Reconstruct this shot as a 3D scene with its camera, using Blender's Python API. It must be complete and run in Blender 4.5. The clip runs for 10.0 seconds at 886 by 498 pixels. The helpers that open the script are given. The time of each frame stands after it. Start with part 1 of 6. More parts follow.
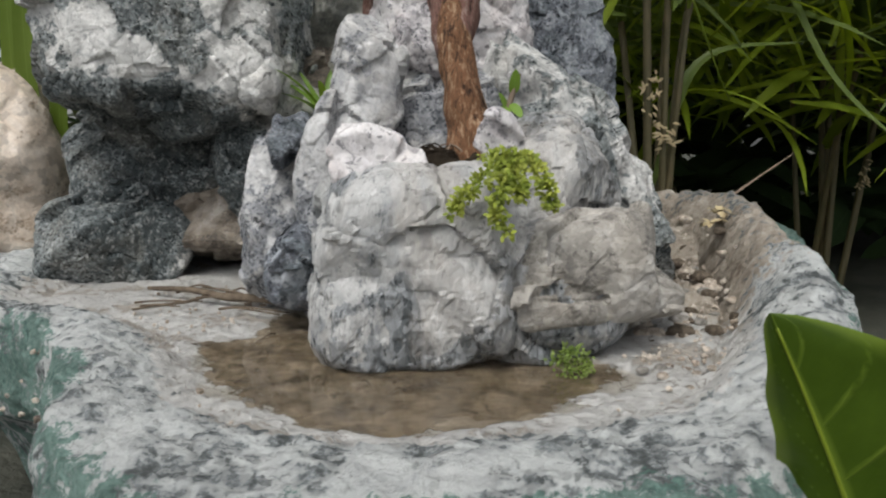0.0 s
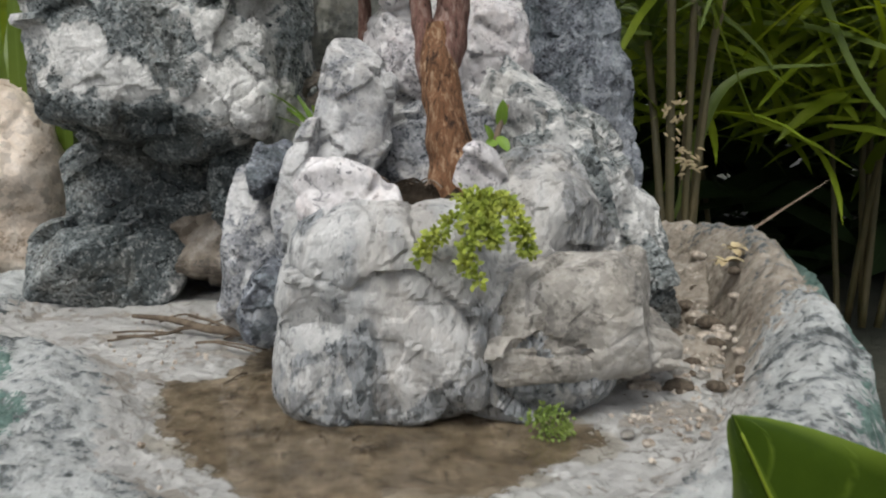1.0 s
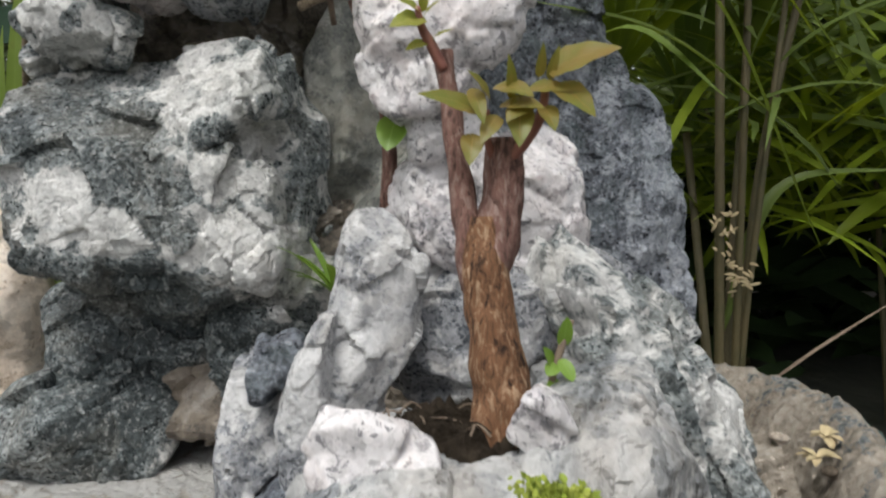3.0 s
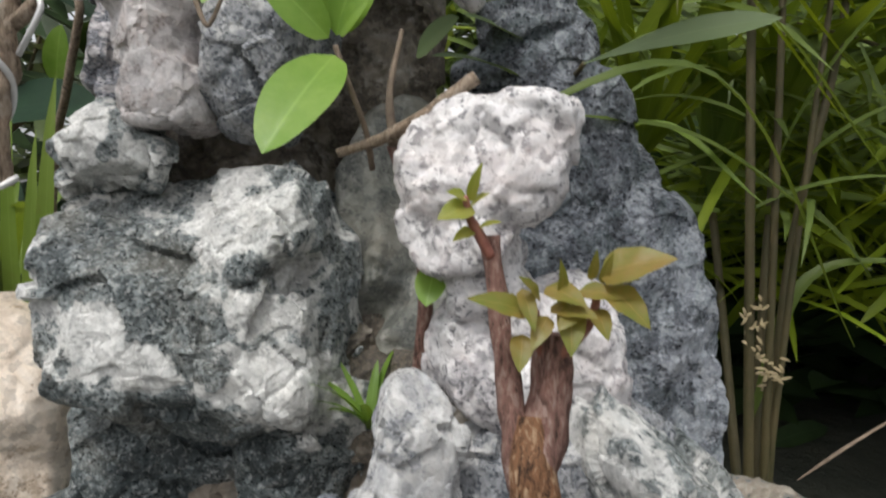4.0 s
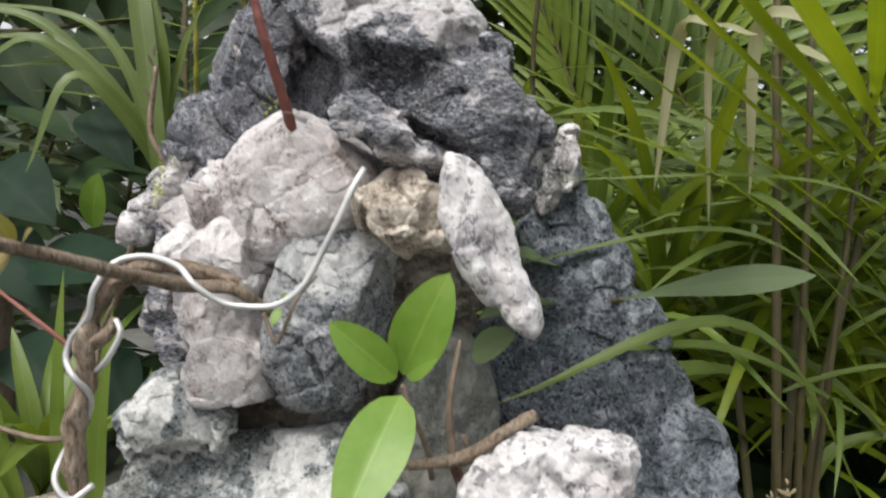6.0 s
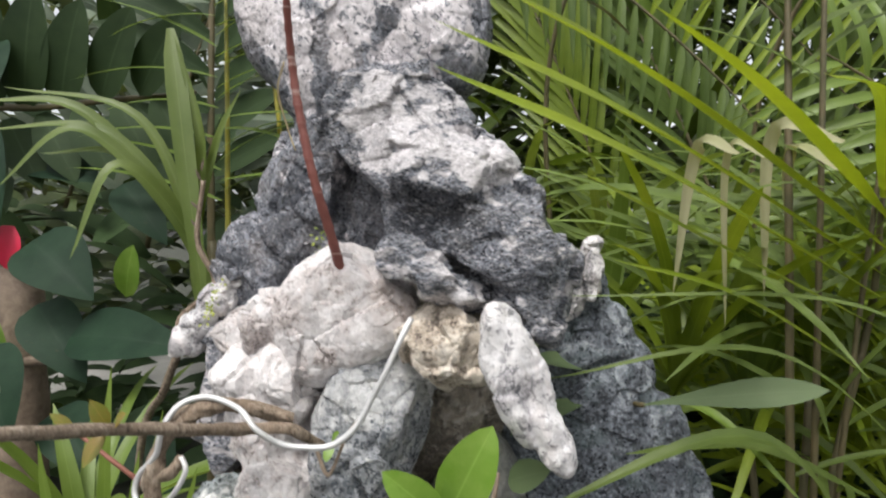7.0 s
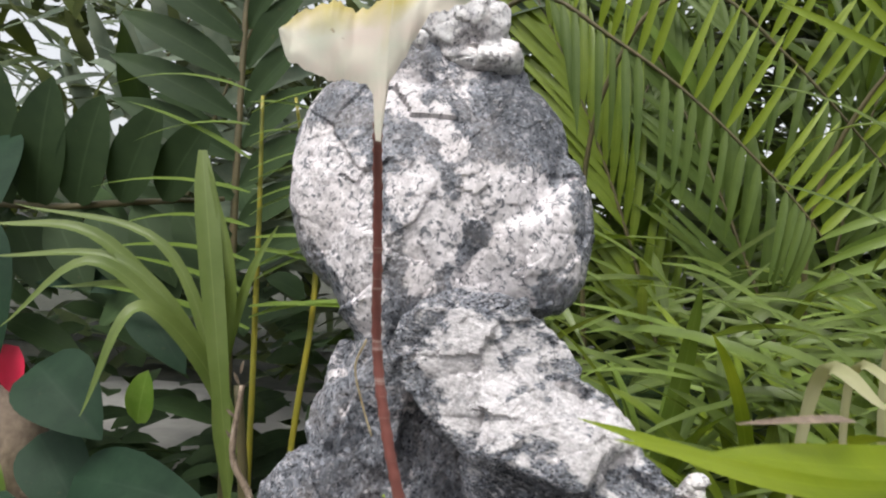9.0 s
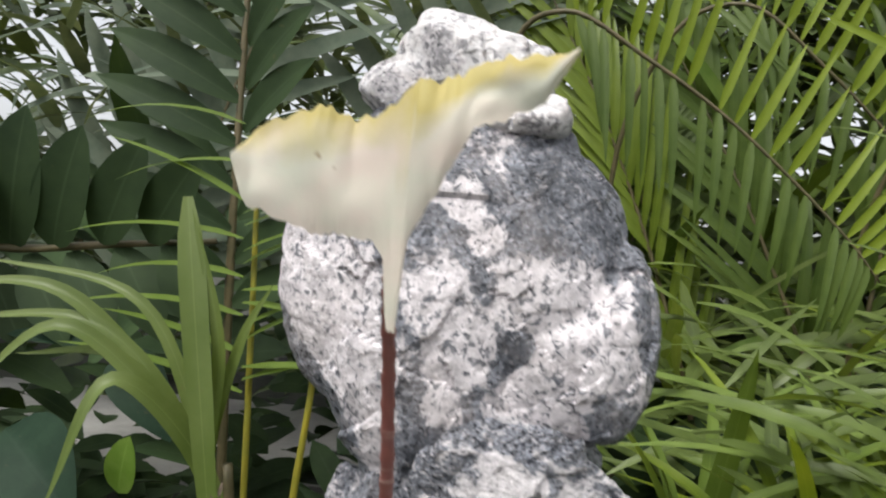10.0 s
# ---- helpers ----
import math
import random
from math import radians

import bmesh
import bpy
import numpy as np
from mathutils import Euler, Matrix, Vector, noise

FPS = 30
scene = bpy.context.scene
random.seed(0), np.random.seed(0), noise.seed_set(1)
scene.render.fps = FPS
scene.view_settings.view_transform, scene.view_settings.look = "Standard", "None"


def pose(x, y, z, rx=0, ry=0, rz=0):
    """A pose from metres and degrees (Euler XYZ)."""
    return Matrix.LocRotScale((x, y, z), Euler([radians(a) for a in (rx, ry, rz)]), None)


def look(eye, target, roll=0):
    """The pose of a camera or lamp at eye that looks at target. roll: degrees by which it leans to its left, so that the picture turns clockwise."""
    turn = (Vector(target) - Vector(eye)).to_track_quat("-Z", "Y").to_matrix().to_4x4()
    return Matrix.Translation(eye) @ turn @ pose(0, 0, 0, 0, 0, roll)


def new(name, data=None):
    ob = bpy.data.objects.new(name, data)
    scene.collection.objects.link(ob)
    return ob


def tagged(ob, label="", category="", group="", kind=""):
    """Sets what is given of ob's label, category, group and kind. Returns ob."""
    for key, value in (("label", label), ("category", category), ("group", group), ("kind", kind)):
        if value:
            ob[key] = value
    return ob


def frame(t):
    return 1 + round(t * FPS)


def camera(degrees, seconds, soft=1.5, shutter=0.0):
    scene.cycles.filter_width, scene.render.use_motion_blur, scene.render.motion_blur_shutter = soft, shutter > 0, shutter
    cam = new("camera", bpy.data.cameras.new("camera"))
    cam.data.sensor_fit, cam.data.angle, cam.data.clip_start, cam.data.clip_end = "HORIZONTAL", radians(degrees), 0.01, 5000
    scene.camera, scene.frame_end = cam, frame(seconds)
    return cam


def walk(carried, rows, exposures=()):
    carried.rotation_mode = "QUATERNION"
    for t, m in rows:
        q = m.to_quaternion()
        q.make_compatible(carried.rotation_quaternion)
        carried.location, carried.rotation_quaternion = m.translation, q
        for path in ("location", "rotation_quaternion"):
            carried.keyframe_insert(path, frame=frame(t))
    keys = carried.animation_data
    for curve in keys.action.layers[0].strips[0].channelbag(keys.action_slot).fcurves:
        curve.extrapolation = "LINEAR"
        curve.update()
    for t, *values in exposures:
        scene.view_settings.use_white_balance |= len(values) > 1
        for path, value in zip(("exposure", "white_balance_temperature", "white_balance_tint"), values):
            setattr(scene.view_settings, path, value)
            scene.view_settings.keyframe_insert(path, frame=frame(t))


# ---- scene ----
cam = camera(64.4, 10.0, 2.1, 0.35)
METRES, EYE, TILT, LEAN, TURN = 0.8, 0.25, -8.0, 0.0, 0.0
ROWS = [
    (0.0, 0.0, 0.0, 0.0, 0.0, 0.0, -0.0),
    (0.5, 0.0254, 0.0008, 0.0069, 1.73, 0.4, -0.93),
    (1.0, 0.0344, 0.0303, 0.0184, 2.99, 0.91, -1.27),
    (1.5, 0.0338, 0.0644, 0.0331, 3.61, 1.46, -1.24),
    (2.0, 0.0298, 0.0861, 0.0595, 3.54, 2.15, -1.07),
    (3.5, -0.0005, 0.1135, 0.1599, 4.15, 4.83, -2.21),
    (4.0, -0.0103, 0.1092, 0.2068, 4.69, 5.32, -2.5),
    (4.5, -0.0235, 0.1012, 0.255, 5.17, 5.61, -2.7),
    (5.0, -0.0266, 0.0938, 0.3012, 5.03, 6.21, -2.55),
    (5.5, -0.0344, 0.0825, 0.3455, 4.82, 6.3, -2.31),
    (6.0, -0.0527, 0.0634, 0.3986, 4.87, 6.78, -2.83),
    (7.5, -0.1079, -0.0053, 0.5376, 5.62, 8.05, -3.24),
    (8.0, -0.1475, -0.0092, 0.5972, 5.46, 8.34, -4.49),
    (8.5, -0.1536, 0.0262, 0.6448, 4.92, 8.38, -4.87),
    (9.0, -0.1693, 0.0796, 0.6855, 5.05, 8.35, -5.35),
    (9.5, -0.1731, 0.1452, 0.7208, 4.58, 8.41, -5.21),
    (10.0, -0.1981, 0.1827, 0.7701, 5.74, 8.25, -5.78),
]
PATH = [(t, pose(0, 0, EYE, TILT, LEAN, TURN) @ pose(METRES * x, METRES * y, METRES * z, 90 + pitch, roll, yaw)) for t, x, y, z, yaw, pitch, roll in ROWS]
EXPOSURES = [(0.0, 0.2), (2.0, 0.2), (3.5, 0.42), (4.5, 0.42), (6.0, 0.58), (8.0, 0.8), (10.0, 0.68)]
walk(cam, PATH, EXPOSURES)

# ---- world and light ----
world = bpy.data.worlds.new("garden_sky")
scene.world = world
world.use_nodes = True
wt = world.node_tree
sky = wt.nodes.new("ShaderNodeTexSky")
sky.sky_type, sky.sun_disc = "NISHITA", False
sky.sun_elevation, sky.sun_rotation = radians(58), radians(200)
sky.air_density, sky.dust_density = 1.0, 4.0
wt.nodes["Background"].inputs["Strength"].default_value = 0.15
veil = wt.nodes.new("ShaderNodeHueSaturation")
veil.inputs["Saturation"].default_value = 0.18
wt.links.new(sky.outputs[0], veil.inputs["Color"])
wt.links.new(veil.outputs[0], wt.nodes["Background"].inputs["Color"])
sun = new("sun", bpy.data.lights.new("sun", "SUN"))
sun.data.energy, sun.data.angle, sun.data.color = 1.3, radians(18), (0.98, 0.97, 0.9)
sun.matrix_world = look((0, 0, 3), (0.35, 0.95, 1.38))

# ---- materials ----
def nodes_of(name):
    m = bpy.data.materials.new(name)
    m.use_nodes = True
    nt = m.node_tree
    return m, nt, nt.nodes["Principled BSDF"]


def add(nt, kind, **inputs):
    n = nt.nodes.new(kind)
    for k, v in inputs.items():
        n.inputs[k.replace("_", " ")].default_value = v
    return n


def noise_node(nt, vec, scale, detail=4.0, rough=0.6, distort=0.0):
    n = add(nt, "ShaderNodeTexNoise", Scale=scale, Detail=detail, Roughness=rough, Distortion=distort)
    nt.links.new(vec, n.inputs["Vector"])
    return n.outputs["Fac"]


def ramp(nt, fac, stops):
    r = nt.nodes.new("ShaderNodeValToRGB")
    while len(r.color_ramp.elements) < len(stops):
        r.color_ramp.elements.new(0.5)
    for e, (p, c) in zip(r.color_ramp.elements, stops):
        e.position = p
        e.color = (c, c, c, 1) if isinstance(c, float) else (*c, 1)
    nt.links.new(fac, r.inputs[0])
    return r.outputs[0]


def mix(nt, fac, a, b, how="MIX"):
    n = nt.nodes.new("ShaderNodeMix")
    n.data_type, n.blend_type = "RGBA", how
    for key, v in ((0, fac), (6, a), (7, b)):
        if isinstance(v, float):
            n.inputs[key].default_value = v
        elif isinstance(v, tuple):
            n.inputs[key].default_value = (*v, 1)
        else:
            nt.links.new(v, n.inputs[key])
    return n.outputs[2]


def calc(nt, how, a, b):
    n = nt.nodes.new("ShaderNodeMath")
    n.operation = how
    for key, v in ((0, a), (1, b)):
        if isinstance(v, (int, float)):
            n.inputs[key].default_value = v
        else:
            nt.links.new(v, n.inputs[key])
    return n.outputs[0]


def bump(nt, bsdf, height, strength, dist, onto=None):
    b = add(nt, "ShaderNodeBump", Strength=strength, Distance=dist)
    nt.links.new(height, b.inputs["Height"])
    if onto is not None:
        nt.links.new(onto, b.inputs["Normal"])
    nt.links.new(b.outputs[0], bsdf.inputs["Normal"])
    return b.outputs[0]


def coords(nt):
    return nt.nodes.new("ShaderNodeTexCoord").outputs["Object"]


def rock_material(name, pale, mid, dark, bias, size=28.0, speck=0.5, earth=(0.3, 0.26, 0.2), dirt=0.35, gloss=0.42, layered=0.0, fleck=0.5, fleck_at=0.6, haze=0.8, milky=0.0, grain=560.0, relief=1.0, led=0.42, spark=0.0):
    """Crystalline rock: milky mineral clouding into a dark sparkling mass of grains, a few flecks, earthy film. The mesh's 'vein' attribute leads the milky parts."""
    m, nt, b = nodes_of(name)
    at = coords(nt)
    if layered:
        bed = nt.nodes.new("ShaderNodeMapping")
        bed.inputs["Rotation"].default_value = (0.2, radians(28), 0.3)
        bed.inputs["Scale"].default_value = (1.0, 1.0, 1.0 + layered)
        nt.links.new(at, bed.inputs["Vector"])
        at = bed.outputs[0]
    vein = nt.nodes.new("ShaderNodeAttribute")
    vein.attribute_name = "vein"
    big = noise_node(nt, at, size, 8.0, 0.62, 0.7)
    fine = noise_node(nt, at, size * 6, 6.0, 0.7, 0.3)
    stir = add(nt, "ShaderNodeTexNoise", Scale=300.0, Detail=3.0)
    nt.links.new(at, stir.inputs["Vector"])
    bent = nt.nodes.new("ShaderNodeVectorMath")
    bent.operation = "MULTIPLY_ADD"
    nt.links.new(stir.outputs["Color"], bent.inputs[0])
    bent.inputs[1].default_value = (0.003, 0.003, 0.003)
    nt.links.new(at, bent.inputs[2])
    grains = add(nt, "ShaderNodeTexVoronoi", Scale=grain)
    nt.links.new(bent.outputs[0], grains.inputs["Vector"])
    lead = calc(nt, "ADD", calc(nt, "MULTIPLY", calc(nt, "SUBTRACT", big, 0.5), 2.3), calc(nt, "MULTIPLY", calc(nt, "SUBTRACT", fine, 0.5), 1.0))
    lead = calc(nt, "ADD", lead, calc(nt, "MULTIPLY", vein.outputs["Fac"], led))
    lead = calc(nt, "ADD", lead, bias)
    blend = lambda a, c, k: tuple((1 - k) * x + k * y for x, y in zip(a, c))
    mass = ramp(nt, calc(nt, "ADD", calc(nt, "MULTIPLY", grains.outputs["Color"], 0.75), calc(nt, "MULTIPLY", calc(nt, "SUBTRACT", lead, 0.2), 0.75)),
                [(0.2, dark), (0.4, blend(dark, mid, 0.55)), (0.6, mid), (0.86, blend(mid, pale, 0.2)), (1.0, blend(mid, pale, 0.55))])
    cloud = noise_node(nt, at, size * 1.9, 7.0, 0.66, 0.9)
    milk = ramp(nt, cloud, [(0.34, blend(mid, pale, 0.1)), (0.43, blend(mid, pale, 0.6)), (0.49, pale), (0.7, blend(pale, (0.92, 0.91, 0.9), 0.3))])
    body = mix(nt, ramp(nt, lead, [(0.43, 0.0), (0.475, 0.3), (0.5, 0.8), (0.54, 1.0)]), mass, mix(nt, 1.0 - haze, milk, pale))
    far_bent = nt.nodes.new("ShaderNodeVectorMath")
    far_bent.operation = "MULTIPLY_ADD"
    nt.links.new(stir.outputs["Color"], far_bent.inputs[0])
    far_bent.inputs[1].default_value = (0.006, 0.006, 0.006)
    nt.links.new(at, far_bent.inputs[2])
    crystals = add(nt, "ShaderNodeTexVoronoi", Scale=size * 6.5)
    nt.links.new(far_bent.outputs[0], crystals.inputs["Vector"])
    body = mix(nt, 0.7, body, ramp(nt, crystals.outputs["Color"], [(0.1, 0.62), (0.5, 1.0), (0.9, 1.2)]), "MULTIPLY")
    flake = ramp(nt, grains.outputs["Color"], [(0.0, 0.62), (0.5, 1.0), (1.0, 1.25)])
    body = mix(nt, speck, body, flake, "MULTIPLY")
    spots = ramp(nt, noise_node(nt, at, size * 5.5, 5.0, 0.7, 0.6), [(0.0, 0.0), (fleck_at, 0.0), (fleck_at + 0.04, 1.0)])
    body = mix(nt, calc(nt, "MULTIPLY", spots, fleck), body, blend(dark, mid, 0.3))
    pits = add(nt, "ShaderNodeTexVoronoi", Scale=size * 4.2)
    nt.links.new(far_bent.outputs[0], pits.inputs["Vector"])
    hole = calc(nt, "MULTIPLY", ramp(nt, pits.outputs["Distance"], [(0.16, 1.0), (0.3, 0.0)]), ramp(nt, noise_node(nt, at, size * 1.4, 3.0, 0.5), [(0.46, 0.0), (0.54, 1.0)]))
    body = mix(nt, calc(nt, "MULTIPLY", hole, fleck * 0.9), body, blend(dark, mid, 0.35))
    # Glints of the grains, painted into the colour as pale specks.
    if spark:
        flash = ramp(nt, noise_node(nt, at, 230.0, 4.0, 0.7, 0.4), [(0.0, 0.0), (0.56, 0.0), (0.62, 1.0)])
        body = mix(nt, calc(nt, "MULTIPLY", flash, spark), body, blend(mid, pale, 0.75))
    film = ramp(nt, noise_node(nt, at, size * 0.6, 8.0, 0.7, 0.8), [(0.0, 0.0), (0.48, 0.0), (0.62, 1.0)])
    body = mix(nt, calc(nt, "MULTIPLY", film, dirt), body, earth)
    nt.links.new(body, b.inputs["Base Color"])
    nt.links.new(ramp(nt, grains.outputs["Color"], [(0.2, gloss - 0.15), (0.7, gloss + 0.28)]), b.inputs["Roughness"])
    b.inputs["Specular IOR Level"].default_value = 0.5
    if milky:
        b.inputs["Subsurface Weight"].default_value = milky
        b.inputs["Subsurface Radius"].default_value = (1.0, 0.9, 0.8)
        b.inputs["Subsurface Scale"].default_value = 0.004
    first = bump(nt, b, noise_node(nt, at, size * 9, 8.0, 0.72, 0.3), 0.7 * relief, 0.003)
    first = bump(nt, b, crystals.outputs["Color"], 0.6 * relief, 0.0022, first)
    rough = calc(nt, "MULTIPLY", grains.outputs["Color"], ramp(nt, lead, [(0.42, 1.0), (0.56, 0.3)]))
    bump(nt, b, rough, 0.7, 0.0018, first)
    return m


def plain_material(name, a, b_col, size, rough, relief=0.3, dist=0.002, distort=0.3, spec=0.5):
    m, nt, b = nodes_of(name)
    at = coords(nt)
    f = noise_node(nt, at, size, 7.0, 0.65, distort)
    nt.links.new(mix(nt, ramp(nt, f, [(0.32, 0.0), (0.68, 1.0)]), a, b_col), b.inputs["Base Color"])
    b.inputs["Roughness"].default_value = rough
    b.inputs["Specular IOR Level"].default_value = spec
    bump(nt, b, noise_node(nt, at, size * 3, 6.0, 0.7), relief, dist)
    return m


def bark_material(name, deep, body, pale):
    """Flaky bark: upright plates broken across, pale torn edges and dark fissures."""
    m, nt, b = nodes_of(name)
    at = coords(nt)
    long = nt.nodes.new("ShaderNodeMapping")
    long.inputs["Scale"].default_value = (1.0, 1.0, 0.36)
    nt.links.new(at, long.inputs["Vector"])
    stir = add(nt, "ShaderNodeTexNoise", Scale=160.0, Detail=5.0)
    nt.links.new(long.outputs[0], stir.inputs["Vector"])
    bent = nt.nodes.new("ShaderNodeVectorMath")
    bent.operation = "MULTIPLY_ADD"
    nt.links.new(stir.outputs["Color"], bent.inputs[0])
    bent.inputs[1].default_value = (0.016, 0.016, 0.016)
    nt.links.new(long.outputs[0], bent.inputs[2])
    plates = add(nt, "ShaderNodeTexVoronoi", Scale=340.0)
    nt.links.new(bent.outputs[0], plates.inputs["Vector"])
    seams = add(nt, "ShaderNodeTexVoronoi", Scale=340.0)
    seams.feature = "DISTANCE_TO_EDGE"
    nt.links.new(bent.outputs[0], seams.inputs["Vector"])
    fine = noise_node(nt, long.outputs[0], 420.0, 6.0, 0.7, 0.4)
    soft = noise_node(nt, at, 60.0, 5.0, 0.6)
    tone = calc(nt, "ADD", calc(nt, "MULTIPLY", plates.outputs["Color"], 0.25), calc(nt, "MULTIPLY", fine, 0.8))
    col = ramp(nt, tone, [(0.36, deep), (0.46, body), (0.56, tuple(1.3 * v for v in body)), (0.68, pale)])
    col = mix(nt, ramp(nt, seams.outputs["Distance"], [(0.0, 0.15), (0.1, 0.0)]), col, deep)
    col = mix(nt, ramp(nt, soft, [(0.35, 0.0), (0.65, 0.7)]), col, mix(nt, 1.0, col, (0.75, 0.68, 0.64), "MULTIPLY"))
    nt.links.new(col, b.inputs["Base Color"])
    b.inputs["Roughness"].default_value = 0.85
    b.inputs["Specular IOR Level"].default_value = 0.25
    height = calc(nt, "ADD", calc(nt, "MULTIPLY", tone, 0.8), ramp(nt, seams.outputs["Distance"], [(0.0, 0.0), (0.15, 0.12)]))
    bump(nt, b, height, 1.0, 0.002)
    return m


def veined_material(name, deep, lit, margin):
    """Broad leaf with a pale midrib and side veins; 'across' runs from midrib to margin, 'vein' carries the side veins."""
    m, nt, b = nodes_of(name)
    at = coords(nt)
    way = {}
    for key in ("across", "vein"):
        n = nt.nodes.new("ShaderNodeAttribute")
        n.attribute_name = key
        way[key] = n.outputs["Fac"]
    col = mix(nt, ramp(nt, noise_node(nt, at, 60.0, 5.0, 0.6), [(0.3, 0.0), (0.7, 1.0)]), deep, lit)
    col = mix(nt, ramp(nt, way["across"], [(0.7, 0.0), (1.0, 0.75)]), col, margin)
    ribs = calc(nt, "MAXIMUM", ramp(nt, way["vein"], [(0.6, 0.0), (1.0, 0.6)]), ramp(nt, way["across"], [(0.0, 0.8), (0.05, 0.0)]))
    col = mix(nt, ribs, col, tuple(1.2 * c for c in margin))
    nt.links.new(col, b.inputs["Base Color"])
    b.inputs["Roughness"].default_value = 0.4
    b.inputs["Specular IOR Level"].default_value = 0.3
    thin = nt.nodes.new("ShaderNodeBsdfTranslucent")
    nt.links.new(mix(nt, 1.0, col, (1.3, 1.2, 0.5), "MULTIPLY"), thin.inputs["Color"])
    both = nt.nodes.new("ShaderNodeMixShader")
    both.inputs[0].default_value = 0.3
    nt.links.new(b.outputs[0], both.inputs[1])
    nt.links.new(thin.outputs[0], both.inputs[2])
    nt.links.new(both.outputs[0], nt.nodes["Material Output"].inputs["Surface"])
    bump(nt, b, calc(nt, "ADD", ribs, calc(nt, "MULTIPLY", noise_node(nt, at, 200.0, 4.0, 0.6), 0.4)), 0.5, 0.001)
    return m


def ringed_material(name, deep, body, ring):
    """Stem with pale leaf-scar rings at uneven steps."""
    m, nt, b = nodes_of(name)
    at = coords(nt)
    flat = nt.nodes.new("ShaderNodeMapping")
    flat.inputs["Scale"].default_value = (0.08, 0.08, 1.0)
    nt.links.new(at, flat.inputs["Vector"])
    bands = noise_node(nt, flat.outputs[0], 130.0, 3.0, 0.6)
    col = mix(nt, noise_node(nt, at, 90.0, 6.0, 0.7), deep, body)
    col = mix(nt, ramp(nt, bands, [(0.58, 0.0), (0.64, 0.8), (0.7, 0.0)]), col, ring)
    nt.links.new(col, b.inputs["Base Color"])
    b.inputs["Roughness"].default_value = 0.5
    bump(nt, b, bands, 0.5, 0.002)
    return m


def leaf_material(name, a, b_col, size=14.0, rough=0.42, clear=0.35, vary=0.25, rib=0.0, tint=(1.3, 1.2, 0.5), spec=0.4, worn=0.15):
    """Leaf: two greens, change from island to island, light passing through the blade; 'across' runs from the midrib to the margin."""
    m, nt, b = nodes_of(name)
    at = coords(nt)
    f = noise_node(nt, at, size, 5.0, 0.6)
    col = mix(nt, ramp(nt, f, [(0.3, 0.0), (0.7, 1.0)]), a, b_col)
    isle = nt.nodes.new("ShaderNodeNewGeometry").outputs["Random Per Island"]
    col = mix(nt, 1.0, col, ramp(nt, isle, [(0.0, 1.0 - vary), (1.0, 1.0 + vary)]), "MULTIPLY")
    if rib:
        across = nt.nodes.new("ShaderNodeAttribute")
        across.attribute_name = "across"
        line = ramp(nt, across.outputs["Fac"], [(0.0, 1.0), (0.03, 0.6), (0.07, 0.0)])
        col = mix(nt, calc(nt, "MULTIPLY", line, rib), col, tuple(min(1.0, c * 1.4 + 0.03) for c in b_col))
    blot = ramp(nt, noise_node(nt, at, size * 7, 3.0, 0.6), [(0.0, 0.0), (0.68, 0.0), (0.72, 1.0)])
    col = mix(nt, calc(nt, "MULTIPLY", blot, worn), col, (0.16, 0.1, 0.045))
    nt.links.new(col, b.inputs["Base Color"])
    b.inputs["Roughness"].default_value = rough
    b.inputs["Specular IOR Level"].default_value = spec
    thin = nt.nodes.new("ShaderNodeBsdfTranslucent")
    nt.links.new(mix(nt, 1.0, col, tint, "MULTIPLY"), thin.inputs["Color"])
    both = nt.nodes.new("ShaderNodeMixShader")
    both.inputs[0].default_value = clear
    nt.links.new(b.outputs[0], both.inputs[1])
    nt.links.new(thin.outputs[0], both.inputs[2])
    nt.links.new(both.outputs[0], nt.nodes["Material Output"].inputs["Surface"])
    bump(nt, b, noise_node(nt, at, size * 6, 4.0, 0.6), 0.15, 0.002)
    return m


WHITE, INK = (0.65, 0.645, 0.63), (0.04, 0.052, 0.055)
M_ROCK = rock_material("grey_white_rock", WHITE, (0.225, 0.25, 0.255), INK, 0.385, 26.0, dirt=0.22, led=0.55, spark=0.45, haze=0.55)
M_FRONT = rock_material("banded_grey_rock", (0.44, 0.442, 0.438), (0.25, 0.264, 0.278), (0.07, 0.08, 0.085), 0.46, 26.0, dirt=0.35, earth=(0.36, 0.31, 0.26), fleck=0.6, fleck_at=0.61, layered=-0.5)
M_QUARTZ = rock_material("white_quartz", (0.6, 0.58, 0.585), (0.44, 0.415, 0.43), (0.1, 0.1, 0.11), 0.66, 26.0, 0.25, (0.78, 0.68, 0.66), 0.4, 0.34, fleck=1.0, fleck_at=0.555, haze=0.5, milky=0.25, relief=0.5)
M_CLEAR = rock_material("milky_quartz", (0.46, 0.46, 0.462), (0.255, 0.262, 0.28), (0.08, 0.09, 0.105), 0.48, 24.0, 0.3, (0.45, 0.4, 0.35), 0.3, 0.3, milky=0.15, relief=0.75)
M_DARK = rock_material("dark_schist", (0.66, 0.625, 0.64), (0.2, 0.21, 0.245), (0.03, 0.033, 0.042), 0.3, 42.0, 0.7, (0.2, 0.18, 0.16), 0.15, 0.36, 1.2, spark=0.75, haze=0.4)
# Grey kept low: the cleft's shade is put into this colour.
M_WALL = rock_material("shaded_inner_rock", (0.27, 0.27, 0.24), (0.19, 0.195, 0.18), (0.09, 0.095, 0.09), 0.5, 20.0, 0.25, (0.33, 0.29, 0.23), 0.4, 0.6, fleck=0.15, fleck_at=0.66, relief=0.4)
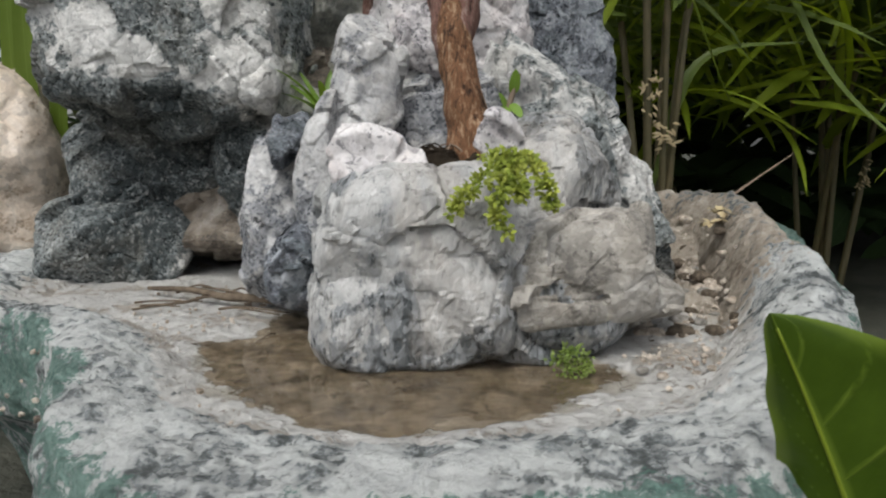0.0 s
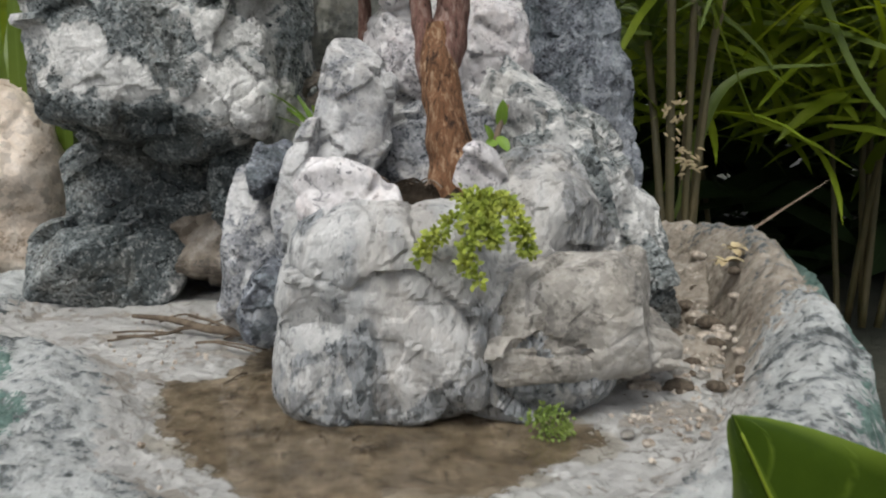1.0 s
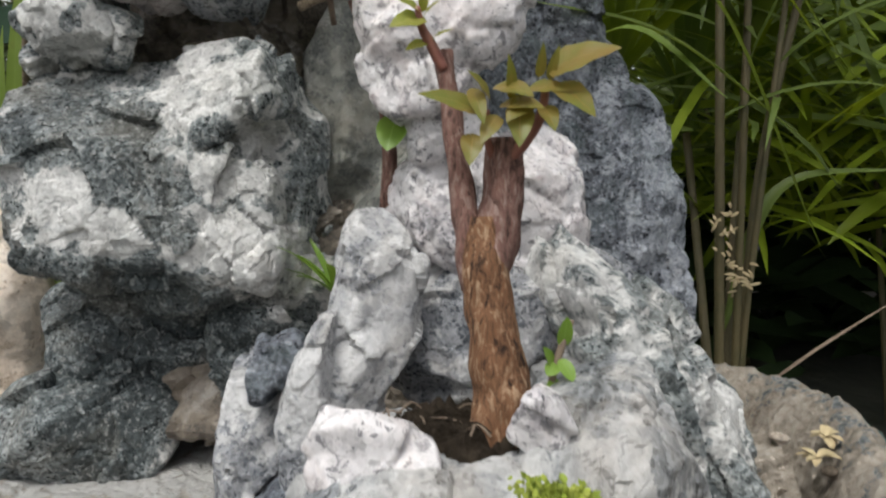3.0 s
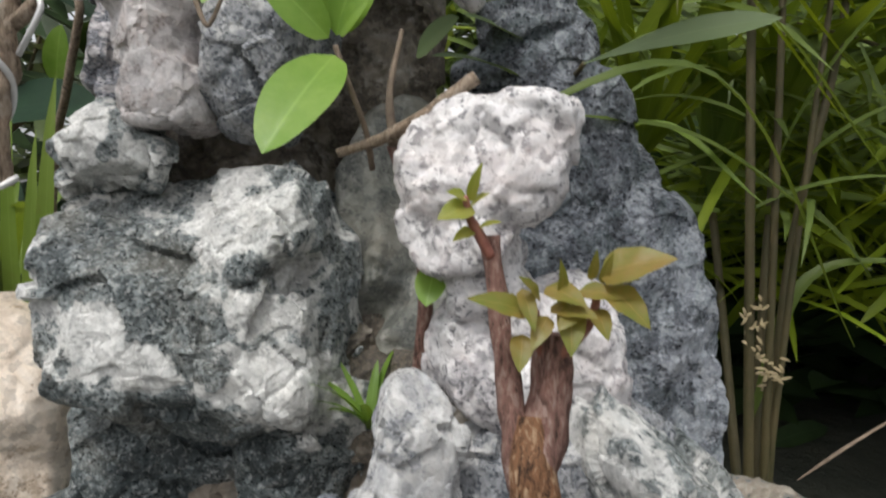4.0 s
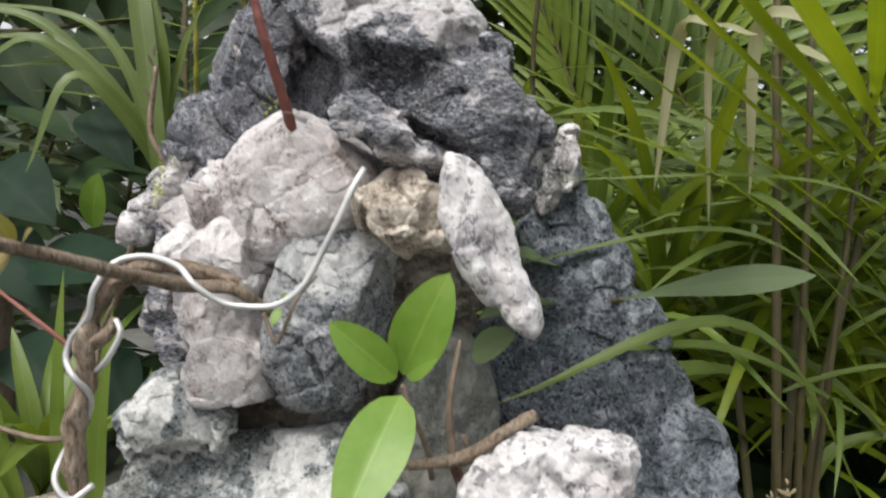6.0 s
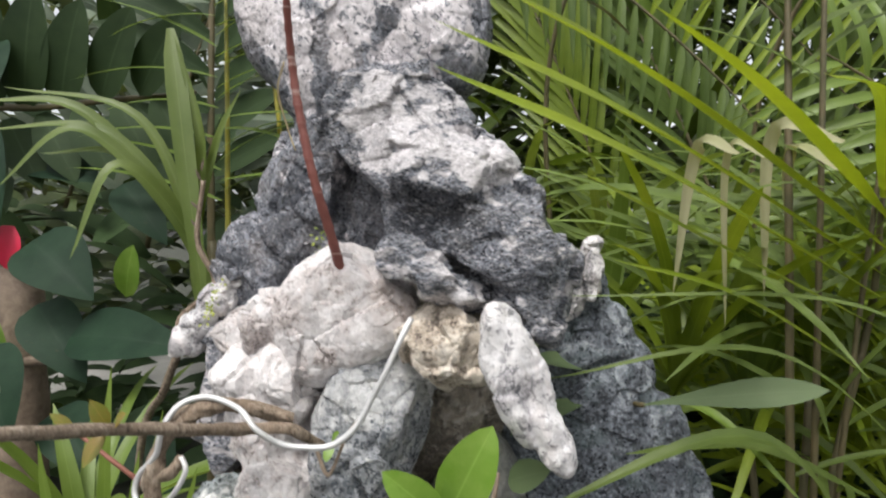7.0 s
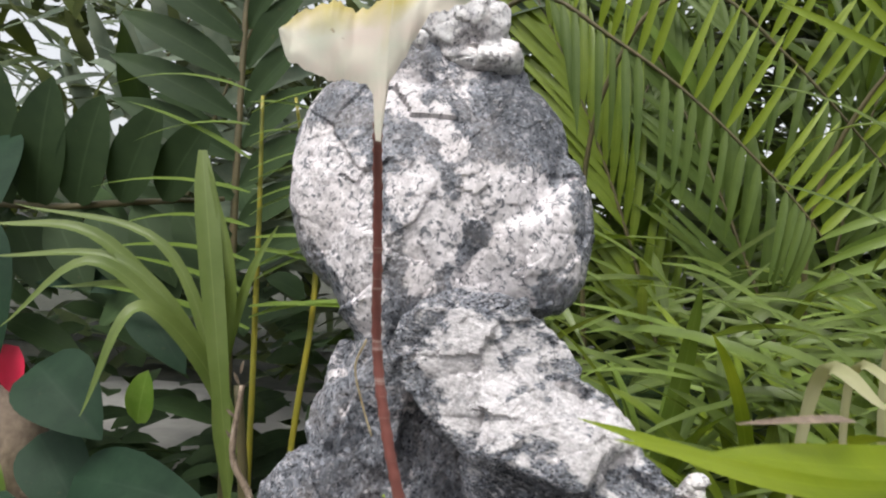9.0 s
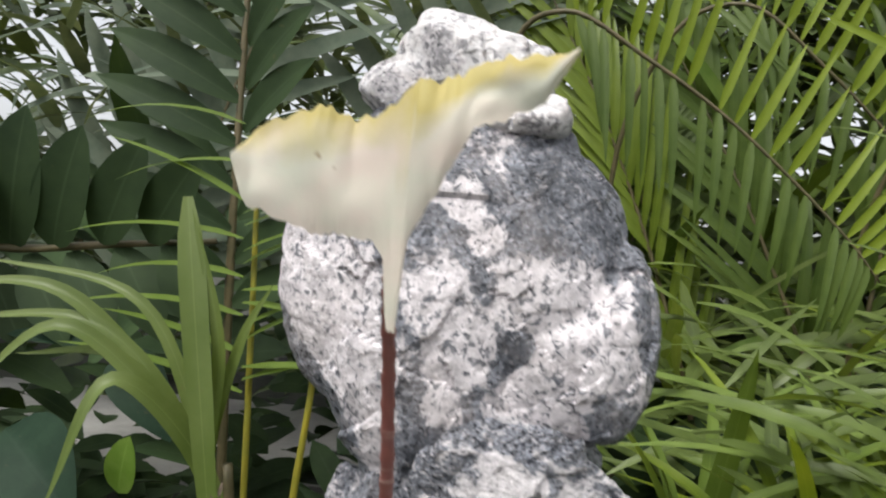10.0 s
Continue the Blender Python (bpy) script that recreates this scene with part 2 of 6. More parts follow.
# Earth stain, darkened further so the colour holds the shadow between the stones.
M_CORE = rock_material("shaded_earth_stained_rock", (0.24, 0.205, 0.165), (0.16, 0.135, 0.11), (0.07, 0.06, 0.05), 0.5, 24.0, 0.4, (0.15, 0.12, 0.09), 0.5, 0.7, fleck=0.2, relief=0.8)
M_SLAB = rock_material("blue_grey_slab", (0.36, 0.385, 0.43), (0.15, 0.165, 0.195), (0.03, 0.034, 0.044), 0.33, 58.0, 0.6, (0.16, 0.22, 0.22), 0.25, 0.4, grain=420.0, spark=0.5)
M_PINK = rock_material("pinkish_quartz", (0.53, 0.5, 0.5), (0.48, 0.43, 0.42), (0.22, 0.19, 0.18), 0.64, 20.0, 0.3, (0.5, 0.41, 0.36), 0.3, 0.35, fleck=0.5, fleck_at=0.63, milky=0.2, relief=0.35)
M_TAN = rock_material("tan_mortar", (0.62, 0.55, 0.47), (0.45, 0.38, 0.31), (0.14, 0.11, 0.09), 0.54, 30.0, 0.35, (0.45, 0.36, 0.27), 0.5, 0.7, fleck=0.2)
M_GREYM = rock_material("grey_mortar", (0.39, 0.368, 0.335), (0.28, 0.262, 0.236), (0.14, 0.13, 0.12), 0.52, 30.0, 0.35, (0.3, 0.26, 0.21), 0.3, 0.75, fleck=0.3, fleck_at=0.64)
M_BOULDER = rock_material("tan_boulder_stone", (0.66, 0.57, 0.48), (0.48, 0.39, 0.31), (0.2, 0.15, 0.11), 0.58, 18.0, 0.3, (0.45, 0.33, 0.22), 0.35, 0.6, fleck=0.3, fleck_at=0.66)
M_TOWER = rock_material("speckled_rock", (0.66, 0.615, 0.635), (0.2, 0.208, 0.24), (0.05, 0.054, 0.066), 0.29, 36.0, 0.5, (0.5, 0.42, 0.38), 0.15, 0.36, fleck=0.95, fleck_at=0.55, relief=0.75, led=0.75, spark=0.4, haze=0.3)
M_CLOD = plain_material("brown_clod", (0.07, 0.055, 0.042), (0.22, 0.18, 0.14), 260.0, 0.95, 0.9, 0.003, spec=0.1)
M_SOIL = plain_material("dark_soil", (0.018, 0.014, 0.01), (0.075, 0.058, 0.042), 240.0, 0.95, 1.0, 0.004, spec=0.1)
# Matt soil, kept dark to carry the shade under the plants.
M_GROUND = plain_material("shaded_dark_ground", (0.05, 0.055, 0.046), (0.08, 0.08, 0.066), 9.0, 0.9, 0.8, 0.02, spec=0.05)
M_PATH = plain_material("worn_concrete", (0.26, 0.255, 0.24), (0.36, 0.35, 0.33), 6.0, 0.85, 0.3, 0.003, spec=0.2)
M_BARK = bark_material("red_brown_bark", (0.03, 0.017, 0.011), (0.165, 0.085, 0.045), (0.4, 0.28, 0.18))
M_BARKUP = bark_material("greyish_red_bark", (0.055, 0.032, 0.026), (0.17, 0.095, 0.078), (0.32, 0.23, 0.2))
M_LIMB = bark_material("grey_branch_bark", (0.09, 0.07, 0.052), (0.23, 0.18, 0.135), (0.4, 0.34, 0.28))
M_ROOT = plain_material("dull_brown_root", (0.07, 0.052, 0.038), (0.19, 0.15, 0.11), 120.0, 0.85, 0.7, 0.002, spec=0.2)
M_TWIG = plain_material("grey_brown_twig", (0.12, 0.085, 0.06), (0.25, 0.19, 0.14), 80.0, 0.75, 0.7, 0.002)
M_RINGED = ringed_material("ringed_red_stem", (0.15, 0.04, 0.035), (0.26, 0.1, 0.08), (0.5, 0.36, 0.32))
M_RED = plain_material("red_brown_stem", (0.16, 0.05, 0.035), (0.3, 0.13, 0.09), 70.0, 0.5, 0.5, 0.0015)
M_STALK = plain_material("olive_stalk", (0.06, 0.055, 0.02), (0.105, 0.08, 0.035), 40.0, 0.55, 0.3, 0.002)
M_WIRE = plain_material("dull_aluminium", (0.5, 0.5, 0.5), (0.62, 0.61, 0.6), 60.0, 0.5, 0.25, 0.001)
M_WIRE.node_tree.nodes["Principled BSDF"].inputs["Metallic"].default_value = 0.4
M_LEAF = leaf_material("fresh_green_leaf", (0.14, 0.27, 0.03), (0.22, 0.34, 0.07), 50.0, 0.35, 0.35, 0.12, 0.35)
M_YOUNG = leaf_material("bronze_green_leaf", (0.15, 0.19, 0.03), (0.27, 0.175, 0.05), 70.0, 0.4, 0.35, 0.2, 0.4)
M_OLIVE = leaf_material("olive_young_leaf", (0.2, 0.26, 0.035), (0.3, 0.28, 0.07), 60.0, 0.4, 0.35, 0.2, 0.35)
M_NEAR = veined_material("glossy_green_leaf", (0.04, 0.075, 0.005), (0.06, 0.105, 0.009), (0.16, 0.23, 0.03))
M_DULL = leaf_material("dull_green_leaf", (0.1, 0.15, 0.07), (0.15, 0.2, 0.1), 14.0, 0.55, 0.25, 0.3, 0.15, spec=0.2)
M_GREYF = leaf_material("greyish_leaf", (0.07, 0.1, 0.07), (0.14, 0.165, 0.12), 14.0, 0.6, 0.25, 0.35, spec=0.15)
M_TEAL = leaf_material("blue_green_leaf", (0.008, 0.024, 0.012), (0.016, 0.04, 0.02), 30.0, 0.55, 0.15, 0.3, 0.1, spec=0.15)
# Dark green leaves, taken darker still to carry the shade they stand in.
M_DEEP = leaf_material("shaded_dark_green_leaf", (0.019, 0.036, 0.015), (0.038, 0.064, 0.024), 10.0, 0.6, 0.2, 0.3, 0.2, spec=0.15)
M_GRASS = leaf_material("bright_grass", (0.12, 0.19, 0.025), (0.2, 0.28, 0.06), 9.0, 0.42, 0.38, 0.35, 0.3)
M_STRAP = leaf_material("mid_green_strap", (0.085, 0.13, 0.02), (0.16, 0.21, 0.06), 9.0, 0.42, 0.38, 0.3, 0.3)
# M_PALM, M_FAR, M_PALMB, M_SHADE: one leaf green with light or shade mixed in.
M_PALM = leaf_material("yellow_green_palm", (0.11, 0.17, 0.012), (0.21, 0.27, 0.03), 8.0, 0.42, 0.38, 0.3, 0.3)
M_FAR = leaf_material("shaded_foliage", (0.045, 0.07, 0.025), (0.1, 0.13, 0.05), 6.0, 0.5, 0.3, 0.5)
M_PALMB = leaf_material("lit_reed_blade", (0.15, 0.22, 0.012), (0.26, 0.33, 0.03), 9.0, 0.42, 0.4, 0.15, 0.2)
M_SHADE = leaf_material("shaded_palm_green", (0.05, 0.09, 0.012), (0.11, 0.16, 0.03), 9.0, 0.5, 0.3, 0.45, 0.2, spec=0.25)
M_SEDGE = leaf_material("olive_sedge", (0.09, 0.135, 0.025), (0.17, 0.23, 0.06), 12.0, 0.45, 0.35, 0.4, 0.2)
M_PALE = leaf_material("withered_leaf", (0.36, 0.34, 0.22), (0.28, 0.29, 0.13), 12.0, 0.55, 0.3, 0.2, 0.2)
M_YELLOW = plain_material("yellow_cane", (0.3, 0.24, 0.02), (0.2, 0.2, 0.03), 20.0, 0.4, 0.2, 0.001)
M_MOSSY = leaf_material("deep_green_moss", (0.1, 0.16, 0.03), (0.2, 0.26, 0.06), 120.0, 0.6, 0.2, 0.35)
M_MOSS = leaf_material("bright_moss", (0.17, 0.24, 0.028), (0.38, 0.41, 0.08), 120.0, 0.6, 0.2, 0.35)


def cream_material():
    """Faded leaf: pinkish white to greenish white, yellow towards the upper margin, a few brown spots."""
    m, nt, b = nodes_of("cream_yellow_leaf")
    at = coords(nt)
    n = nt.nodes.new("ShaderNodeAttribute")
    n.attribute_name = "vein"
    cloud = noise_node(nt, at, 60.0, 4.0, 0.5)
    col = mix(nt, ramp(nt, cloud, [(0.35, 0.0), (0.65, 1.0)]), (0.74, 0.63, 0.55), (0.64, 0.64, 0.53))
    fade = calc(nt, "ADD", n.outputs["Fac"], calc(nt, "MULTIPLY", calc(nt, "SUBTRACT", cloud, 0.5), 0.9))
    col = mix(nt, ramp(nt, fade, [(0.3, 0.0), (0.75, 0.85)]), col, (0.58, 0.47, 0.13))
    col = mix(nt, ramp(nt, noise_node(nt, at, 130.0, 3.0, 0.6), [(0.0, 0.0), (0.7, 0.0), (0.74, 0.7)]), col, (0.3, 0.2, 0.1))
    nt.links.new(col, b.inputs["Base Color"])
    b.inputs["Roughness"].default_value = 0.55
    b.inputs["Specular IOR Level"].default_value = 0.3
    thin = nt.nodes.new("ShaderNodeBsdfTranslucent")
    nt.links.new(col, thin.inputs["Color"])
    both = nt.nodes.new("ShaderNodeMixShader")
    both.inputs[0].default_value = 0.4
    nt.links.new(b.outputs[0], both.inputs[1])
    nt.links.new(thin.outputs[0], both.inputs[2])
    nt.links.new(both.outputs[0], nt.nodes["Material Output"].inputs["Surface"])
    bump(nt, b, noise_node(nt, at, 240.0, 4.0, 0.6), 0.2, 0.001)
    return m


M_CREAM = cream_material()
M_FRUIT = plain_material("crimson_petal", (0.4, 0.005, 0.03), (0.55, 0.015, 0.06), 20.0, 0.45, 0.2, 0.002)
M_DRY = plain_material("dry_cream_husk", (0.5, 0.42, 0.25), (0.32, 0.24, 0.13), 40.0, 0.8, 0.5, 0.002)


# ---- builders ----
def solid(name, bm, material, parent=None, label="", smooth=True):
    me = bpy.data.meshes.new(name)
    bm.normal_update()
    bm.to_mesh(me)
    bm.free()
    if smooth:
        me.polygons.foreach_set("use_smooth", [True] * len(me.polygons))
    me.materials.append(material)
    ob = new(name, me)
    ob.parent = parent
    if label:
        ob["label"] = label
    return ob


def part(name, bm, material, parent, label=""):
    return solid(name, bm, material, parent, label)


def thing(name, place, label, category, group="", kind=""):
    ob = new(name)
    ob.empty_display_size = 0.02
    ob.location = place
    return tagged(ob, label, category, group, kind)


def blob(bm, x, y, z, rx, ry, rz, lean=0.0, k=2.6, turn=0.0, nod=0.0, cuts=12):
    """A lump with flat broken faces; k squares it off, lean tips its top towards +x, nod towards the back."""
    made = bmesh.ops.create_icosphere(bm, subdivisions=5, radius=1.0)["verts"]
    m = pose(x, y, z, -nod, lean, turn)
    r = random.Random(round(x * 1e4) * 7 + round(z * 1e4))
    planes = [(Vector((r.gauss(0, 1), r.gauss(0, 1), r.gauss(0, 1))).normalized(), r.uniform(0.66, 0.97)) for _ in range(cuts)]
    for v in made:
        n = (abs(v.co.x) ** k + abs(v.co.y) ** k + abs(v.co.z) ** k) ** (1 / k)
        c = v.co / n
        for way, far in planes:
            over = c.dot(way) - far
            if over > 0:
                c -= way * over
        v.co = m @ Vector((c.x * rx, c.y * ry, c.z * rz)) * 1.02


def crag(p, seed, amp, coarse=1.0, grain=1.0):
    """How far rock stands out at p: swells, tilted fracture faces with steps between them, pits and grains."""
    q = p + Vector((seed * 3.1, seed * 1.7, seed * 2.3))
    d = noise.noise(q * 16 * coarse) * 0.004 * amp
    w = q + noise.noise_vector(q * 22) * 0.004
    for s, a, step in ((27 * coarse, 0.6 * amp, 0.003 * amp), (66 * coarse, 0.3 * amp, 0.0009 * amp), (170 * coarse, 0.2 * amp, 0.0004 * amp)):
        far, at = noise.voronoi(w * s)
        at = at[0]
        odd = noise.cell_vector(at * 31.0)
        d += (w * s - at).dot(odd - Vector((0.5, 0.5, 0.5))) * a / s + (odd.x - 0.5) * step
        d -= max(0.0, 0.1 - (far[1] - far[0])) * step * 4
    d += noise.noise(q * 130) * 0.0007 * grain
    return d


def rock(name, lumps, material, label, category="rock", seed=1.0, amp=1.0, voxel=0.0017, patches=(), parent=None, group="", coarse=1.0, soft=False):
    """Lumps fused into one stone and broken up; patches are (x, y, z, radius, value) of pale (+) or dark (-) mineral, a
    few dark ones painted shade too.
    """
    bm = bmesh.new()
    for row in lumps:
        blob(bm, *row)
    raw = bpy.data.meshes.new("raw")
    bm.to_mesh(raw)
    bm.free()
    tmp = new("raw", raw)
    mod = tmp.modifiers.new("fuse", "REMESH")
    mod.mode, mod.voxel_size = "VOXEL", voxel
    sm = tmp.modifiers.new("soften", "SMOOTH")
    sm.iterations = 1
    me = bpy.data.meshes.new_from_object(tmp.evaluated_get(bpy.context.evaluated_depsgraph_get()))
    bpy.data.objects.remove(tmp)
    bpy.data.meshes.remove(raw)
    n = len(me.vertices)
    co, no = np.empty(n * 3, np.float32), np.empty(n * 3, np.float32)
    me.vertices.foreach_get("co", co)
    me.vertex_normals.foreach_get("vector", no)
    co, no = co.reshape(-1, 3), no.reshape(-1, 3)
    d = np.array([crag(Vector(c), seed, amp * 0.72, coarse) for c in co.tolist()], np.float32)
    vein = np.zeros(n, np.float32)
    for x, y, z, r, value in patches:
        far = np.linalg.norm((co - np.array([x, y, z], np.float32)) * np.array([1.0, 0.4, 1.0], np.float32), axis=1) / r
        vein += value * np.clip((1.25 - far) / 0.55, 0, 1)
    out = co + no * d[:, None]
    base = Vector((float(out[:, 0].mean()), float(out[:, 1].mean()), float(out[:, 2].min())))
    me.vertices.foreach_set("co", (out - np.array(base, np.float32)).ravel())
    me.attributes.new("vein", "FLOAT", "POINT").data.foreach_set("value", np.clip(vein, -1, 1.1))
    me.polygons.foreach_set("use_smooth", [soft] * len(me.polygons))
    me.materials.append(material)
    me.name = name
    me.update()
    ob = new(name, me)
    ob.location = base
    if parent:
        ob.parent = parent
        ob.location = base - parent.location
        if label:
            ob["label"] = label
        return ob
    return tagged(ob, label, category, group)


def glide(points, steps=6):
    """A smooth line through the points."""
    p = [Vector(q) for q in points]
    p = [2 * p[0] - p[1], *p, 2 * p[-1] - p[-2]]
    out = []
    for a, b, c, d in zip(p, p[1:], p[2:], p[3:]):
        for i in range(steps):
            t = i / steps
            out.append(0.5 * (2 * b + (c - a) * t + (2 * a - 5 * b + 4 * c - d) * t * t + (3 * b - a - 3 * c + d) * t ** 3))
    return out + [p[-2]]


def tube(bm, line, radii, sides=10, rough=0.0, seed=0.0):
    """A round stem along a line; radii are spread over its length."""
    rings = []
    n = len(line)
    side = Vector((1, 0, 0))
    for i, c in enumerate(line):
        way = (line[min(i + 1, n - 1)] - line[max(i - 1, 0)]).normalized()
        side = (side - way * side.dot(way))
        side = side.normalized() if side.length > 1e-4 else way.orthogonal().normalized()
        up = way.cross(side)
        f = i / (n - 1) * (len(radii) - 1)
        j = min(int(f), len(radii) - 2)
        r = radii[j] + (radii[j + 1] - radii[j]) * (f - j)
        ring = []
        for s in range(sides):
            a = 2 * math.pi * s / sides
            k = 1 + rough * noise.noise(Vector((c.x * 90 + math.cos(a) * 1.5, c.y * 90 + math.sin(a) * 1.5, c.z * 90 + seed)))
            ring.append(bm.verts.new(c + (side * math.cos(a) + up * math.sin(a)) * r * k))
        rings.append(ring)
    for a, b in zip(rings, rings[1:]):
        for s in range(sides):
            bm.faces.new((a[s], a[(s + 1) % sides], b[(s + 1) % sides], b[s]))
    bm.faces.new(rings[0][::-1])
    bm.faces.new(rings[-1])


def across_layer(bm):
    return bm.verts.layers.float.get("across") or bm.verts.layers.float.new("across")


def blade(bm, base, way, up, length, width, droop=0.3, fold=0.15, seg=8, shape="strap", half=2, twist=0.0, wave=0.0):
    """A leaf blade from base along way; up is its upper side. droop bends it down over its length, fold lifts the margins."""
    lay = across_layer(bm)
    way, up = Vector(way).normalized(), Vector(up)
    up = (up - way * up.dot(way)).normalized()
    c, rows = Vector(base), []
    step = length / seg
    for i in range(seg + 1):
        t = i / seg
        if shape == "strap":
            w = min(1, 0.35 + t * 5) * (1 - t ** 2.6) ** 0.7
        elif shape == "oval":
            w = math.sin(math.pi * min(1, t ** 0.85)) ** 0.62
        elif shape == "spoon":
            w = math.sin(math.pi * t ** 1.7) ** 0.8 * 0.95 + 0.05 * (1 - t)
        elif shape == "ovate":
            w = math.sin(math.pi * t ** 0.62) ** 0.85 if t < 1 else 0.0
        elif shape == "round":
            w = math.sqrt(max(0.0, 1 - (2 * t - 1) ** 2))
        elif shape == "heart":
            w = (1 - t) ** 0.75 * min(1, 0.25 + t * 7) * 1.05
        else:
            w = math.sin(math.pi * min(1, 0.06 + t * 0.94)) ** 0.9
        w = max(w, 0.012) * width / 2
        side = way.cross(up).normalized()
        row = []
        for j in range(-half, half + 1):
            s = j / half
            lift = abs(s) * fold * w + wave * w * math.sin(t * 17 + j)
            v = bm.verts.new(c + side * s * w + up * lift)
            v[lay] = abs(s)
            row.append(v)
        rows.append(row)
        c = c + way * step
        turn = Matrix.Rotation(-droop / seg, 3, way.cross(up).normalized())
        way, up = (turn @ way).normalized(), (turn @ up).normalized()
        if twist:
            up = Matrix.Rotation(twist / seg, 3, way) @ up
    for a, b in zip(rows, rows[1:]):
        for j in range(2 * half):
            bm.faces.new((a[j], a[j + 1], b[j + 1], b[j]))
    return c


UP, BACK = Vector((0, 0, 1)), Vector((0, 1, 0))


def shoot(name, parent, base, way, up, length, width, material, label="", **more):
    bm = bmesh.new()
    blade(bm, (0, 0, 0), way, up, length, width, **more)
    ob = part(name, bm, material, parent, label)
    ob.location = Vector(base) - parent.location
    return ob


def stem(name, parent, points, radii, material, label="", sides=10, rough=0.15, steps=6):
    bm = bmesh.new()
    tube(bm, [p - parent.location for p in glide(points, steps)], radii, sides, rough)
    return part(name, bm, material, parent, label)


def leaf_to(name, parent, base, tip, up, width, material, label="", droop=0.5, **more):
    """A leaf whose chord runs from base to tip."""
    base, tip = Vector(base), Vector(tip)
    way, up = tip - base, Vector(up)
    length = way.length
    way.normalize()
    turn = Matrix.Rotation(droop / 2, 3, way.cross(up).normalized())
    return shoot(name, parent, base, turn @ way, up, length * (droop / 2 / math.sin(droop / 2) if abs(droop) > 0.01 else 1), width, material, label, droop=droop, **more)

# ---- ground and basin ----
def ground_sheet():
    bm = bmesh.new()
    rings = [0.0, 0.3, 0.6, 1.0, 1.6, 2.6, 4.0, 8.0, 30.0, 120.0, 600.0]
    last = None
    for r in rings:
        ring = []
        for k in range(64):
            a = 2 * math.pi * k / 64
            x, y = r * math.cos(a), 0.5 + r * math.sin(a)
            z = 0.02 * noise.noise(Vector((x * 4, y * 4, 0.3))) if 0.5 < r < 8 else 0.0
            ring.append(bm.verts.new((x, y, z)))
        if last:
            for k in range(64):
                bm.faces.new((last[k], last[(k + 1) % 64], ring[(k + 1) % 64], ring[k]))
        last = ring
    bmesh.ops.remove_doubles(bm, verts=bm.verts, dist=1e-6)
    return tagged(solid("ground", bm, M_GROUND), "dark garden soil under dense plants, their shade in its colour", "ground", kind="structure")


ground_sheet()

CENTRE = Vector((0.0, 0.46))
REACH = [(-180, 0.36), (-166, 0.315), (-156, 0.252), (-149, 0.238), (-140, 0.238), (-128, 0.25), (-117, 0.285), (-105, 0.312), (-90, 0.302), (-72, 0.305), (-54, 0.265), (-40, 0.243), (-28, 0.231), (-10, 0.217), (5, 0.232), (35, 0.28), (90, 0.34), (140, 0.4), (180, 0.36)]
CREST = [(-180, 0.168), (-124, 0.164), (-90, 0.161), (-60, 0.171), (-40, 0.186), (-10, 0.206), (30, 0.218), (70, 0.2), (120, 0.17), (180, 0.168)]


def along(rows, a):
    return float(np.interp(a, [r[0] for r in rows], [r[1] for r in rows]))


def smooth_along(rows, a, spread=4.5):
    return sum(along(rows, (a + d * spread + 180) % 360 - 180) for d in (-1, -0.5, 0, 0.5, 1)) / 5


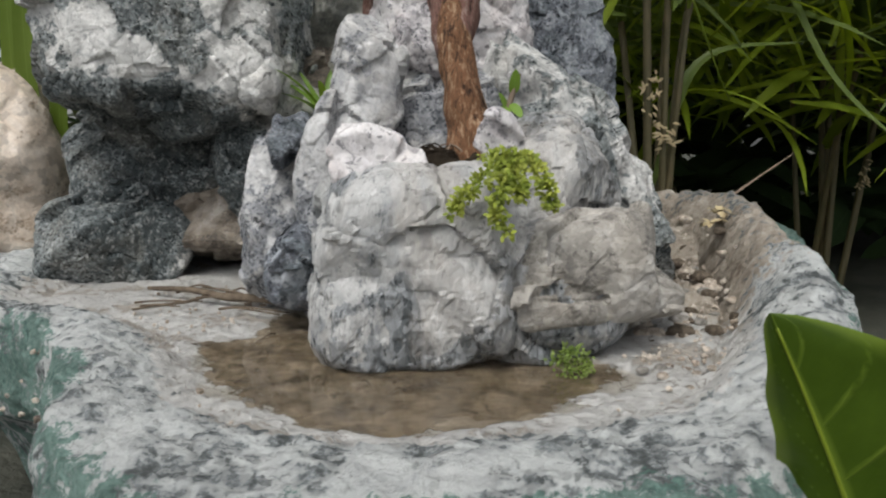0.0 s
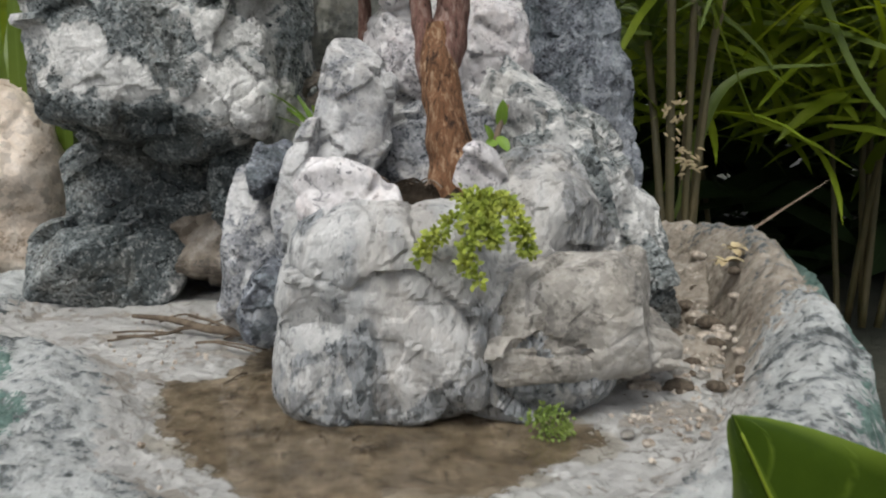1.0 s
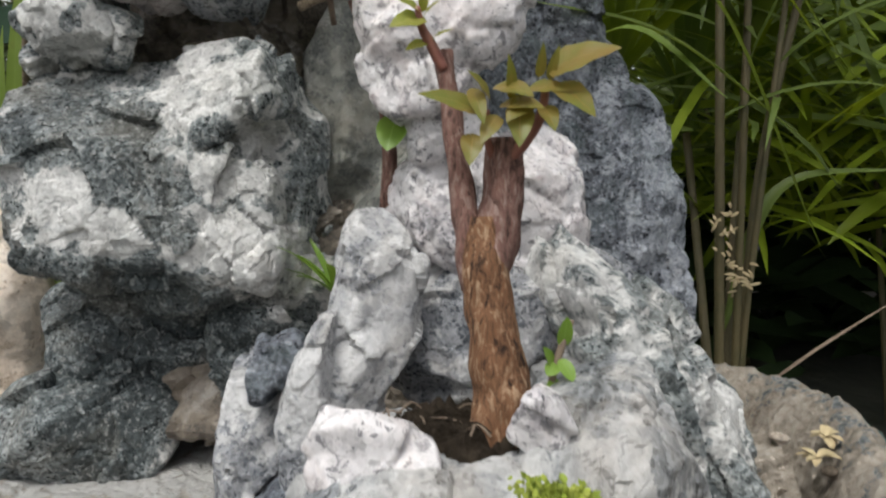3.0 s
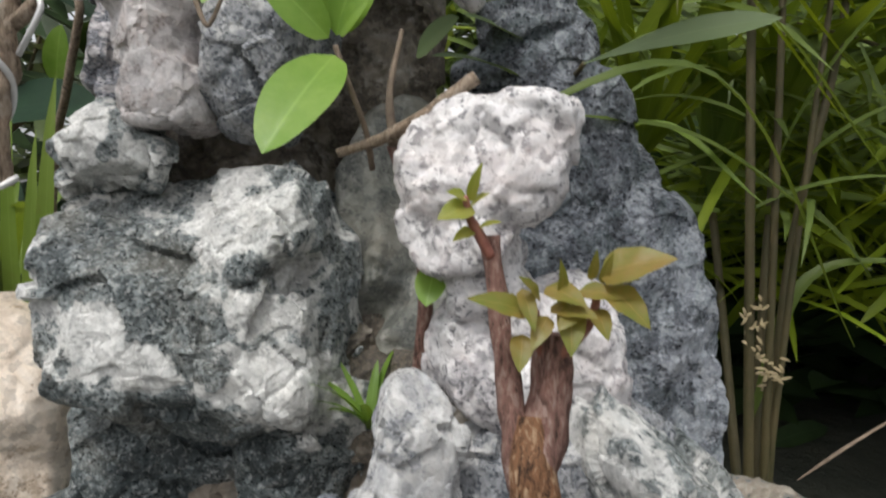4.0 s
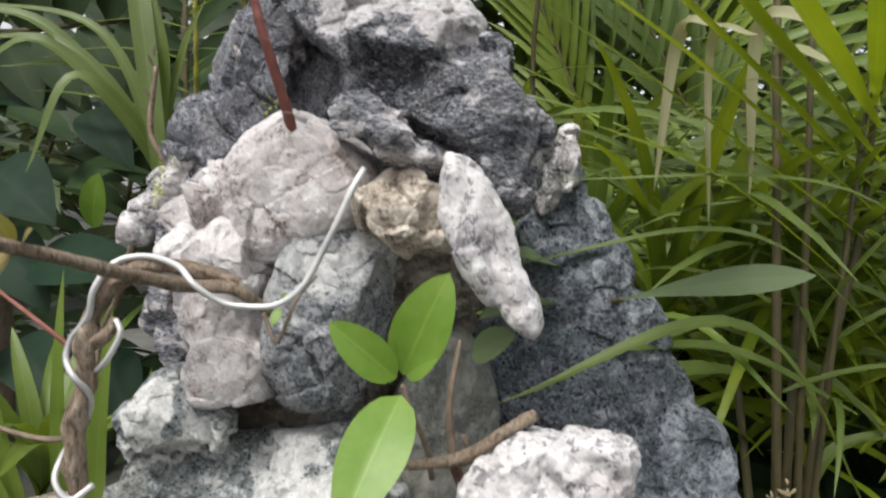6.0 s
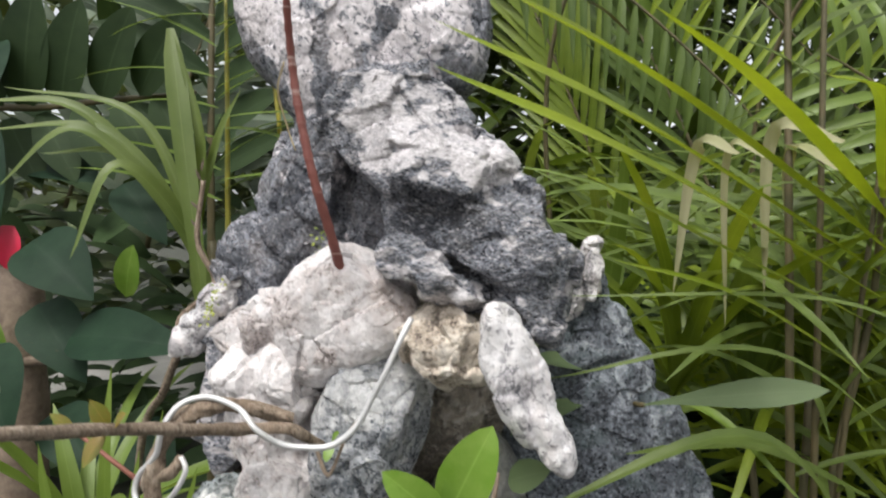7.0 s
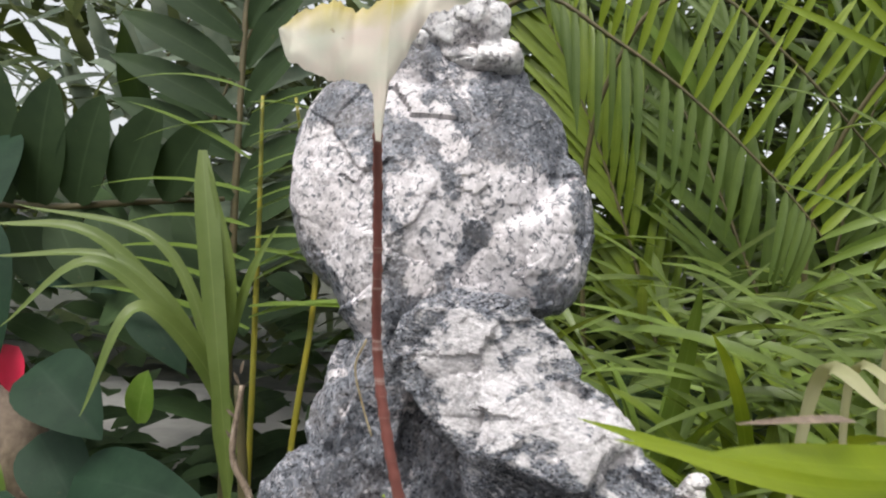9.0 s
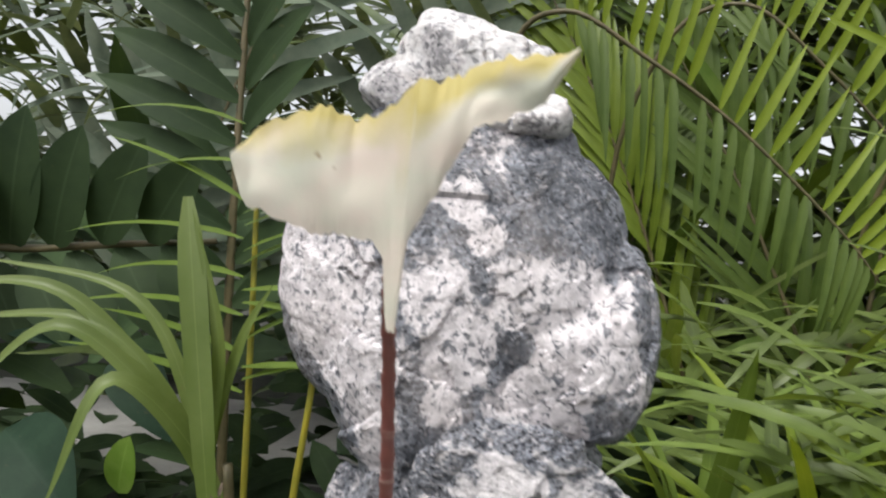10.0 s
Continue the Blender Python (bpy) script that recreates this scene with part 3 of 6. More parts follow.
def basin_material():
    """Render painted green and white, flaked down to cement; silt and earth where 'silt' and 'earthy' say, wet where 'wet' does."""
    m, nt, b = nodes_of("flaking_painted_cement")
    at = coords(nt)
    led = {}
    for key in ("silt", "wet", "earthy", "outer"):
        n = nt.nodes.new("ShaderNodeAttribute")
        n.attribute_name = key
        led[key] = n.outputs["Fac"]
    big = noise_node(nt, at, 26.0, 8.0, 0.68, 0.0)
    fine = noise_node(nt, at, 170.0, 9.0, 0.75, 0.0)
    tiny = noise_node(nt, at, 420.0, 6.0, 0.75)
    patch = noise_node(nt, at, 125.0, 9.0, 0.66, 0.0)
    flakes = calc(nt, "ADD", calc(nt, "MULTIPLY", calc(nt, "SUBTRACT", big, 0.5), 0.9), calc(nt, "MULTIPLY", calc(nt, "SUBTRACT", patch, 0.5), 1.5))
    flakes = calc(nt, "ADD", flakes, calc(nt, "MULTIPLY", calc(nt, "SUBTRACT", fine, 0.5), 0.5))
    paint = ramp(nt, calc(nt, "ADD", flakes, 0.6), [(0.34, (0.09, 0.1, 0.1)), (0.45, (0.2, 0.22, 0.225)), (0.5, (0.3, 0.325, 0.335)), (0.52, (0.45, 0.475, 0.48)), (0.64, (0.52, 0.54, 0.535)), (0.85, (0.57, 0.59, 0.58))])
    paint = mix(nt, 0.5, paint, ramp(nt, fine, [(0.3, 0.7), (0.5, 1.0), (0.7, 1.1)]), "MULTIPLY")
    specks = ramp(nt, noise_node(nt, at, 190.0, 5.0, 0.65, 0.3), [(0.0, 0.0), (0.57, 0.0), (0.6, 0.85)])
    specks = calc(nt, "MULTIPLY", specks, ramp(nt, big, [(0.42, 1.0), (0.6, 0.3)]))
    paint = mix(nt, specks, paint, (0.07, 0.08, 0.08))
    green = calc(nt, "ADD", calc(nt, "MULTIPLY", led["outer"], 0.3), calc(nt, "ADD", calc(nt, "MULTIPLY", calc(nt, "SUBTRACT", noise_node(nt, at, 15.0, 8.0, 0.7, 0.6), 0.5), 1.1), calc(nt, "MULTIPLY", calc(nt, "SUBTRACT", fine, 0.5), 0.7)))
    green = ramp(nt, green, [(0.0, 0.0), (0.26, 0.0), (0.3, 0.9)])
    paint = mix(nt, green, paint, mix(nt, ramp(nt, tiny, [(0.35, 0.0), (0.65, 1.0)]), (0.045, 0.115, 0.095), (0.16, 0.28, 0.24)))
    grit = calc(nt, "ADD", calc(nt, "MULTIPLY", patch, 0.5), calc(nt, "ADD", calc(nt, "MULTIPLY", fine, 0.3), calc(nt, "MULTIPLY", tiny, 0.2)))
    mud = ramp(nt, grit, [(0.34, (0.24, 0.205, 0.17)), (0.42, (0.37, 0.335, 0.29)), (0.5, (0.43, 0.395, 0.35)), (0.62, (0.5, 0.47, 0.43))])
    crust = ramp(nt, calc(nt, "ADD", noise_node(nt, at, 26.0, 9.0, 0.7, 0.3), calc(nt, "MULTIPLY", calc(nt, "SUBTRACT", fine, 0.5), 0.3)), [(0.0, 0.0), (0.43, 0.0), (0.455, 1.0)])
    mud = mix(nt, crust, mud, ramp(nt, grit, [(0.36, (0.42, 0.41, 0.39)), (0.46, (0.53, 0.525, 0.505)), (0.62, (0.6, 0.595, 0.58))]))
    dots = ramp(nt, noise_node(nt, at, 150.0, 4.0, 0.6, 0.4), [(0.0, 0.0), (0.665, 0.0), (0.69, 0.8)])
    mud = mix(nt, dots, mud, (0.2, 0.17, 0.14))
    cracks = add(nt, "ShaderNodeTexVoronoi", Scale=34.0)
    cracks.feature = "DISTANCE_TO_EDGE"
    warp = nt.nodes.new("ShaderNodeVectorMath")
    warp.operation = "MULTIPLY_ADD"
    stir = add(nt, "ShaderNodeTexNoise", Scale=60.0, Detail=5.0)
    nt.links.new(at, stir.inputs["Vector"])
    nt.links.new(stir.outputs["Color"], warp.inputs[0])
    warp.inputs[1].default_value = (0.025, 0.025, 0.025)
    nt.links.new(at, warp.inputs[2])
    nt.links.new(warp.outputs[0], cracks.inputs["Vector"])
    split = calc(nt, "MULTIPLY", ramp(nt, cracks.outputs["Distance"], [(0.0, 1.0), (0.025, 0.0)]), ramp(nt, big, [(0.48, 0.0), (0.6, 1.0)]))
    mud = mix(nt, calc(nt, "MULTIPLY", split, 0.75), mud, (0.12, 0.095, 0.07))
    soil = ramp(nt, calc(nt, "ADD", calc(nt, "MULTIPLY", big, 0.4), calc(nt, "MULTIPLY", fine, 0.6)), [(0.38, (0.16, 0.125, 0.095)), (0.46, (0.3, 0.255, 0.205)), (0.55, (0.39, 0.345, 0.29)), (0.66, (0.48, 0.445, 0.4))])
    mud = mix(nt, ramp(nt, calc(nt, "ADD", led["earthy"], calc(nt, "MULTIPLY", flakes, 0.6)), [(0.35, 0.0), (0.6, 1.0)]), mud, soil)
    edge = calc(nt, "ADD", led["silt"], calc(nt, "MULTIPLY", flakes, 0.9))
    col = mix(nt, ramp(nt, edge, [(0.46, 0.0), (0.54, 1.0)]), paint, mud)
    damp = calc(nt, "ADD", led["wet"], calc(nt, "ADD", calc(nt, "MULTIPLY", calc(nt, "SUBTRACT", patch, 0.5), 0.7), calc(nt, "MULTIPLY", calc(nt, "SUBTRACT", noise_node(nt, at, 42.0, 9.0, 0.7), 0.5), 1.2)))
    damp = ramp(nt, damp, [(0.48, 0.0), (0.515, 1.0)])
    murk = ramp(nt, noise_node(nt, at, 62.0, 9.0, 0.68, 0.1), [(0.36, (0.07, 0.055, 0.036)), (0.44, (0.13, 0.104, 0.072)), (0.55, (0.19, 0.155, 0.112)), (0.64, (0.27, 0.23, 0.175))])
    litter = ramp(nt, noise_node(nt, at, 95.0, 8.0, 0.75, 0.9), [(0.0, 0.0), (0.565, 0.0), (0.61, 0.8)])
    murk = mix(nt, litter, murk, (0.06, 0.045, 0.03))
    col = mix(nt, damp, col, murk)
    nt.links.new(col, b.inputs["Base Color"])
    nt.links.new(ramp(nt, damp, [(0.0, 0.8), (1.0, 0.4)]), b.inputs["Roughness"])
    steps = calc(nt, "ADD", calc(nt, "MULTIPLY", crust, 0.25), ramp(nt, calc(nt, "ADD", flakes, 0.6), [(0.515, 0.0), (0.545, 0.45)]))
    relief = calc(nt, "MULTIPLY", calc(nt, "ADD", flakes, steps), calc(nt, "SUBTRACT", 1.0, calc(nt, "MULTIPLY", damp, 0.85)))
    bump(nt, b, relief, 0.9, 0.005)
    return m


def water_material():
    m, nt, b = nodes_of("clear_water")
    b.inputs["Base Color"].default_value = (0.93, 0.88, 0.8, 1)
    b.inputs["Roughness"].default_value = 0.03
    b.inputs["IOR"].default_value = 1.33
    b.inputs["Transmission Weight"].default_value = 1.0
    return m


SHORE = [(-0.1, 0.42), (-0.1, 0.365), (-0.128, 0.357), (-0.104, 0.3), (-0.074, 0.264), (-0.048, 0.24), (-0.02, 0.236), (0.02, 0.242), (0.04, 0.254), (0.064, 0.28), (0.08, 0.302), (0.06, 0.33), (-0.03, 0.42)]


def inside(x, y):
    """How far (x, y) lies inside the puddle's shore; minus outside."""
    best, odd = 1.0, False
    for (ax, ay), (bx, by) in zip(SHORE, SHORE[1:] + SHORE[:1]):
        ux, uy = bx - ax, by - ay
        k = max(0.0, min(1.0, ((x - ax) * ux + (y - ay) * uy) / (ux * ux + uy * uy)))
        best = min(best, math.hypot(x - ax - k * ux, y - ay - k * uy))
        if (ay > y) != (by > y) and x < ax + (y - ay) / uy * ux:
            odd = not odd
    return best if odd else -best


def side0(x, y):
    return max(0.0, min(1.0, (x - 0.1) / 0.05)) * max(0.0, min(1.0, (y - 0.33) / 0.07))


def build_basin():
    bm = bmesh.new()
    silt = bm.verts.layers.float.new("silt")
    wet = bm.verts.layers.float.new("wet")
    outer = bm.verts.layers.float.new("outer")
    earthy = bm.verts.layers.float.new("earthy")
    # Steps outward: share of the reach, share of the crest's height over the floor, drop below the crest.
    rows = []
    inner = [i / 70 * 0.74 for i in range(1, 71)]
    shape = [(0.745, 0.0), (0.77, 0.16), (0.80, 0.42), (0.83, 0.7), (0.86, 0.88), (0.89, 0.98), (0.92, 1.0), (0.95, 0.93), (0.975, 0.76)]
    lip = [(s, float(np.interp(s, [p[0] for p in shape], [p[1] for p in shape]))) for s in [0.745 + 0.23 * k / 31 for k in range(32)]]
    n = 640
    floor_z = 0.152
    last = [bm.verts.new((CENTRE.x, CENTRE.y, floor_z))] * n
    last[0][silt] = 1.0
    for kind, share, rise in [("in", s, 0.0) for s in inner] + [("lip", s, h) for s, h in lip] + [("out", float(np.interp(h, [0.004, 0.012, 0.026, 0.042, 0.056, 0.066, 0.09, 0.22], [0.98, 0.995, 1.0, 0.985, 0.95, 0.88, 0.8, 0.76])), h) for h in [0.004 + 0.003 * k for k in range(22)] + [0.08, 0.1, 0.22]]:
        ring = []
        for k in range(n):
            a = -180 + 360 * k / n
            reach, crest = smooth_along(REACH, a), smooth_along(CREST, a, 10)
            x = CENTRE.x + share * reach * math.cos(radians(a))
            y = CENTRE.y + share * reach * math.sin(radians(a))
            p = Vector((x, y, 0))
            if kind == "out":
                z = max(0.0, crest - rise - 0.004)
            else:
                z = floor_z + (crest - floor_z) * rise
            heap = math.exp(-(((x - 0.2) / 0.075) ** 2 + ((y - 0.53) / 0.13) ** 2)) * 0.05
            if kind != "out":
                z = max(z, floor_z + heap) if kind == "in" else z
                z += 0.0035 * noise.noise(p * 22) + max(side0(x, y), 0.1) * (0.25 if kind == "lip" else 1.0) * (0.007 * noise.noise(p * 90) + 0.004 * noise.noise(p * 230))
                if kind == "lip":
                    z += 0.003 * noise.noise(p * 60) + 0.0022 * noise.noise(p * 140) + 0.0012 * noise.noise(p * 300)
                    z += 0.0016 if noise.noise(p * 38) > 0.05 else 0.0
                else:
                    z += 0.0012 * noise.noise(p * 70) + 0.0007 * noise.noise(p * 210) + (0.0013 if noise.noise(p * 26) + 0.3 * noise.noise(p * 120) > 0.1 else 0.0)
            else:
                q = Vector((x, y, z))
                push = 0.008 * noise.noise(q * 18) + 0.004 * noise.noise(q * 60) + 0.002 * noise.noise(q * 150)
                x += push * math.cos(radians(a))
                y += push * math.sin(radians(a))
            v = bm.verts.new((x, y, z))
            v[silt] = 1.0 if kind == "in" else (1.0 - rise if kind == "lip" else 0.0)
            side = max(0.0, min(1.0, (x - 0.1) / 0.05)) * max(0.0, min(1.0, (y - 0.33) / 0.07))
            back = max(0.0, min(1.0, (y - 0.46) / 0.05)) * max(0.0, min(1.0, (0.2 + x) / 0.1))
            v[earthy] = max(side, back) * 0.8
            if kind == "lip":
                v[silt] = max(v[silt], side * (1.0 - 0.42 * rise))
            # The puddle: a curved strip along the front of the stones, reaching back on one side.
            v[wet] = max(0.0, min(1.0, 0.5 + inside(x, y) / 0.03)) if kind == "in" else 0.0
            v[outer] = 1.0 if kind == "out" else (max(0.0, (share - 0.9) / 0.075) if kind == "lip" else 0.0)
            if kind == "out" and -30 < a < 60:
                v[outer] = 2.0
            v.co.z -= 0.004 * v[wet]
            ring.append(v)
        for k in range(n):
            a, b2 = last[k], last[(k + 1) % n]
            if a is b2:
                bm.faces.new((a, ring[k], ring[(k + 1) % n]))
            else:
                bm.faces.new((a, ring[k], ring[(k + 1) % n], b2))
        last = ring
    ob = thing("rock_basin", (0, 0, 0), "shallow cement basin, flaking green and white paint, silted floor", "basin")
    stuff = basin_material()
    bm.faces.index_update()
    for name, keep, tag in (("silted_floor", "in", "pale silted floor"), ("rim", "out", "painted rim, paint flaking")):
        other = bm.copy()
        bmesh.ops.delete(other, geom=[f for f in other.faces if (f.index < 70 * 640) != (keep == "in")], context="FACES")
        part(name, other, stuff, ob, tag)
    bm.free()
    water = bmesh.new()
    rim = [water.verts.new((0.13 * math.cos(t) - 0.02, 0.3 + 0.085 * math.sin(t), 0.1508)) for t in [k * math.pi / 32 for k in range(64)]]
    water.faces.new(rim)
    pool = solid("puddle", water, water_material())
    pool.visible_shadow = False
    tagged(pool, "shallow still puddle of brownish water on the silt", "puddle")


build_basin()

# ---- the stones of the rockery ----
rock("front_boulder", [(-0.012, 0.358, 0.19, 0.047, 0.062, 0.047, -4, 4.4, 0, 0, 4), (0.052, 0.384, 0.2, 0.046, 0.062, 0.062, -14, 3.4, 0, 0, 6), (-0.016, 0.348, 0.168, 0.048, 0.05, 0.027, 0, 3.4, 0, 0, 5), (0.035, 0.352, 0.178, 0.055, 0.047, 0.036, -6, 3.4, 0, 0, 5), (0.075, 0.38, 0.175, 0.04, 0.055, 0.035, 0, 3.0)],
    M_FRONT, "banded grey and white boulder with soil pocket, beside puddle", seed=1, amp=0.85, patches=[(0.0, 0.295, 0.21, 0.022, 0.9), (0.005, 0.295, 0.185, 0.018, 0.7), (0.03, 0.3, 0.24, 0.03, 0.5), (-0.035, 0.295, 0.19, 0.025, 0.3), (0.012, 0.295, 0.16, 0.012, -0.9), (0.045, 0.31, 0.21, 0.01, -0.9), (0.09, 0.34, 0.22, 0.05, -0.35), (-0.05, 0.31, 0.16, 0.02, -0.2), (-0.04, 0.295, 0.215, 0.03, 0.4)])
rock("cracked_mortar", [(0.068, 0.338, 0.19, 0.044, 0.033, 0.027, -8, 3.8, 0, 0, 4), (0.095, 0.358, 0.17, 0.026, 0.034, 0.018, 0, 3.4), (0.05, 0.332, 0.178, 0.03, 0.03, 0.018, 0, 3.4)], M_GREYM, "cracked grey mortar patch at the boulder's foot", "mortar", 2, 0.6)
rock("shoulder_rock", [(0.068, 0.44, 0.255, 0.036, 0.05, 0.07, -30), (0.112, 0.45, 0.2, 0.03, 0.05, 0.055, -15), (0.075, 0.415, 0.235, 0.03, 0.04, 0.045)], M_ROCK, "grey and white rock leaning on the boulder", seed=3, patches=[(0.09, 0.39, 0.26, 0.05, 0.3), (0.1, 0.41, 0.29, 0.03, -0.4)])
# Dark patches in the hollow are dark mineral plus the overhang's shadow, painted in.
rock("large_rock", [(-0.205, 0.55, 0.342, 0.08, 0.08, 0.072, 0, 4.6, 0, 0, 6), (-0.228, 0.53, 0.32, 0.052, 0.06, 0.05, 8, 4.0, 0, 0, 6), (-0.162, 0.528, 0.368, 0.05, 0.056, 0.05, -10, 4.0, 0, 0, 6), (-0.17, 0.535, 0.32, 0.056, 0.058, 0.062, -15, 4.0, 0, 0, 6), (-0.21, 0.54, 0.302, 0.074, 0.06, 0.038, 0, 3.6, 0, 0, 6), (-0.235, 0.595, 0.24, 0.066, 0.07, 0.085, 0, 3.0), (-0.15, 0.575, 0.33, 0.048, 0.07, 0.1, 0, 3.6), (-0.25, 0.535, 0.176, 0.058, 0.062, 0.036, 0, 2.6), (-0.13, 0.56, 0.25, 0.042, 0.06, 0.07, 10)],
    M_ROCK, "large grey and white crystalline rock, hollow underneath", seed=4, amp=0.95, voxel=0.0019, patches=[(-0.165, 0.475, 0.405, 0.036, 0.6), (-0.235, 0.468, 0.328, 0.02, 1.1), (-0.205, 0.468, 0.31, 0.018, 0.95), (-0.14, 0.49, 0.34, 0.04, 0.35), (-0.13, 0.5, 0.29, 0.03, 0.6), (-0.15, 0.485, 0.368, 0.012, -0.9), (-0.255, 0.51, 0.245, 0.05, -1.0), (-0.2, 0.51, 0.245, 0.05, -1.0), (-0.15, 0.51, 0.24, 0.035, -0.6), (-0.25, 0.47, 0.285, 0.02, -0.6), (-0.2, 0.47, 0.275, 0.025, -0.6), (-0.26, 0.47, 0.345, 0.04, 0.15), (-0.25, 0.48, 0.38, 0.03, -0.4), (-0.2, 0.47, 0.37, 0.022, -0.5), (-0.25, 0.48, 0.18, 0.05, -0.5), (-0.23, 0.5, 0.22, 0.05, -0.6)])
rock("cleft_mortar", [(-0.09, 0.615, 0.37, 0.05, 0.06, 0.11, 0, 2.6), (-0.07, 0.6, 0.29, 0.045, 0.05, 0.08)], M_WALL, "smooth weathered grey mortar lining the cleft, shade in its colour", "mortar", 31, 0.35, 0.003, soft=True)
rock("round_boulder", [(-0.4, 0.63, 0.225, 0.064, 0.07, 0.098, 0, 2.2), (-0.39, 0.63, 0.17, 0.05, 0.06, 0.06)], M_BOULDER, "smooth rounded tan boulder behind the large rock", "boulder", 5, 0.35, 0.003, soft=True)
rock("pale_stone", [(-0.1, 0.42, 0.212, 0.019, 0.028, 0.05, 8), (-0.106, 0.43, 0.185, 0.016, 0.03, 0.035)], M_CLEAR, "pale pinkish stone wedged between rocks", "stone", 6, 0.8)
rock("dark_stone", [(-0.079, 0.385, 0.178, 0.019, 0.026, 0.026, -15), (-0.088, 0.405, 0.25, 0.015, 0.02, 0.02)], M_SLAB, "dark blue-grey stone wedged at the boulder", "stone", 7, 0.7)
rock("rosy_stone", [(-0.068, 0.398, 0.23, 0.014, 0.022, 0.05, 10), (-0.062, 0.39, 0.195, 0.014, 0.02, 0.035, -12)], M_CLEAR, "pale rosy quartz stone standing by the boulder", "stone", 29, 0.7, patches=[(-0.065, 0.38, 0.24, 0.04, 0.3)])
rock("quartz_column", [(-0.046, 0.42, 0.275, 0.021, 0.022, 0.048, 6, 4.5, 12, 0, 4), (-0.06, 0.415, 0.225, 0.023, 0.026, 0.05, 10, 3.4)], M_CLEAR, "upright milky quartz block with dark veins", "stone", 8, 0.55, patches=[(-0.035, 0.39, 0.3, 0.03, 0.4), (-0.05, 0.395, 0.26, 0.03, 0.3)])
rock("quartz_chip", [(-0.036, 0.332, 0.243, 0.021, 0.014, 0.014, 25, 3.2), (-0.02, 0.331, 0.238, 0.015, 0.013, 0.011), (-0.042, 0.331, 0.235, 0.012, 0.012, 0.012)], M_QUARTZ, "small white quartz chip at the soil's edge", "stone", 9, 0.5, 0.0013, patches=[(-0.035, 0.32, 0.24, 0.05, 0.5)], soft=True)
rock("rounded_pebble", [(0.027, 0.338, 0.252, 0.0135, 0.012, 0.013, 12), (0.041, 0.343, 0.247, 0.006, 0.006, 0.006)], M_QUARTZ, "small rounded off-white pebble at the soil's edge", "pebble", 10, 0.35, 0.0012, soft=True)
rock("quartz_hook", [(-0.02, 0.448, 0.419, 0.042, 0.027, 0.032, 0, 3.0, 0, 0, 6), (-0.026, 0.447, 0.394, 0.034, 0.027, 0.03), (0.006, 0.441, 0.441, 0.02, 0.018, 0.013, 8, 3.6, 0, 0, 3), (0.01, 0.447, 0.426, 0.016, 0.018, 0.017), (-0.018, 0.462, 0.37, 0.019, 0.024, 0.03, 12), (-0.014, 0.462, 0.32, 0.036, 0.028, 0.034, 20, 2.8), (0.022, 0.466, 0.325, 0.033, 0.03, 0.045, -10, 3.0), (0.0, 0.468, 0.345, 0.022, 0.026, 0.03)],
    M_QUARTZ, "hooked bright white quartz rock with black flecks", seed=11, amp=0.75, coarse=1.7, patches=[(-0.01, 0.43, 0.45, 0.05, 0.2), (-0.03, 0.43, 0.31, 0.022, -0.3), (-0.02, 0.42, 0.425, 0.014, -0.4), (-0.05, 0.43, 0.43, 0.012, -0.4), (0.0, 0.42, 0.44, 0.012, -0.4), (-0.025, 0.43, 0.34, 0.01, -0.4)], soft=True)
rock("lower_rock", [(-0.002, 0.452, 0.262, 0.055, 0.036, 0.036, 0, 3.0), (0.045, 0.456, 0.275, 0.03, 0.03, 0.034, 30)], M_CLEAR, "grey quartz rock behind the small trunk", seed=12, amp=0.8)
rock("tall_slab", [(-0.002, 0.655, 0.588, 0.019, 0.018, 0.026, -8, 3.4, 0, 0, 3), (0.004, 0.656, 0.542, 0.037, 0.022, 0.038, -8, 3.2, 0, 0, 4), (0.004, 0.658, 0.5, 0.057, 0.025, 0.055, -8, 3.4, 0, 0, 4), (0.014, 0.66, 0.45, 0.076, 0.028, 0.062, -8, 3.4, 0, 0, 4), (0.032, 0.662, 0.4, 0.084, 0.03, 0.066, -8, 3.4, 0, 0, 4), (0.056, 0.664, 0.35, 0.09, 0.032, 0.072, -7, 3.4, 0, 0, 4), (0.076, 0.666, 0.295, 0.085, 0.034, 0.075, -5, 3.4, 0, 0, 4), (0.09, 0.667, 0.23, 0.079, 0.036, 0.08, 0, 3.2, 0, 0, 4)],
    M_SLAB, "tall blue-grey speckled slab with a pale weathered edge", seed=13, amp=0.5, voxel=0.0019, patches=[(0.155, 0.64, 0.31, 0.04, 0.6), (0.13, 0.635, 0.37, 0.028, 0.5), (0.165, 0.64, 0.24, 0.05, 0.6), (0.11, 0.635, 0.43, 0.02, 0.4), (0.0, 0.63, 0.47, 0.05, -0.4)], coarse=1.3)
rock("knob_rock", [(-0.248, 0.52, 0.43, 0.031, 0.03, 0.034, 0, 2.8), (-0.228, 0.515, 0.422, 0.022, 0.022, 0.022), (-0.275, 0.525, 0.408, 0.012, 0.014, 0.014)], M_ROCK, "knobbly white and black rock lump", seed=14, amp=0.9, patches=[(-0.258, 0.5, 0.445, 0.016, 1.2), (-0.245, 0.5, 0.415, 0.016, 1.0), (-0.275, 0.51, 0.408, 0.012, 1.0), (-0.228, 0.5, 0.43, 0.012, 0.8), (-0.24, 0.5, 0.432, 0.008, -0.8)])
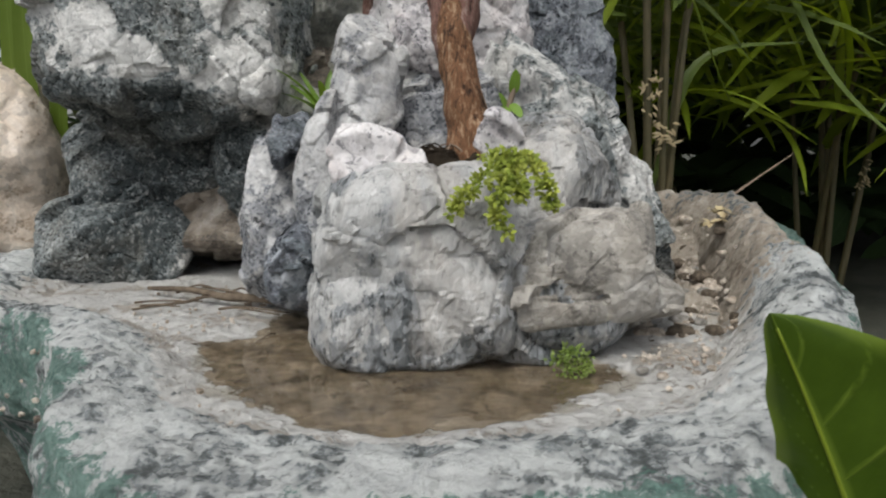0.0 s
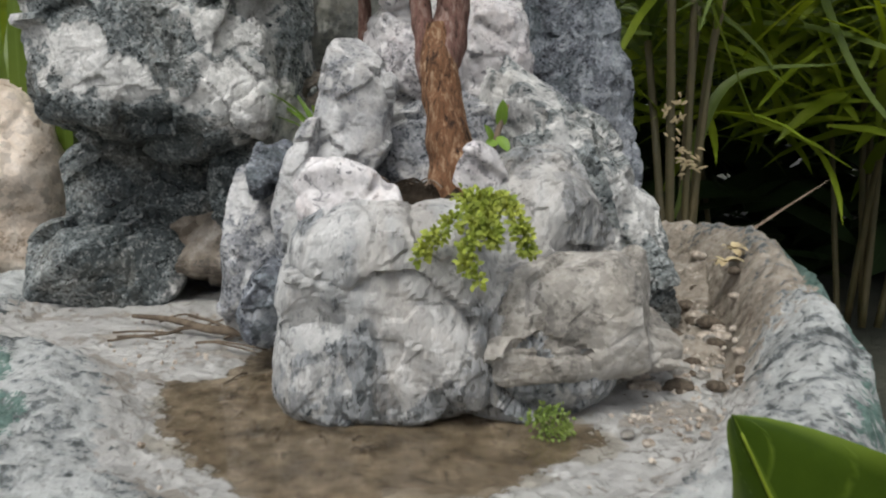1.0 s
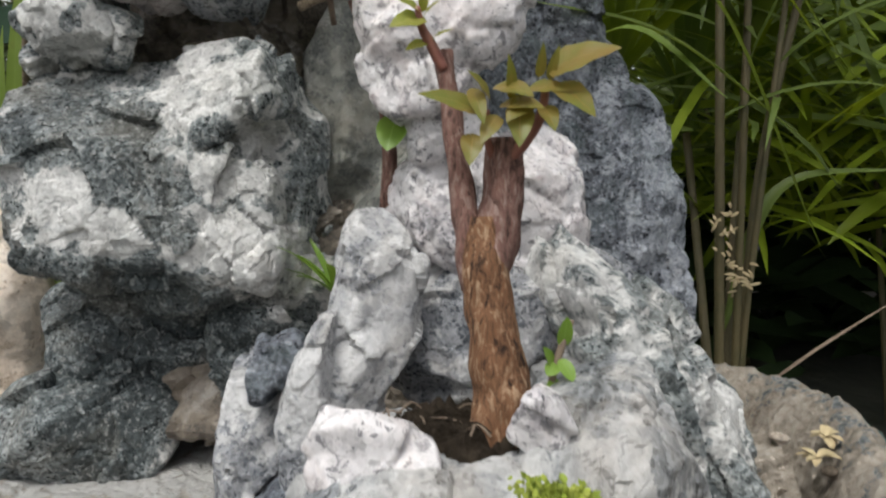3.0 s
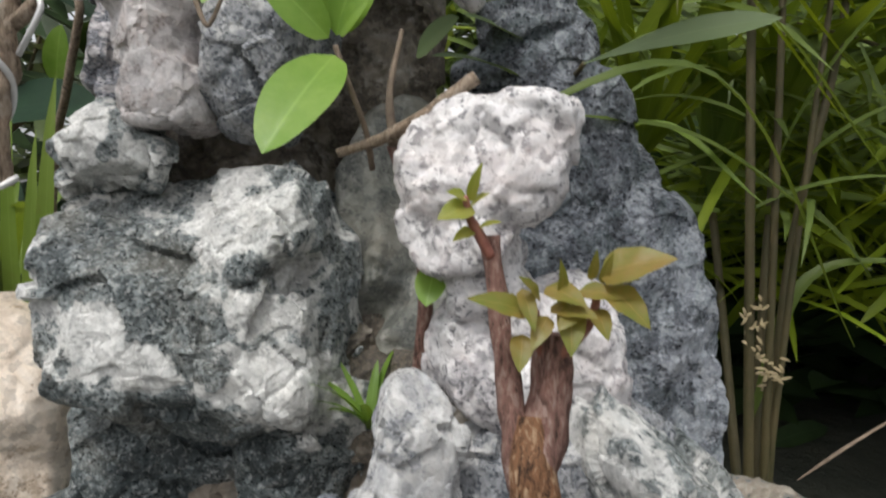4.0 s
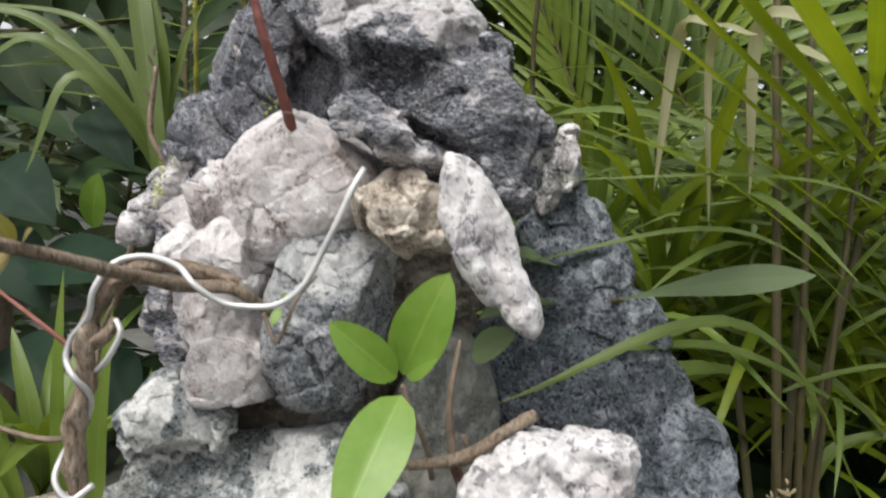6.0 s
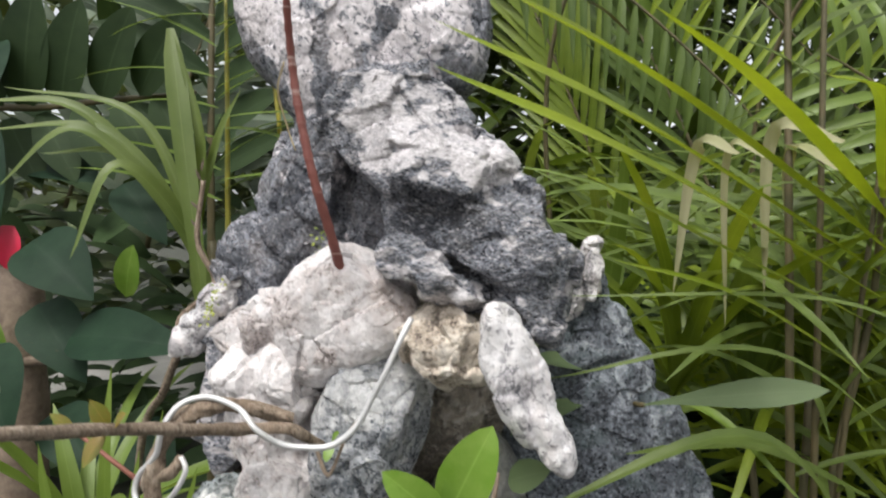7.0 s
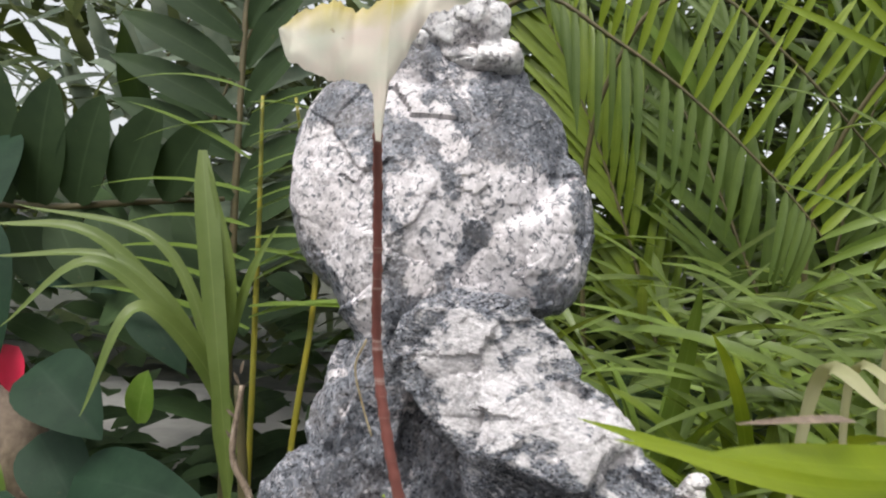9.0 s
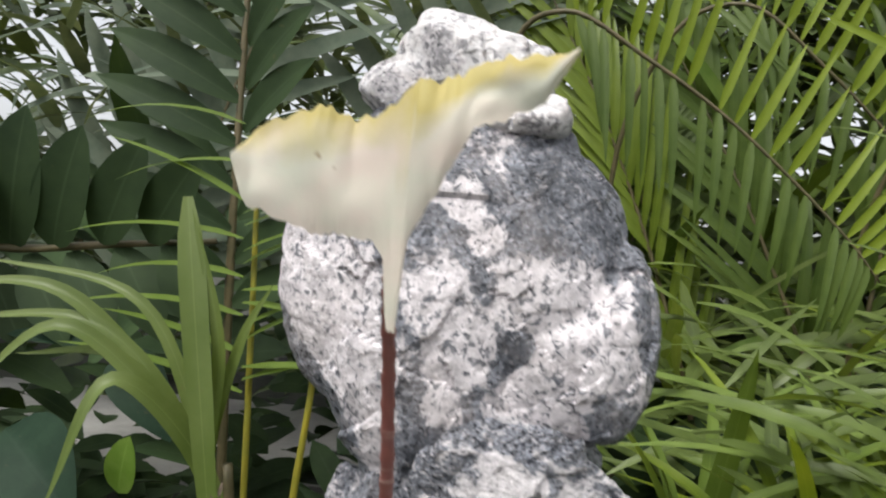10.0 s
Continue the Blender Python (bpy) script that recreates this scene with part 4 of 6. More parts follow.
rock("pink_rock", [(-0.218, 0.52, 0.502, 0.034, 0.031, 0.047, 10, 4.0, 0, 0, 5), (-0.208, 0.512, 0.462, 0.028, 0.028, 0.028, 0, 3.2), (-0.234, 0.515, 0.527, 0.024, 0.026, 0.026), (-0.208, 0.51, 0.525, 0.022, 0.024, 0.028)], M_PINK, "pinkish quartz block with brown stains", seed=15, amp=0.6)
rock("grey_block", [(-0.15, 0.525, 0.5, 0.036, 0.034, 0.056, 10, 4.0, 0, 0, 5), (-0.152, 0.525, 0.468, 0.037, 0.032, 0.032), (-0.132, 0.53, 0.54, 0.025, 0.027, 0.028)], M_CLEAR, "grey crystalline block dark at its foot", seed=16, amp=0.7, patches=[(-0.15, 0.49, 0.46, 0.035, -0.6), (-0.14, 0.49, 0.5, 0.03, -0.3), (-0.175, 0.495, 0.49, 0.014, 0.4), (-0.15, 0.495, 0.54, 0.025, 0.3)])
rock("side_rock", [(-0.272, 0.565, 0.51, 0.018, 0.026, 0.05, 5), (-0.262, 0.565, 0.47, 0.02, 0.02, 0.03)], M_DARK, "dark rough rock behind the pinkish block", seed=17, amp=0.8, patches=[(-0.28, 0.54, 0.51, 0.05, 0.4)])
rock("upper_quartz", [(-0.172, 0.53, 0.575, 0.05, 0.036, 0.042, -25, 4.0, 0, 0, 6), (-0.205, 0.535, 0.562, 0.032, 0.034, 0.03, -15, 3.6), (-0.252, 0.55, 0.552, 0.024, 0.026, 0.02), (-0.145, 0.54, 0.555, 0.026, 0.03, 0.03)], M_PINK, "white and pinkish quartz rock under the stem", seed=18, amp=0.55, coarse=0.9, patches=[(-0.23, 0.5, 0.55, 0.03, -0.2), (-0.18, 0.5, 0.56, 0.008, -0.9)])
rock("tan_mortar", [(-0.108, 0.495, 0.562, 0.026, 0.026, 0.03), (-0.088, 0.5, 0.56, 0.02, 0.024, 0.022)], M_TAN, "lumpy tan mortar between the upper rocks", "mortar", 19, 0.9)
rock("hanging_quartz", [(-0.056, 0.462, 0.55, 0.017, 0.015, 0.041, -28, 3.0), (-0.038, 0.46, 0.517, 0.0125, 0.013, 0.023, -20), (-0.067, 0.465, 0.573, 0.013, 0.014, 0.017)], M_QUARTZ, "long white quartz piece hanging outward", "stone", 20, 0.55, 0.0018, patches=[(-0.062, 0.443, 0.562, 0.012, -0.3), (-0.05, 0.445, 0.535, 0.009, -0.25), (-0.04, 0.445, 0.515, 0.03, 0.3)], soft=True)
rock("dark_crest_rock", [(-0.142, 0.56, 0.705, 0.055, 0.05, 0.043, 35, 3.8), (-0.1, 0.537, 0.668, 0.05, 0.05, 0.036, 40, 3.8), (-0.068, 0.532, 0.63, 0.042, 0.048, 0.038, 35, 3.4), (-0.043, 0.53, 0.597, 0.027, 0.042, 0.036, 28, 3.2), (-0.1, 0.56, 0.64, 0.05, 0.04, 0.05)],
    M_DARK, "dark layered schist rock with a white top, under the tower", seed=21, amp=1.0, coarse=1.2, patches=[(-0.15, 0.49, 0.72, 0.035, 0.8), (-0.11, 0.485, 0.71, 0.04, 0.5), (-0.08, 0.485, 0.69, 0.024, 1.1), (-0.12, 0.48, 0.655, 0.04, -0.4), (-0.16, 0.5, 0.7, 0.02, 0.9), (-0.135, 0.49, 0.7, 0.026, 0.7), (-0.16, 0.5, 0.725, 0.026, 0.7), (-0.105, 0.487, 0.705, 0.018, 0.6), (-0.075, 0.485, 0.692, 0.024, 1.0), (-0.14, 0.49, 0.65, 0.024, -0.9), (-0.1, 0.49, 0.64, 0.03, -0.4)])
rock("granite_stone", [(-0.132, 0.495, 0.613, 0.017, 0.02, 0.015), (-0.108, 0.495, 0.603, 0.024, 0.022, 0.013, 28), (-0.09, 0.5, 0.592, 0.014, 0.018, 0.011, 25)], M_DARK, "rounded grey granite lump above the wire", "stone", 22, 0.6, 0.0018, patches=[(-0.12, 0.47, 0.61, 0.04, 0.35)])
rock("wing_rock", [(-0.222, 0.58, 0.665, 0.03, 0.035, 0.06, 8, 3.0), (-0.252, 0.58, 0.6, 0.032, 0.03, 0.05, 24, 3.0), (-0.285, 0.58, 0.552, 0.022, 0.026, 0.03, 20), (-0.205, 0.59, 0.61, 0.04, 0.03, 0.05), (-0.165, 0.605, 0.645, 0.05, 0.03, 0.075)], M_TOWER, "bluish grey rock beside the red stem", seed=23, amp=0.9, patches=[(-0.285, 0.55, 0.56, 0.02, 0.4), (-0.235, 0.545, 0.62, 0.05, -0.3)])
rock("cream_lump", [(-0.299, 0.562, 0.542, 0.013, 0.012, 0.012), (-0.287, 0.562, 0.56, 0.012, 0.012, 0.011), (-0.275, 0.562, 0.577, 0.013, 0.012, 0.013), (-0.264, 0.562, 0.595, 0.009, 0.011, 0.01), (-0.293, 0.562, 0.549, 0.009, 0.01, 0.009)], M_QUARTZ, "cream quartz crumbs on the rock's edge", "stone", 24, 0.7, 0.0016)
rock("tower_rock", [(-0.193, 0.605, 0.812, 0.092, 0.056, 0.085, 0, 2.4, 0, 0, 2), (-0.135, 0.6, 0.787, 0.05, 0.046, 0.06, 0, 2.5, 0, 0, 3), (-0.19, 0.61, 0.878, 0.06, 0.045, 0.042, 0, 2.6, 0, 0, 3), (-0.182, 0.605, 0.755, 0.066, 0.048, 0.05, 0, 2.6, 0, 0, 3), (-0.168, 0.6, 0.715, 0.064, 0.045, 0.05, 0, 2.6, 0, 0, 4), (-0.2, 0.592, 0.79, 0.055, 0.048, 0.085, 0, 2.4, 0, 0, 2)],
    M_TOWER, "tall speckled rock with white quartz patches, narrow waist", seed=25, amp=0.5, voxel=0.0018, patches=[(-0.266, 0.575, 0.832, 0.024, 1.0), (-0.25, 0.56, 0.812, 0.024, 1.0), (-0.238, 0.555, 0.785, 0.022, 1.0), (-0.228, 0.55, 0.76, 0.016, 1.0), (-0.222, 0.552, 0.735, 0.013, 0.9), (-0.215, 0.552, 0.712, 0.013, 0.8), (-0.195, 0.55, 0.818, 0.017, 1.0), (-0.184, 0.55, 0.792, 0.017, 1.0), (-0.19, 0.55, 0.765, 0.011, 0.9), (-0.155, 0.55, 0.826, 0.02, 1.0), (-0.128, 0.555, 0.82, 0.024, 1.0), (-0.115, 0.56, 0.8, 0.018, 1.0), (-0.138, 0.553, 0.785, 0.02, 1.0), (-0.152, 0.552, 0.765, 0.021, 1.0), (-0.14, 0.555, 0.75, 0.02, 1.0), (-0.158, 0.55, 0.797, 0.01, -1.1), (-0.188, 0.555, 0.866, 0.011, 0.9), (-0.176, 0.553, 0.85, 0.011, 0.9), (-0.203, 0.555, 0.87, 0.008, 0.8), (-0.14, 0.565, 0.86, 0.035, -0.4), (-0.25, 0.565, 0.75, 0.022, -0.4), (-0.19, 0.56, 0.69, 0.016, 0.8), (-0.165, 0.56, 0.69, 0.02, 1.0), (-0.165, 0.56, 0.72, 0.012, 0.5), (-0.21, 0.565, 0.885, 0.014, 0.6)])
rock("cap_stone", [(-0.188, 0.594, 0.913, 0.042, 0.03, 0.024, 10, 3.6), (-0.195, 0.598, 0.932, 0.026, 0.024, 0.016, 8, 3.2), (-0.222, 0.598, 0.905, 0.026, 0.026, 0.018, -22, 3.0), (-0.165, 0.594, 0.897, 0.027, 0.03, 0.013, 0, 4.0, 0, 0, 3), (-0.165, 0.594, 0.917, 0.018, 0.024, 0.018, 20, 3.0)], M_QUARTZ, "white quartz capstone with a dark slot, on the tower's top", "stone", 26, 0.45, 0.0014, patches=[(-0.175, 0.565, 0.915, 0.02, -0.45), (-0.16, 0.565, 0.93, 0.016, -0.3)])
rock("wedged_pebble", [(-0.2, 0.55, 0.895, 0.0075, 0.008, 0.0065)], M_QUARTZ, "small grey-white pebble wedged under the capstone", "pebble", 30, 0.2, 0.0012, soft=True)
rock("white_finger", [(0.002, 0.628, 0.606, 0.013, 0.013, 0.026, 8), (-0.01, 0.632, 0.593, 0.013, 0.013, 0.028)], M_QUARTZ, "small upright white-tipped stone on the slab", "stone", 27, 0.5, 0.0016, patches=[(-0.01, 0.625, 0.61, 0.014, -0.8), (0.0, 0.62, 0.57, 0.02, -0.7)])
rock("core_rock", [(-0.205, 0.6, 0.425, 0.075, 0.045, 0.06), (-0.15, 0.62, 0.5, 0.1, 0.04, 0.1), (-0.12, 0.62, 0.6, 0.07, 0.03, 0.06), (-0.13, 0.63, 0.35, 0.12, 0.04, 0.12), (-0.06, 0.6, 0.25, 0.12, 0.06, 0.1), (-0.1, 0.6, 0.19, 0.16, 0.1, 0.05)], M_CORE, "earth-stained dull brown rock in the heart of the pile, shadow in its colour", seed=28, voxel=0.004)

# ---- plants on the stones ----
rnd = random.Random(7)


def pocket_soil():
    ob = thing("pocket_soil", (0.005, 0.374, 0.2455), "dark soil with dead rootlets in the boulder's pocket", "soil")
    bm = bmesh.new()
    n = 60
    grid = [[bm.verts.new((0.046 * u * math.sqrt(max(0, 1 - v * v / 2)), 0.036 * v * math.sqrt(max(0, 1 - u * u / 2)), 0)) for u in [2 * i / n - 1 for i in range(n + 1)]] for v in [2 * i / n - 1 for i in range(n + 1)]]
    for a, b in zip(grid, grid[1:]):
        for k in range(n):
            bm.faces.new((a[k], a[k + 1], b[k + 1], b[k]))
    for v in bm.verts:
        r = (v.co.x / 0.046) ** 2 + (v.co.y / 0.036) ** 2
        v.co.z = 0.003 - 0.006 * r - 0.05 * max(0.0, r - 0.55) + 0.005 * noise.noise(v.co * 90) + 0.006 * noise.noise(v.co * 260)
    part("soil", bm, M_SOIL, ob)
    r = random.Random(4)
    for k in range(44):
        x, y, a = r.uniform(-0.035, 0.03), r.uniform(-0.03, 0.0), r.uniform(0, 6.3)
        p = Vector((ob.location.x + x, ob.location.y + y, 0.2495))
        q = Vector((math.cos(a), math.sin(a) * 0.6, 0))
        stem("rootlet", ob, [p, p + q * 0.007 + UP * r.uniform(0.0, 0.004), p + q * 0.014], [0.0005, 0.0003], r.choice([M_TWIG, M_SOIL]), sides=5, rough=0, steps=3)
    return ob


pocket_soil()

# The stump with its two stems and the young leaves at the cuts.
trunk = thing("stump_shrub", (0.013, 0.365, 0.245), "pruned red-brown woody stump with two stems and fresh leaves", "shrub")
stem("trunk", trunk, [(0.016, 0.367, 0.243), (0.013, 0.368, 0.262), (0.009, 0.37, 0.285), (0.006, 0.374, 0.305), (0.006, 0.379, 0.326)], [0.0145, 0.0112, 0.0098, 0.0098, 0.0078], M_BARK, sides=28, rough=0.16, steps=12)
stem("cut_stem", trunk, [(0.006, 0.374, 0.3), (0.01, 0.378, 0.32), (0.012, 0.38, 0.338), (0.012, 0.381, 0.358)], [0.0088, 0.0084, 0.0078, 0.0072], M_BARKUP, "thick cut stem", 16, 0.35, 8)
stem("long_stem", trunk, [(0.004, 0.374, 0.3), (-0.001, 0.379, 0.322), (-0.006, 0.384, 0.345), (-0.01, 0.39, 0.37), (-0.014, 0.394, 0.394)], [0.008, 0.006, 0.0045, 0.0042, 0.004], M_BARKUP, "slim upright cut stem", 12, 0.25, 8)
stem("twig", trunk, [(-0.013, 0.39, 0.386), (-0.018, 0.388, 0.395), (-0.022, 0.386, 0.402), (-0.024, 0.385, 0.41)], [0.0024, 0.002, 0.0012], M_RED)
stem("twig", trunk, [(0.014, 0.378, 0.35), (0.02, 0.374, 0.357), (0.025, 0.371, 0.366), (0.027, 0.37, 0.378)], [0.0028, 0.0022, 0.0014], M_RED)
stem("twig", trunk, [(0.008, 0.377, 0.35), (0.005, 0.373, 0.358), (0.005, 0.37, 0.368)], [0.0018, 0.0015, 0.001], M_RED)
FACE = (0.1, -0.7, 0.7)
for base, tip, w in [((0.027, 0.37, 0.382), (0.053, 0.362, 0.389), 0.017), ((0.002, 0.37, 0.367), (-0.021, 0.362, 0.372), 0.011), ((-0.001, 0.37, 0.376), (0.004, 0.362, 0.361), 0.007), ((0.008, 0.37, 0.377), (0.022, 0.36, 0.371), 0.011), ((0.01, 0.37, 0.37), (0.026, 0.36, 0.367), 0.01), ((0.017, 0.37, 0.37), (0.017, 0.36, 0.353), 0.011), ((0.03, 0.37, 0.378), (0.044, 0.36, 0.364), 0.013),
                     ((0.026, 0.37, 0.37), (0.03, 0.362, 0.359), 0.008), ((0.024, 0.37, 0.38), (0.025, 0.364, 0.392), 0.004), ((0.028, 0.37, 0.379), (0.031, 0.364, 0.391), 0.004), ((-0.0, 0.37, 0.359), (-0.001, 0.362, 0.346), 0.009), ((0.006, 0.371, 0.372), (-0.003, 0.362, 0.381), 0.007), ((0.014, 0.371, 0.372), (0.012, 0.364, 0.388), 0.005), ((0.02, 0.37, 0.376), (0.036, 0.364, 0.374), 0.009), ((0.009, 0.371, 0.366), (0.003, 0.362, 0.354), 0.008), ((0.022, 0.37, 0.372), (0.012, 0.36, 0.362), 0.009)]:
    leaf_to("leaf", trunk, base, tip, FACE, w, M_YOUNG, droop=0.5, shape="ovate", seg=10, half=3, fold=0.14, wave=0.06)
for base, tip, w in [((-0.021, 0.386, 0.406), (-0.034, 0.378, 0.4), 0.012), ((-0.022, 0.386, 0.408), (-0.017, 0.378, 0.423), 0.005), ((-0.023, 0.386, 0.409), (-0.031, 0.38, 0.411), 0.007), ((-0.018, 0.387, 0.398), (-0.009, 0.381, 0.4), 0.004), ((-0.022, 0.387, 0.406), (-0.014, 0.38, 0.411), 0.006), ((-0.02, 0.388, 0.397), (-0.028, 0.382, 0.392), 0.006)]:
    leaf_to("leaf", trunk, base, tip, FACE, w, M_OLIVE, droop=0.4, shape="ovate", seg=10, half=3, fold=0.14, wave=0.06)

# A little sprout behind the pebble.
sprout = thing("dark_sprout", (0.032, 0.372, 0.25), "dark broken twig with small light green leaves", "sprout")
stem("twig", sprout, [(0.031, 0.372, 0.25), (0.033, 0.371, 0.268), (0.039, 0.37, 0.289)], [0.0017, 0.0015, 0.0014], M_TWIG, sides=8)
for base, tip, w in [((0.033, 0.371, 0.27), (0.028, 0.366, 0.279), 0.005), ((0.036, 0.371, 0.278), (0.037, 0.366, 0.291), 0.006), ((0.035, 0.37, 0.274), (0.04, 0.365, 0.266), 0.006), ((0.033, 0.371, 0.266), (0.034, 0.366, 0.257), 0.007), ((0.034, 0.37, 0.272), (0.03, 0.365, 0.268), 0.006)]:
    leaf_to("leaf", sprout, base, tip, FACE, w, M_LEAF, droop=0.4, shape="oval", seg=7)


def cushion(bm, strands, each, size, seed):
    """Tiny leaves crowded round hanging strands."""
    r = random.Random(seed)
    for line in strands:
        pts = glide(line, 6)
        for i in range(each):
            t = r.random()
            c = pts[int(t * (len(pts) - 1))]
            out = Vector((r.gauss(0, 1), r.gauss(-0.6, 0.8), r.gauss(0.2, 1))).normalized()
            fat = 0.005 * (1 - 0.35 * t)
            blade(bm, c + out * r.uniform(0, fat), out, Vector((r.gauss(0, 1), -1, 1)), size * r.uniform(0.7, 1.3), size * 0.75, 0.6, 0.2, 3, "oval", 1)


def moss_plant(name, base, strands, each, size, label, seed, material=None):
    ob = thing(name, base, label, "moss")
    for k, line in enumerate(strands):
        bm = bmesh.new()
        cushion(bm, [[Vector(p) - ob.location for p in line]], each, size, seed + k)
        part("strand", bm, material or M_MOSS, ob)
    return ob


moss_plant("trailing_moss", (0.03, 0.305, 0.24), [[(0.028, 0.31, 0.246), (0.018, 0.3, 0.238), (0.009, 0.297, 0.231), (0.003, 0.297, 0.222)], [(0.028, 0.308, 0.244), (0.025, 0.298, 0.234), (0.022, 0.295, 0.224), (0.028, 0.296, 0.214)], [(0.032, 0.31, 0.246), (0.04, 0.301, 0.241), (0.044, 0.299, 0.234), (0.048, 0.3, 0.224)], [(0.02, 0.312, 0.247), (0.03, 0.305, 0.246), (0.04, 0.31, 0.245)], [(0.03, 0.305, 0.244), (0.031, 0.298, 0.236), (0.033, 0.298, 0.23)]], 300, 0.0027, "bright yellow-green trailing moss hanging over the boulder", 20)
moss_plant("moss_cushion", (0.058, 0.305, 0.152), [[(0.051, 0.305, 0.157), (0.057, 0.301, 0.162), (0.066, 0.306, 0.158)], [(0.053, 0.303, 0.154), (0.06, 0.3, 0.155), (0.066, 0.306, 0.154)]], 170, 0.0019, "small green moss cushion at the boulder's wet foot", 30, M_MOSSY)
moss_plant("wing_moss", (-0.2, 0.535, 0.6), [[(-0.196, 0.538, 0.64), (-0.192, 0.533, 0.62), (-0.195, 0.53, 0.602)], [(-0.27, 0.553, 0.6), (-0.276, 0.55, 0.585), (-0.282, 0.552, 0.57)]], 45, 0.0026, "thin yellow-green moss on the upper rocks", 40)

# The broad-leaved seedling in the cleft.
seedling = thing("cleft_seedling", (-0.082, 0.46, 0.43), "seedling with glossy light green oval leaves in the cleft", "seedling")
stem("stalk", seedling, [(-0.078, 0.475, 0.425), (-0.08, 0.462, 0.445), (-0.088, 0.448, 0.47), (-0.092, 0.445, 0.482)], [0.0017, 0.0015, 0.0014], M_TWIG, sides=8)
for base, tip, w, dr in [((-0.092, 0.444, 0.477), (-0.111, 0.4, 0.425), 0.033, 0.3), ((-0.095, 0.444, 0.485), (-0.127, 0.43, 0.514), 0.021, 0.4), ((-0.092, 0.446, 0.487), (-0.069, 0.437, 0.54), 0.03, 0.5), ((-0.09, 0.445, 0.487), (-0.073, 0.43, 0.499), 0.012, 0.4), ((-0.09, 0.447, 0.49), (-0.094, 0.44, 0.51), 0.008, 0.2)]:
    leaf_to("leaf", seedling, base, tip, (0.0, -0.9, 0.35), w, M_LEAF, droop=dr, shape="oval", seg=12, half=4, fold=0.16)
leaf_to("leaf", seedling, (-0.06, 0.5, 0.49), (-0.035, 0.48, 0.505), (0, -0.8, 0.5), 0.02, M_DULL, droop=0.3, shape="oval", seg=10, half=3)
leaf_to("leaf", seedling, (-0.042, 0.462, 0.377), (-0.045, 0.45, 0.357), (0, -0.8, 0.5), 0.016, M_LEAF, droop=0.3, shape="oval", seg=8, half=3)

# Cut twigs and roots in the cleft.
cleft = thing("cleft_branch", (-0.064, 0.46, 0.44), "pruned grey-brown branch with a stub in the cleft", "branch")
stem("branch", cleft, [(-0.095, 0.47, 0.433), (-0.075, 0.462, 0.438), (-0.058, 0.455, 0.445), (-0.04, 0.456, 0.458), (-0.024, 0.452, 0.469)], [0.0024, 0.0028, 0.0036, 0.003, 0.0032], M_LIMB, "", 12, 0.4)
stem("upright_twig", cleft, [(-0.066, 0.468, 0.437), (-0.07, 0.475, 0.465), (-0.066, 0.485, 0.5)], [0.0028, 0.002, 0.0012], M_TWIG)
stem("root", cleft, [(-0.068, 0.475, 0.438), (-0.056, 0.49, 0.4), (-0.05, 0.492, 0.358), (-0.052, 0.492, 0.311), (-0.052, 0.495, 0.25)], [0.003, 0.0035, 0.0042, 0.0045, 0.004], M_BARKUP, "brown root running down")
stem("root", cleft, [(-0.062, 0.475, 0.45), (-0.052, 0.48, 0.42), (-0.058, 0.48, 0.39)], [0.0015, 0.0013, 0.001], M_TWIG)

# A grass tuft low in the cleft.
def tuft(name, base, count, length, width, material, label, category, lean=(0, 0, 0), spread=0.6, droop=1.6, group="", kind="", piece="strap_leaf", stalk=None):
    """Strap leaves rising from one crown and arching over, each its own part."""
    ob = thing(name, base, label, category, group, kind)
    if stalk:
        stem("stalk", ob, [stalk, Vector(stalk).lerp(Vector(base), 0.5) + Vector((0, 0.01, 0.03)), base], [0.006, 0.005, 0.005], M_STALK, sides=8)
    for i in range(count):
        a = 2 * math.pi * (i / count) + rnd.uniform(-0.4, 0.4)
        s = spread * rnd.uniform(0.4, 1.2)
        way = Vector((math.cos(a) * s, math.sin(a) * s, 1.0)) + Vector(lean)
        bm = bmesh.new()
        blade(bm, (0, 0, 0), way, -Vector((math.cos(a), math.sin(a), 0)) + UP * 0.4, length * rnd.uniform(0.65, 1.1), width * rnd.uniform(0.7, 1.15), droop * rnd.uniform(0.6, 1.2), 0.3, 10, "strap", 1, rnd.uniform(-0.6, 0.6))
        part(piece, bm, material, ob)
    return ob


tuft("cleft_grass", (-0.086, 0.53, 0.27), 14, 0.055, 0.007, M_LEAF, "small bright grass tuft growing in the cleft", "grass", (0, -0.3, 0), 0.8, 0.8)

# The wired branch that hooks round the upper rocks.
vine = thing("wired_branch", (-0.25, 0.46, 0.53), "grey-brown branch bound with aluminium wire, bent over the rock", "branch")
stem("old_branch", vine, [(-0.19, 0.475, 0.527), (-0.225, 0.462, 0.536), (-0.25, 0.456, 0.528), (-0.2625, 0.455, 0.511), (-0.2655, 0.453, 0.494), (-0.267, 0.457, 0.472), (-0.2725, 0.455, 0.447), (-0.271, 0.458, 0.41)], [0.0036, 0.0044, 0.005, 0.0046, 0.0056, 0.005, 0.0056, 0.0054], M_LIMB, "thick cut branch", 18, 0.5, 12)
stem("long_shoot", vine, [(-0.29, 0.18, 0.585), (-0.262, 0.27, 0.565), (-0.238, 0.36, 0.547), (-0.222, 0.41, 0.535), (-0.206, 0.447, 0.527), (-0.186, 0.458, 0.525), (-0.172, 0.475, 0.512)], [0.0026, 0.0028, 0.003, 0.0036, 0.0034, 0.0028], M_LIMB, "long thin shoot", 14, 0.35, 10)
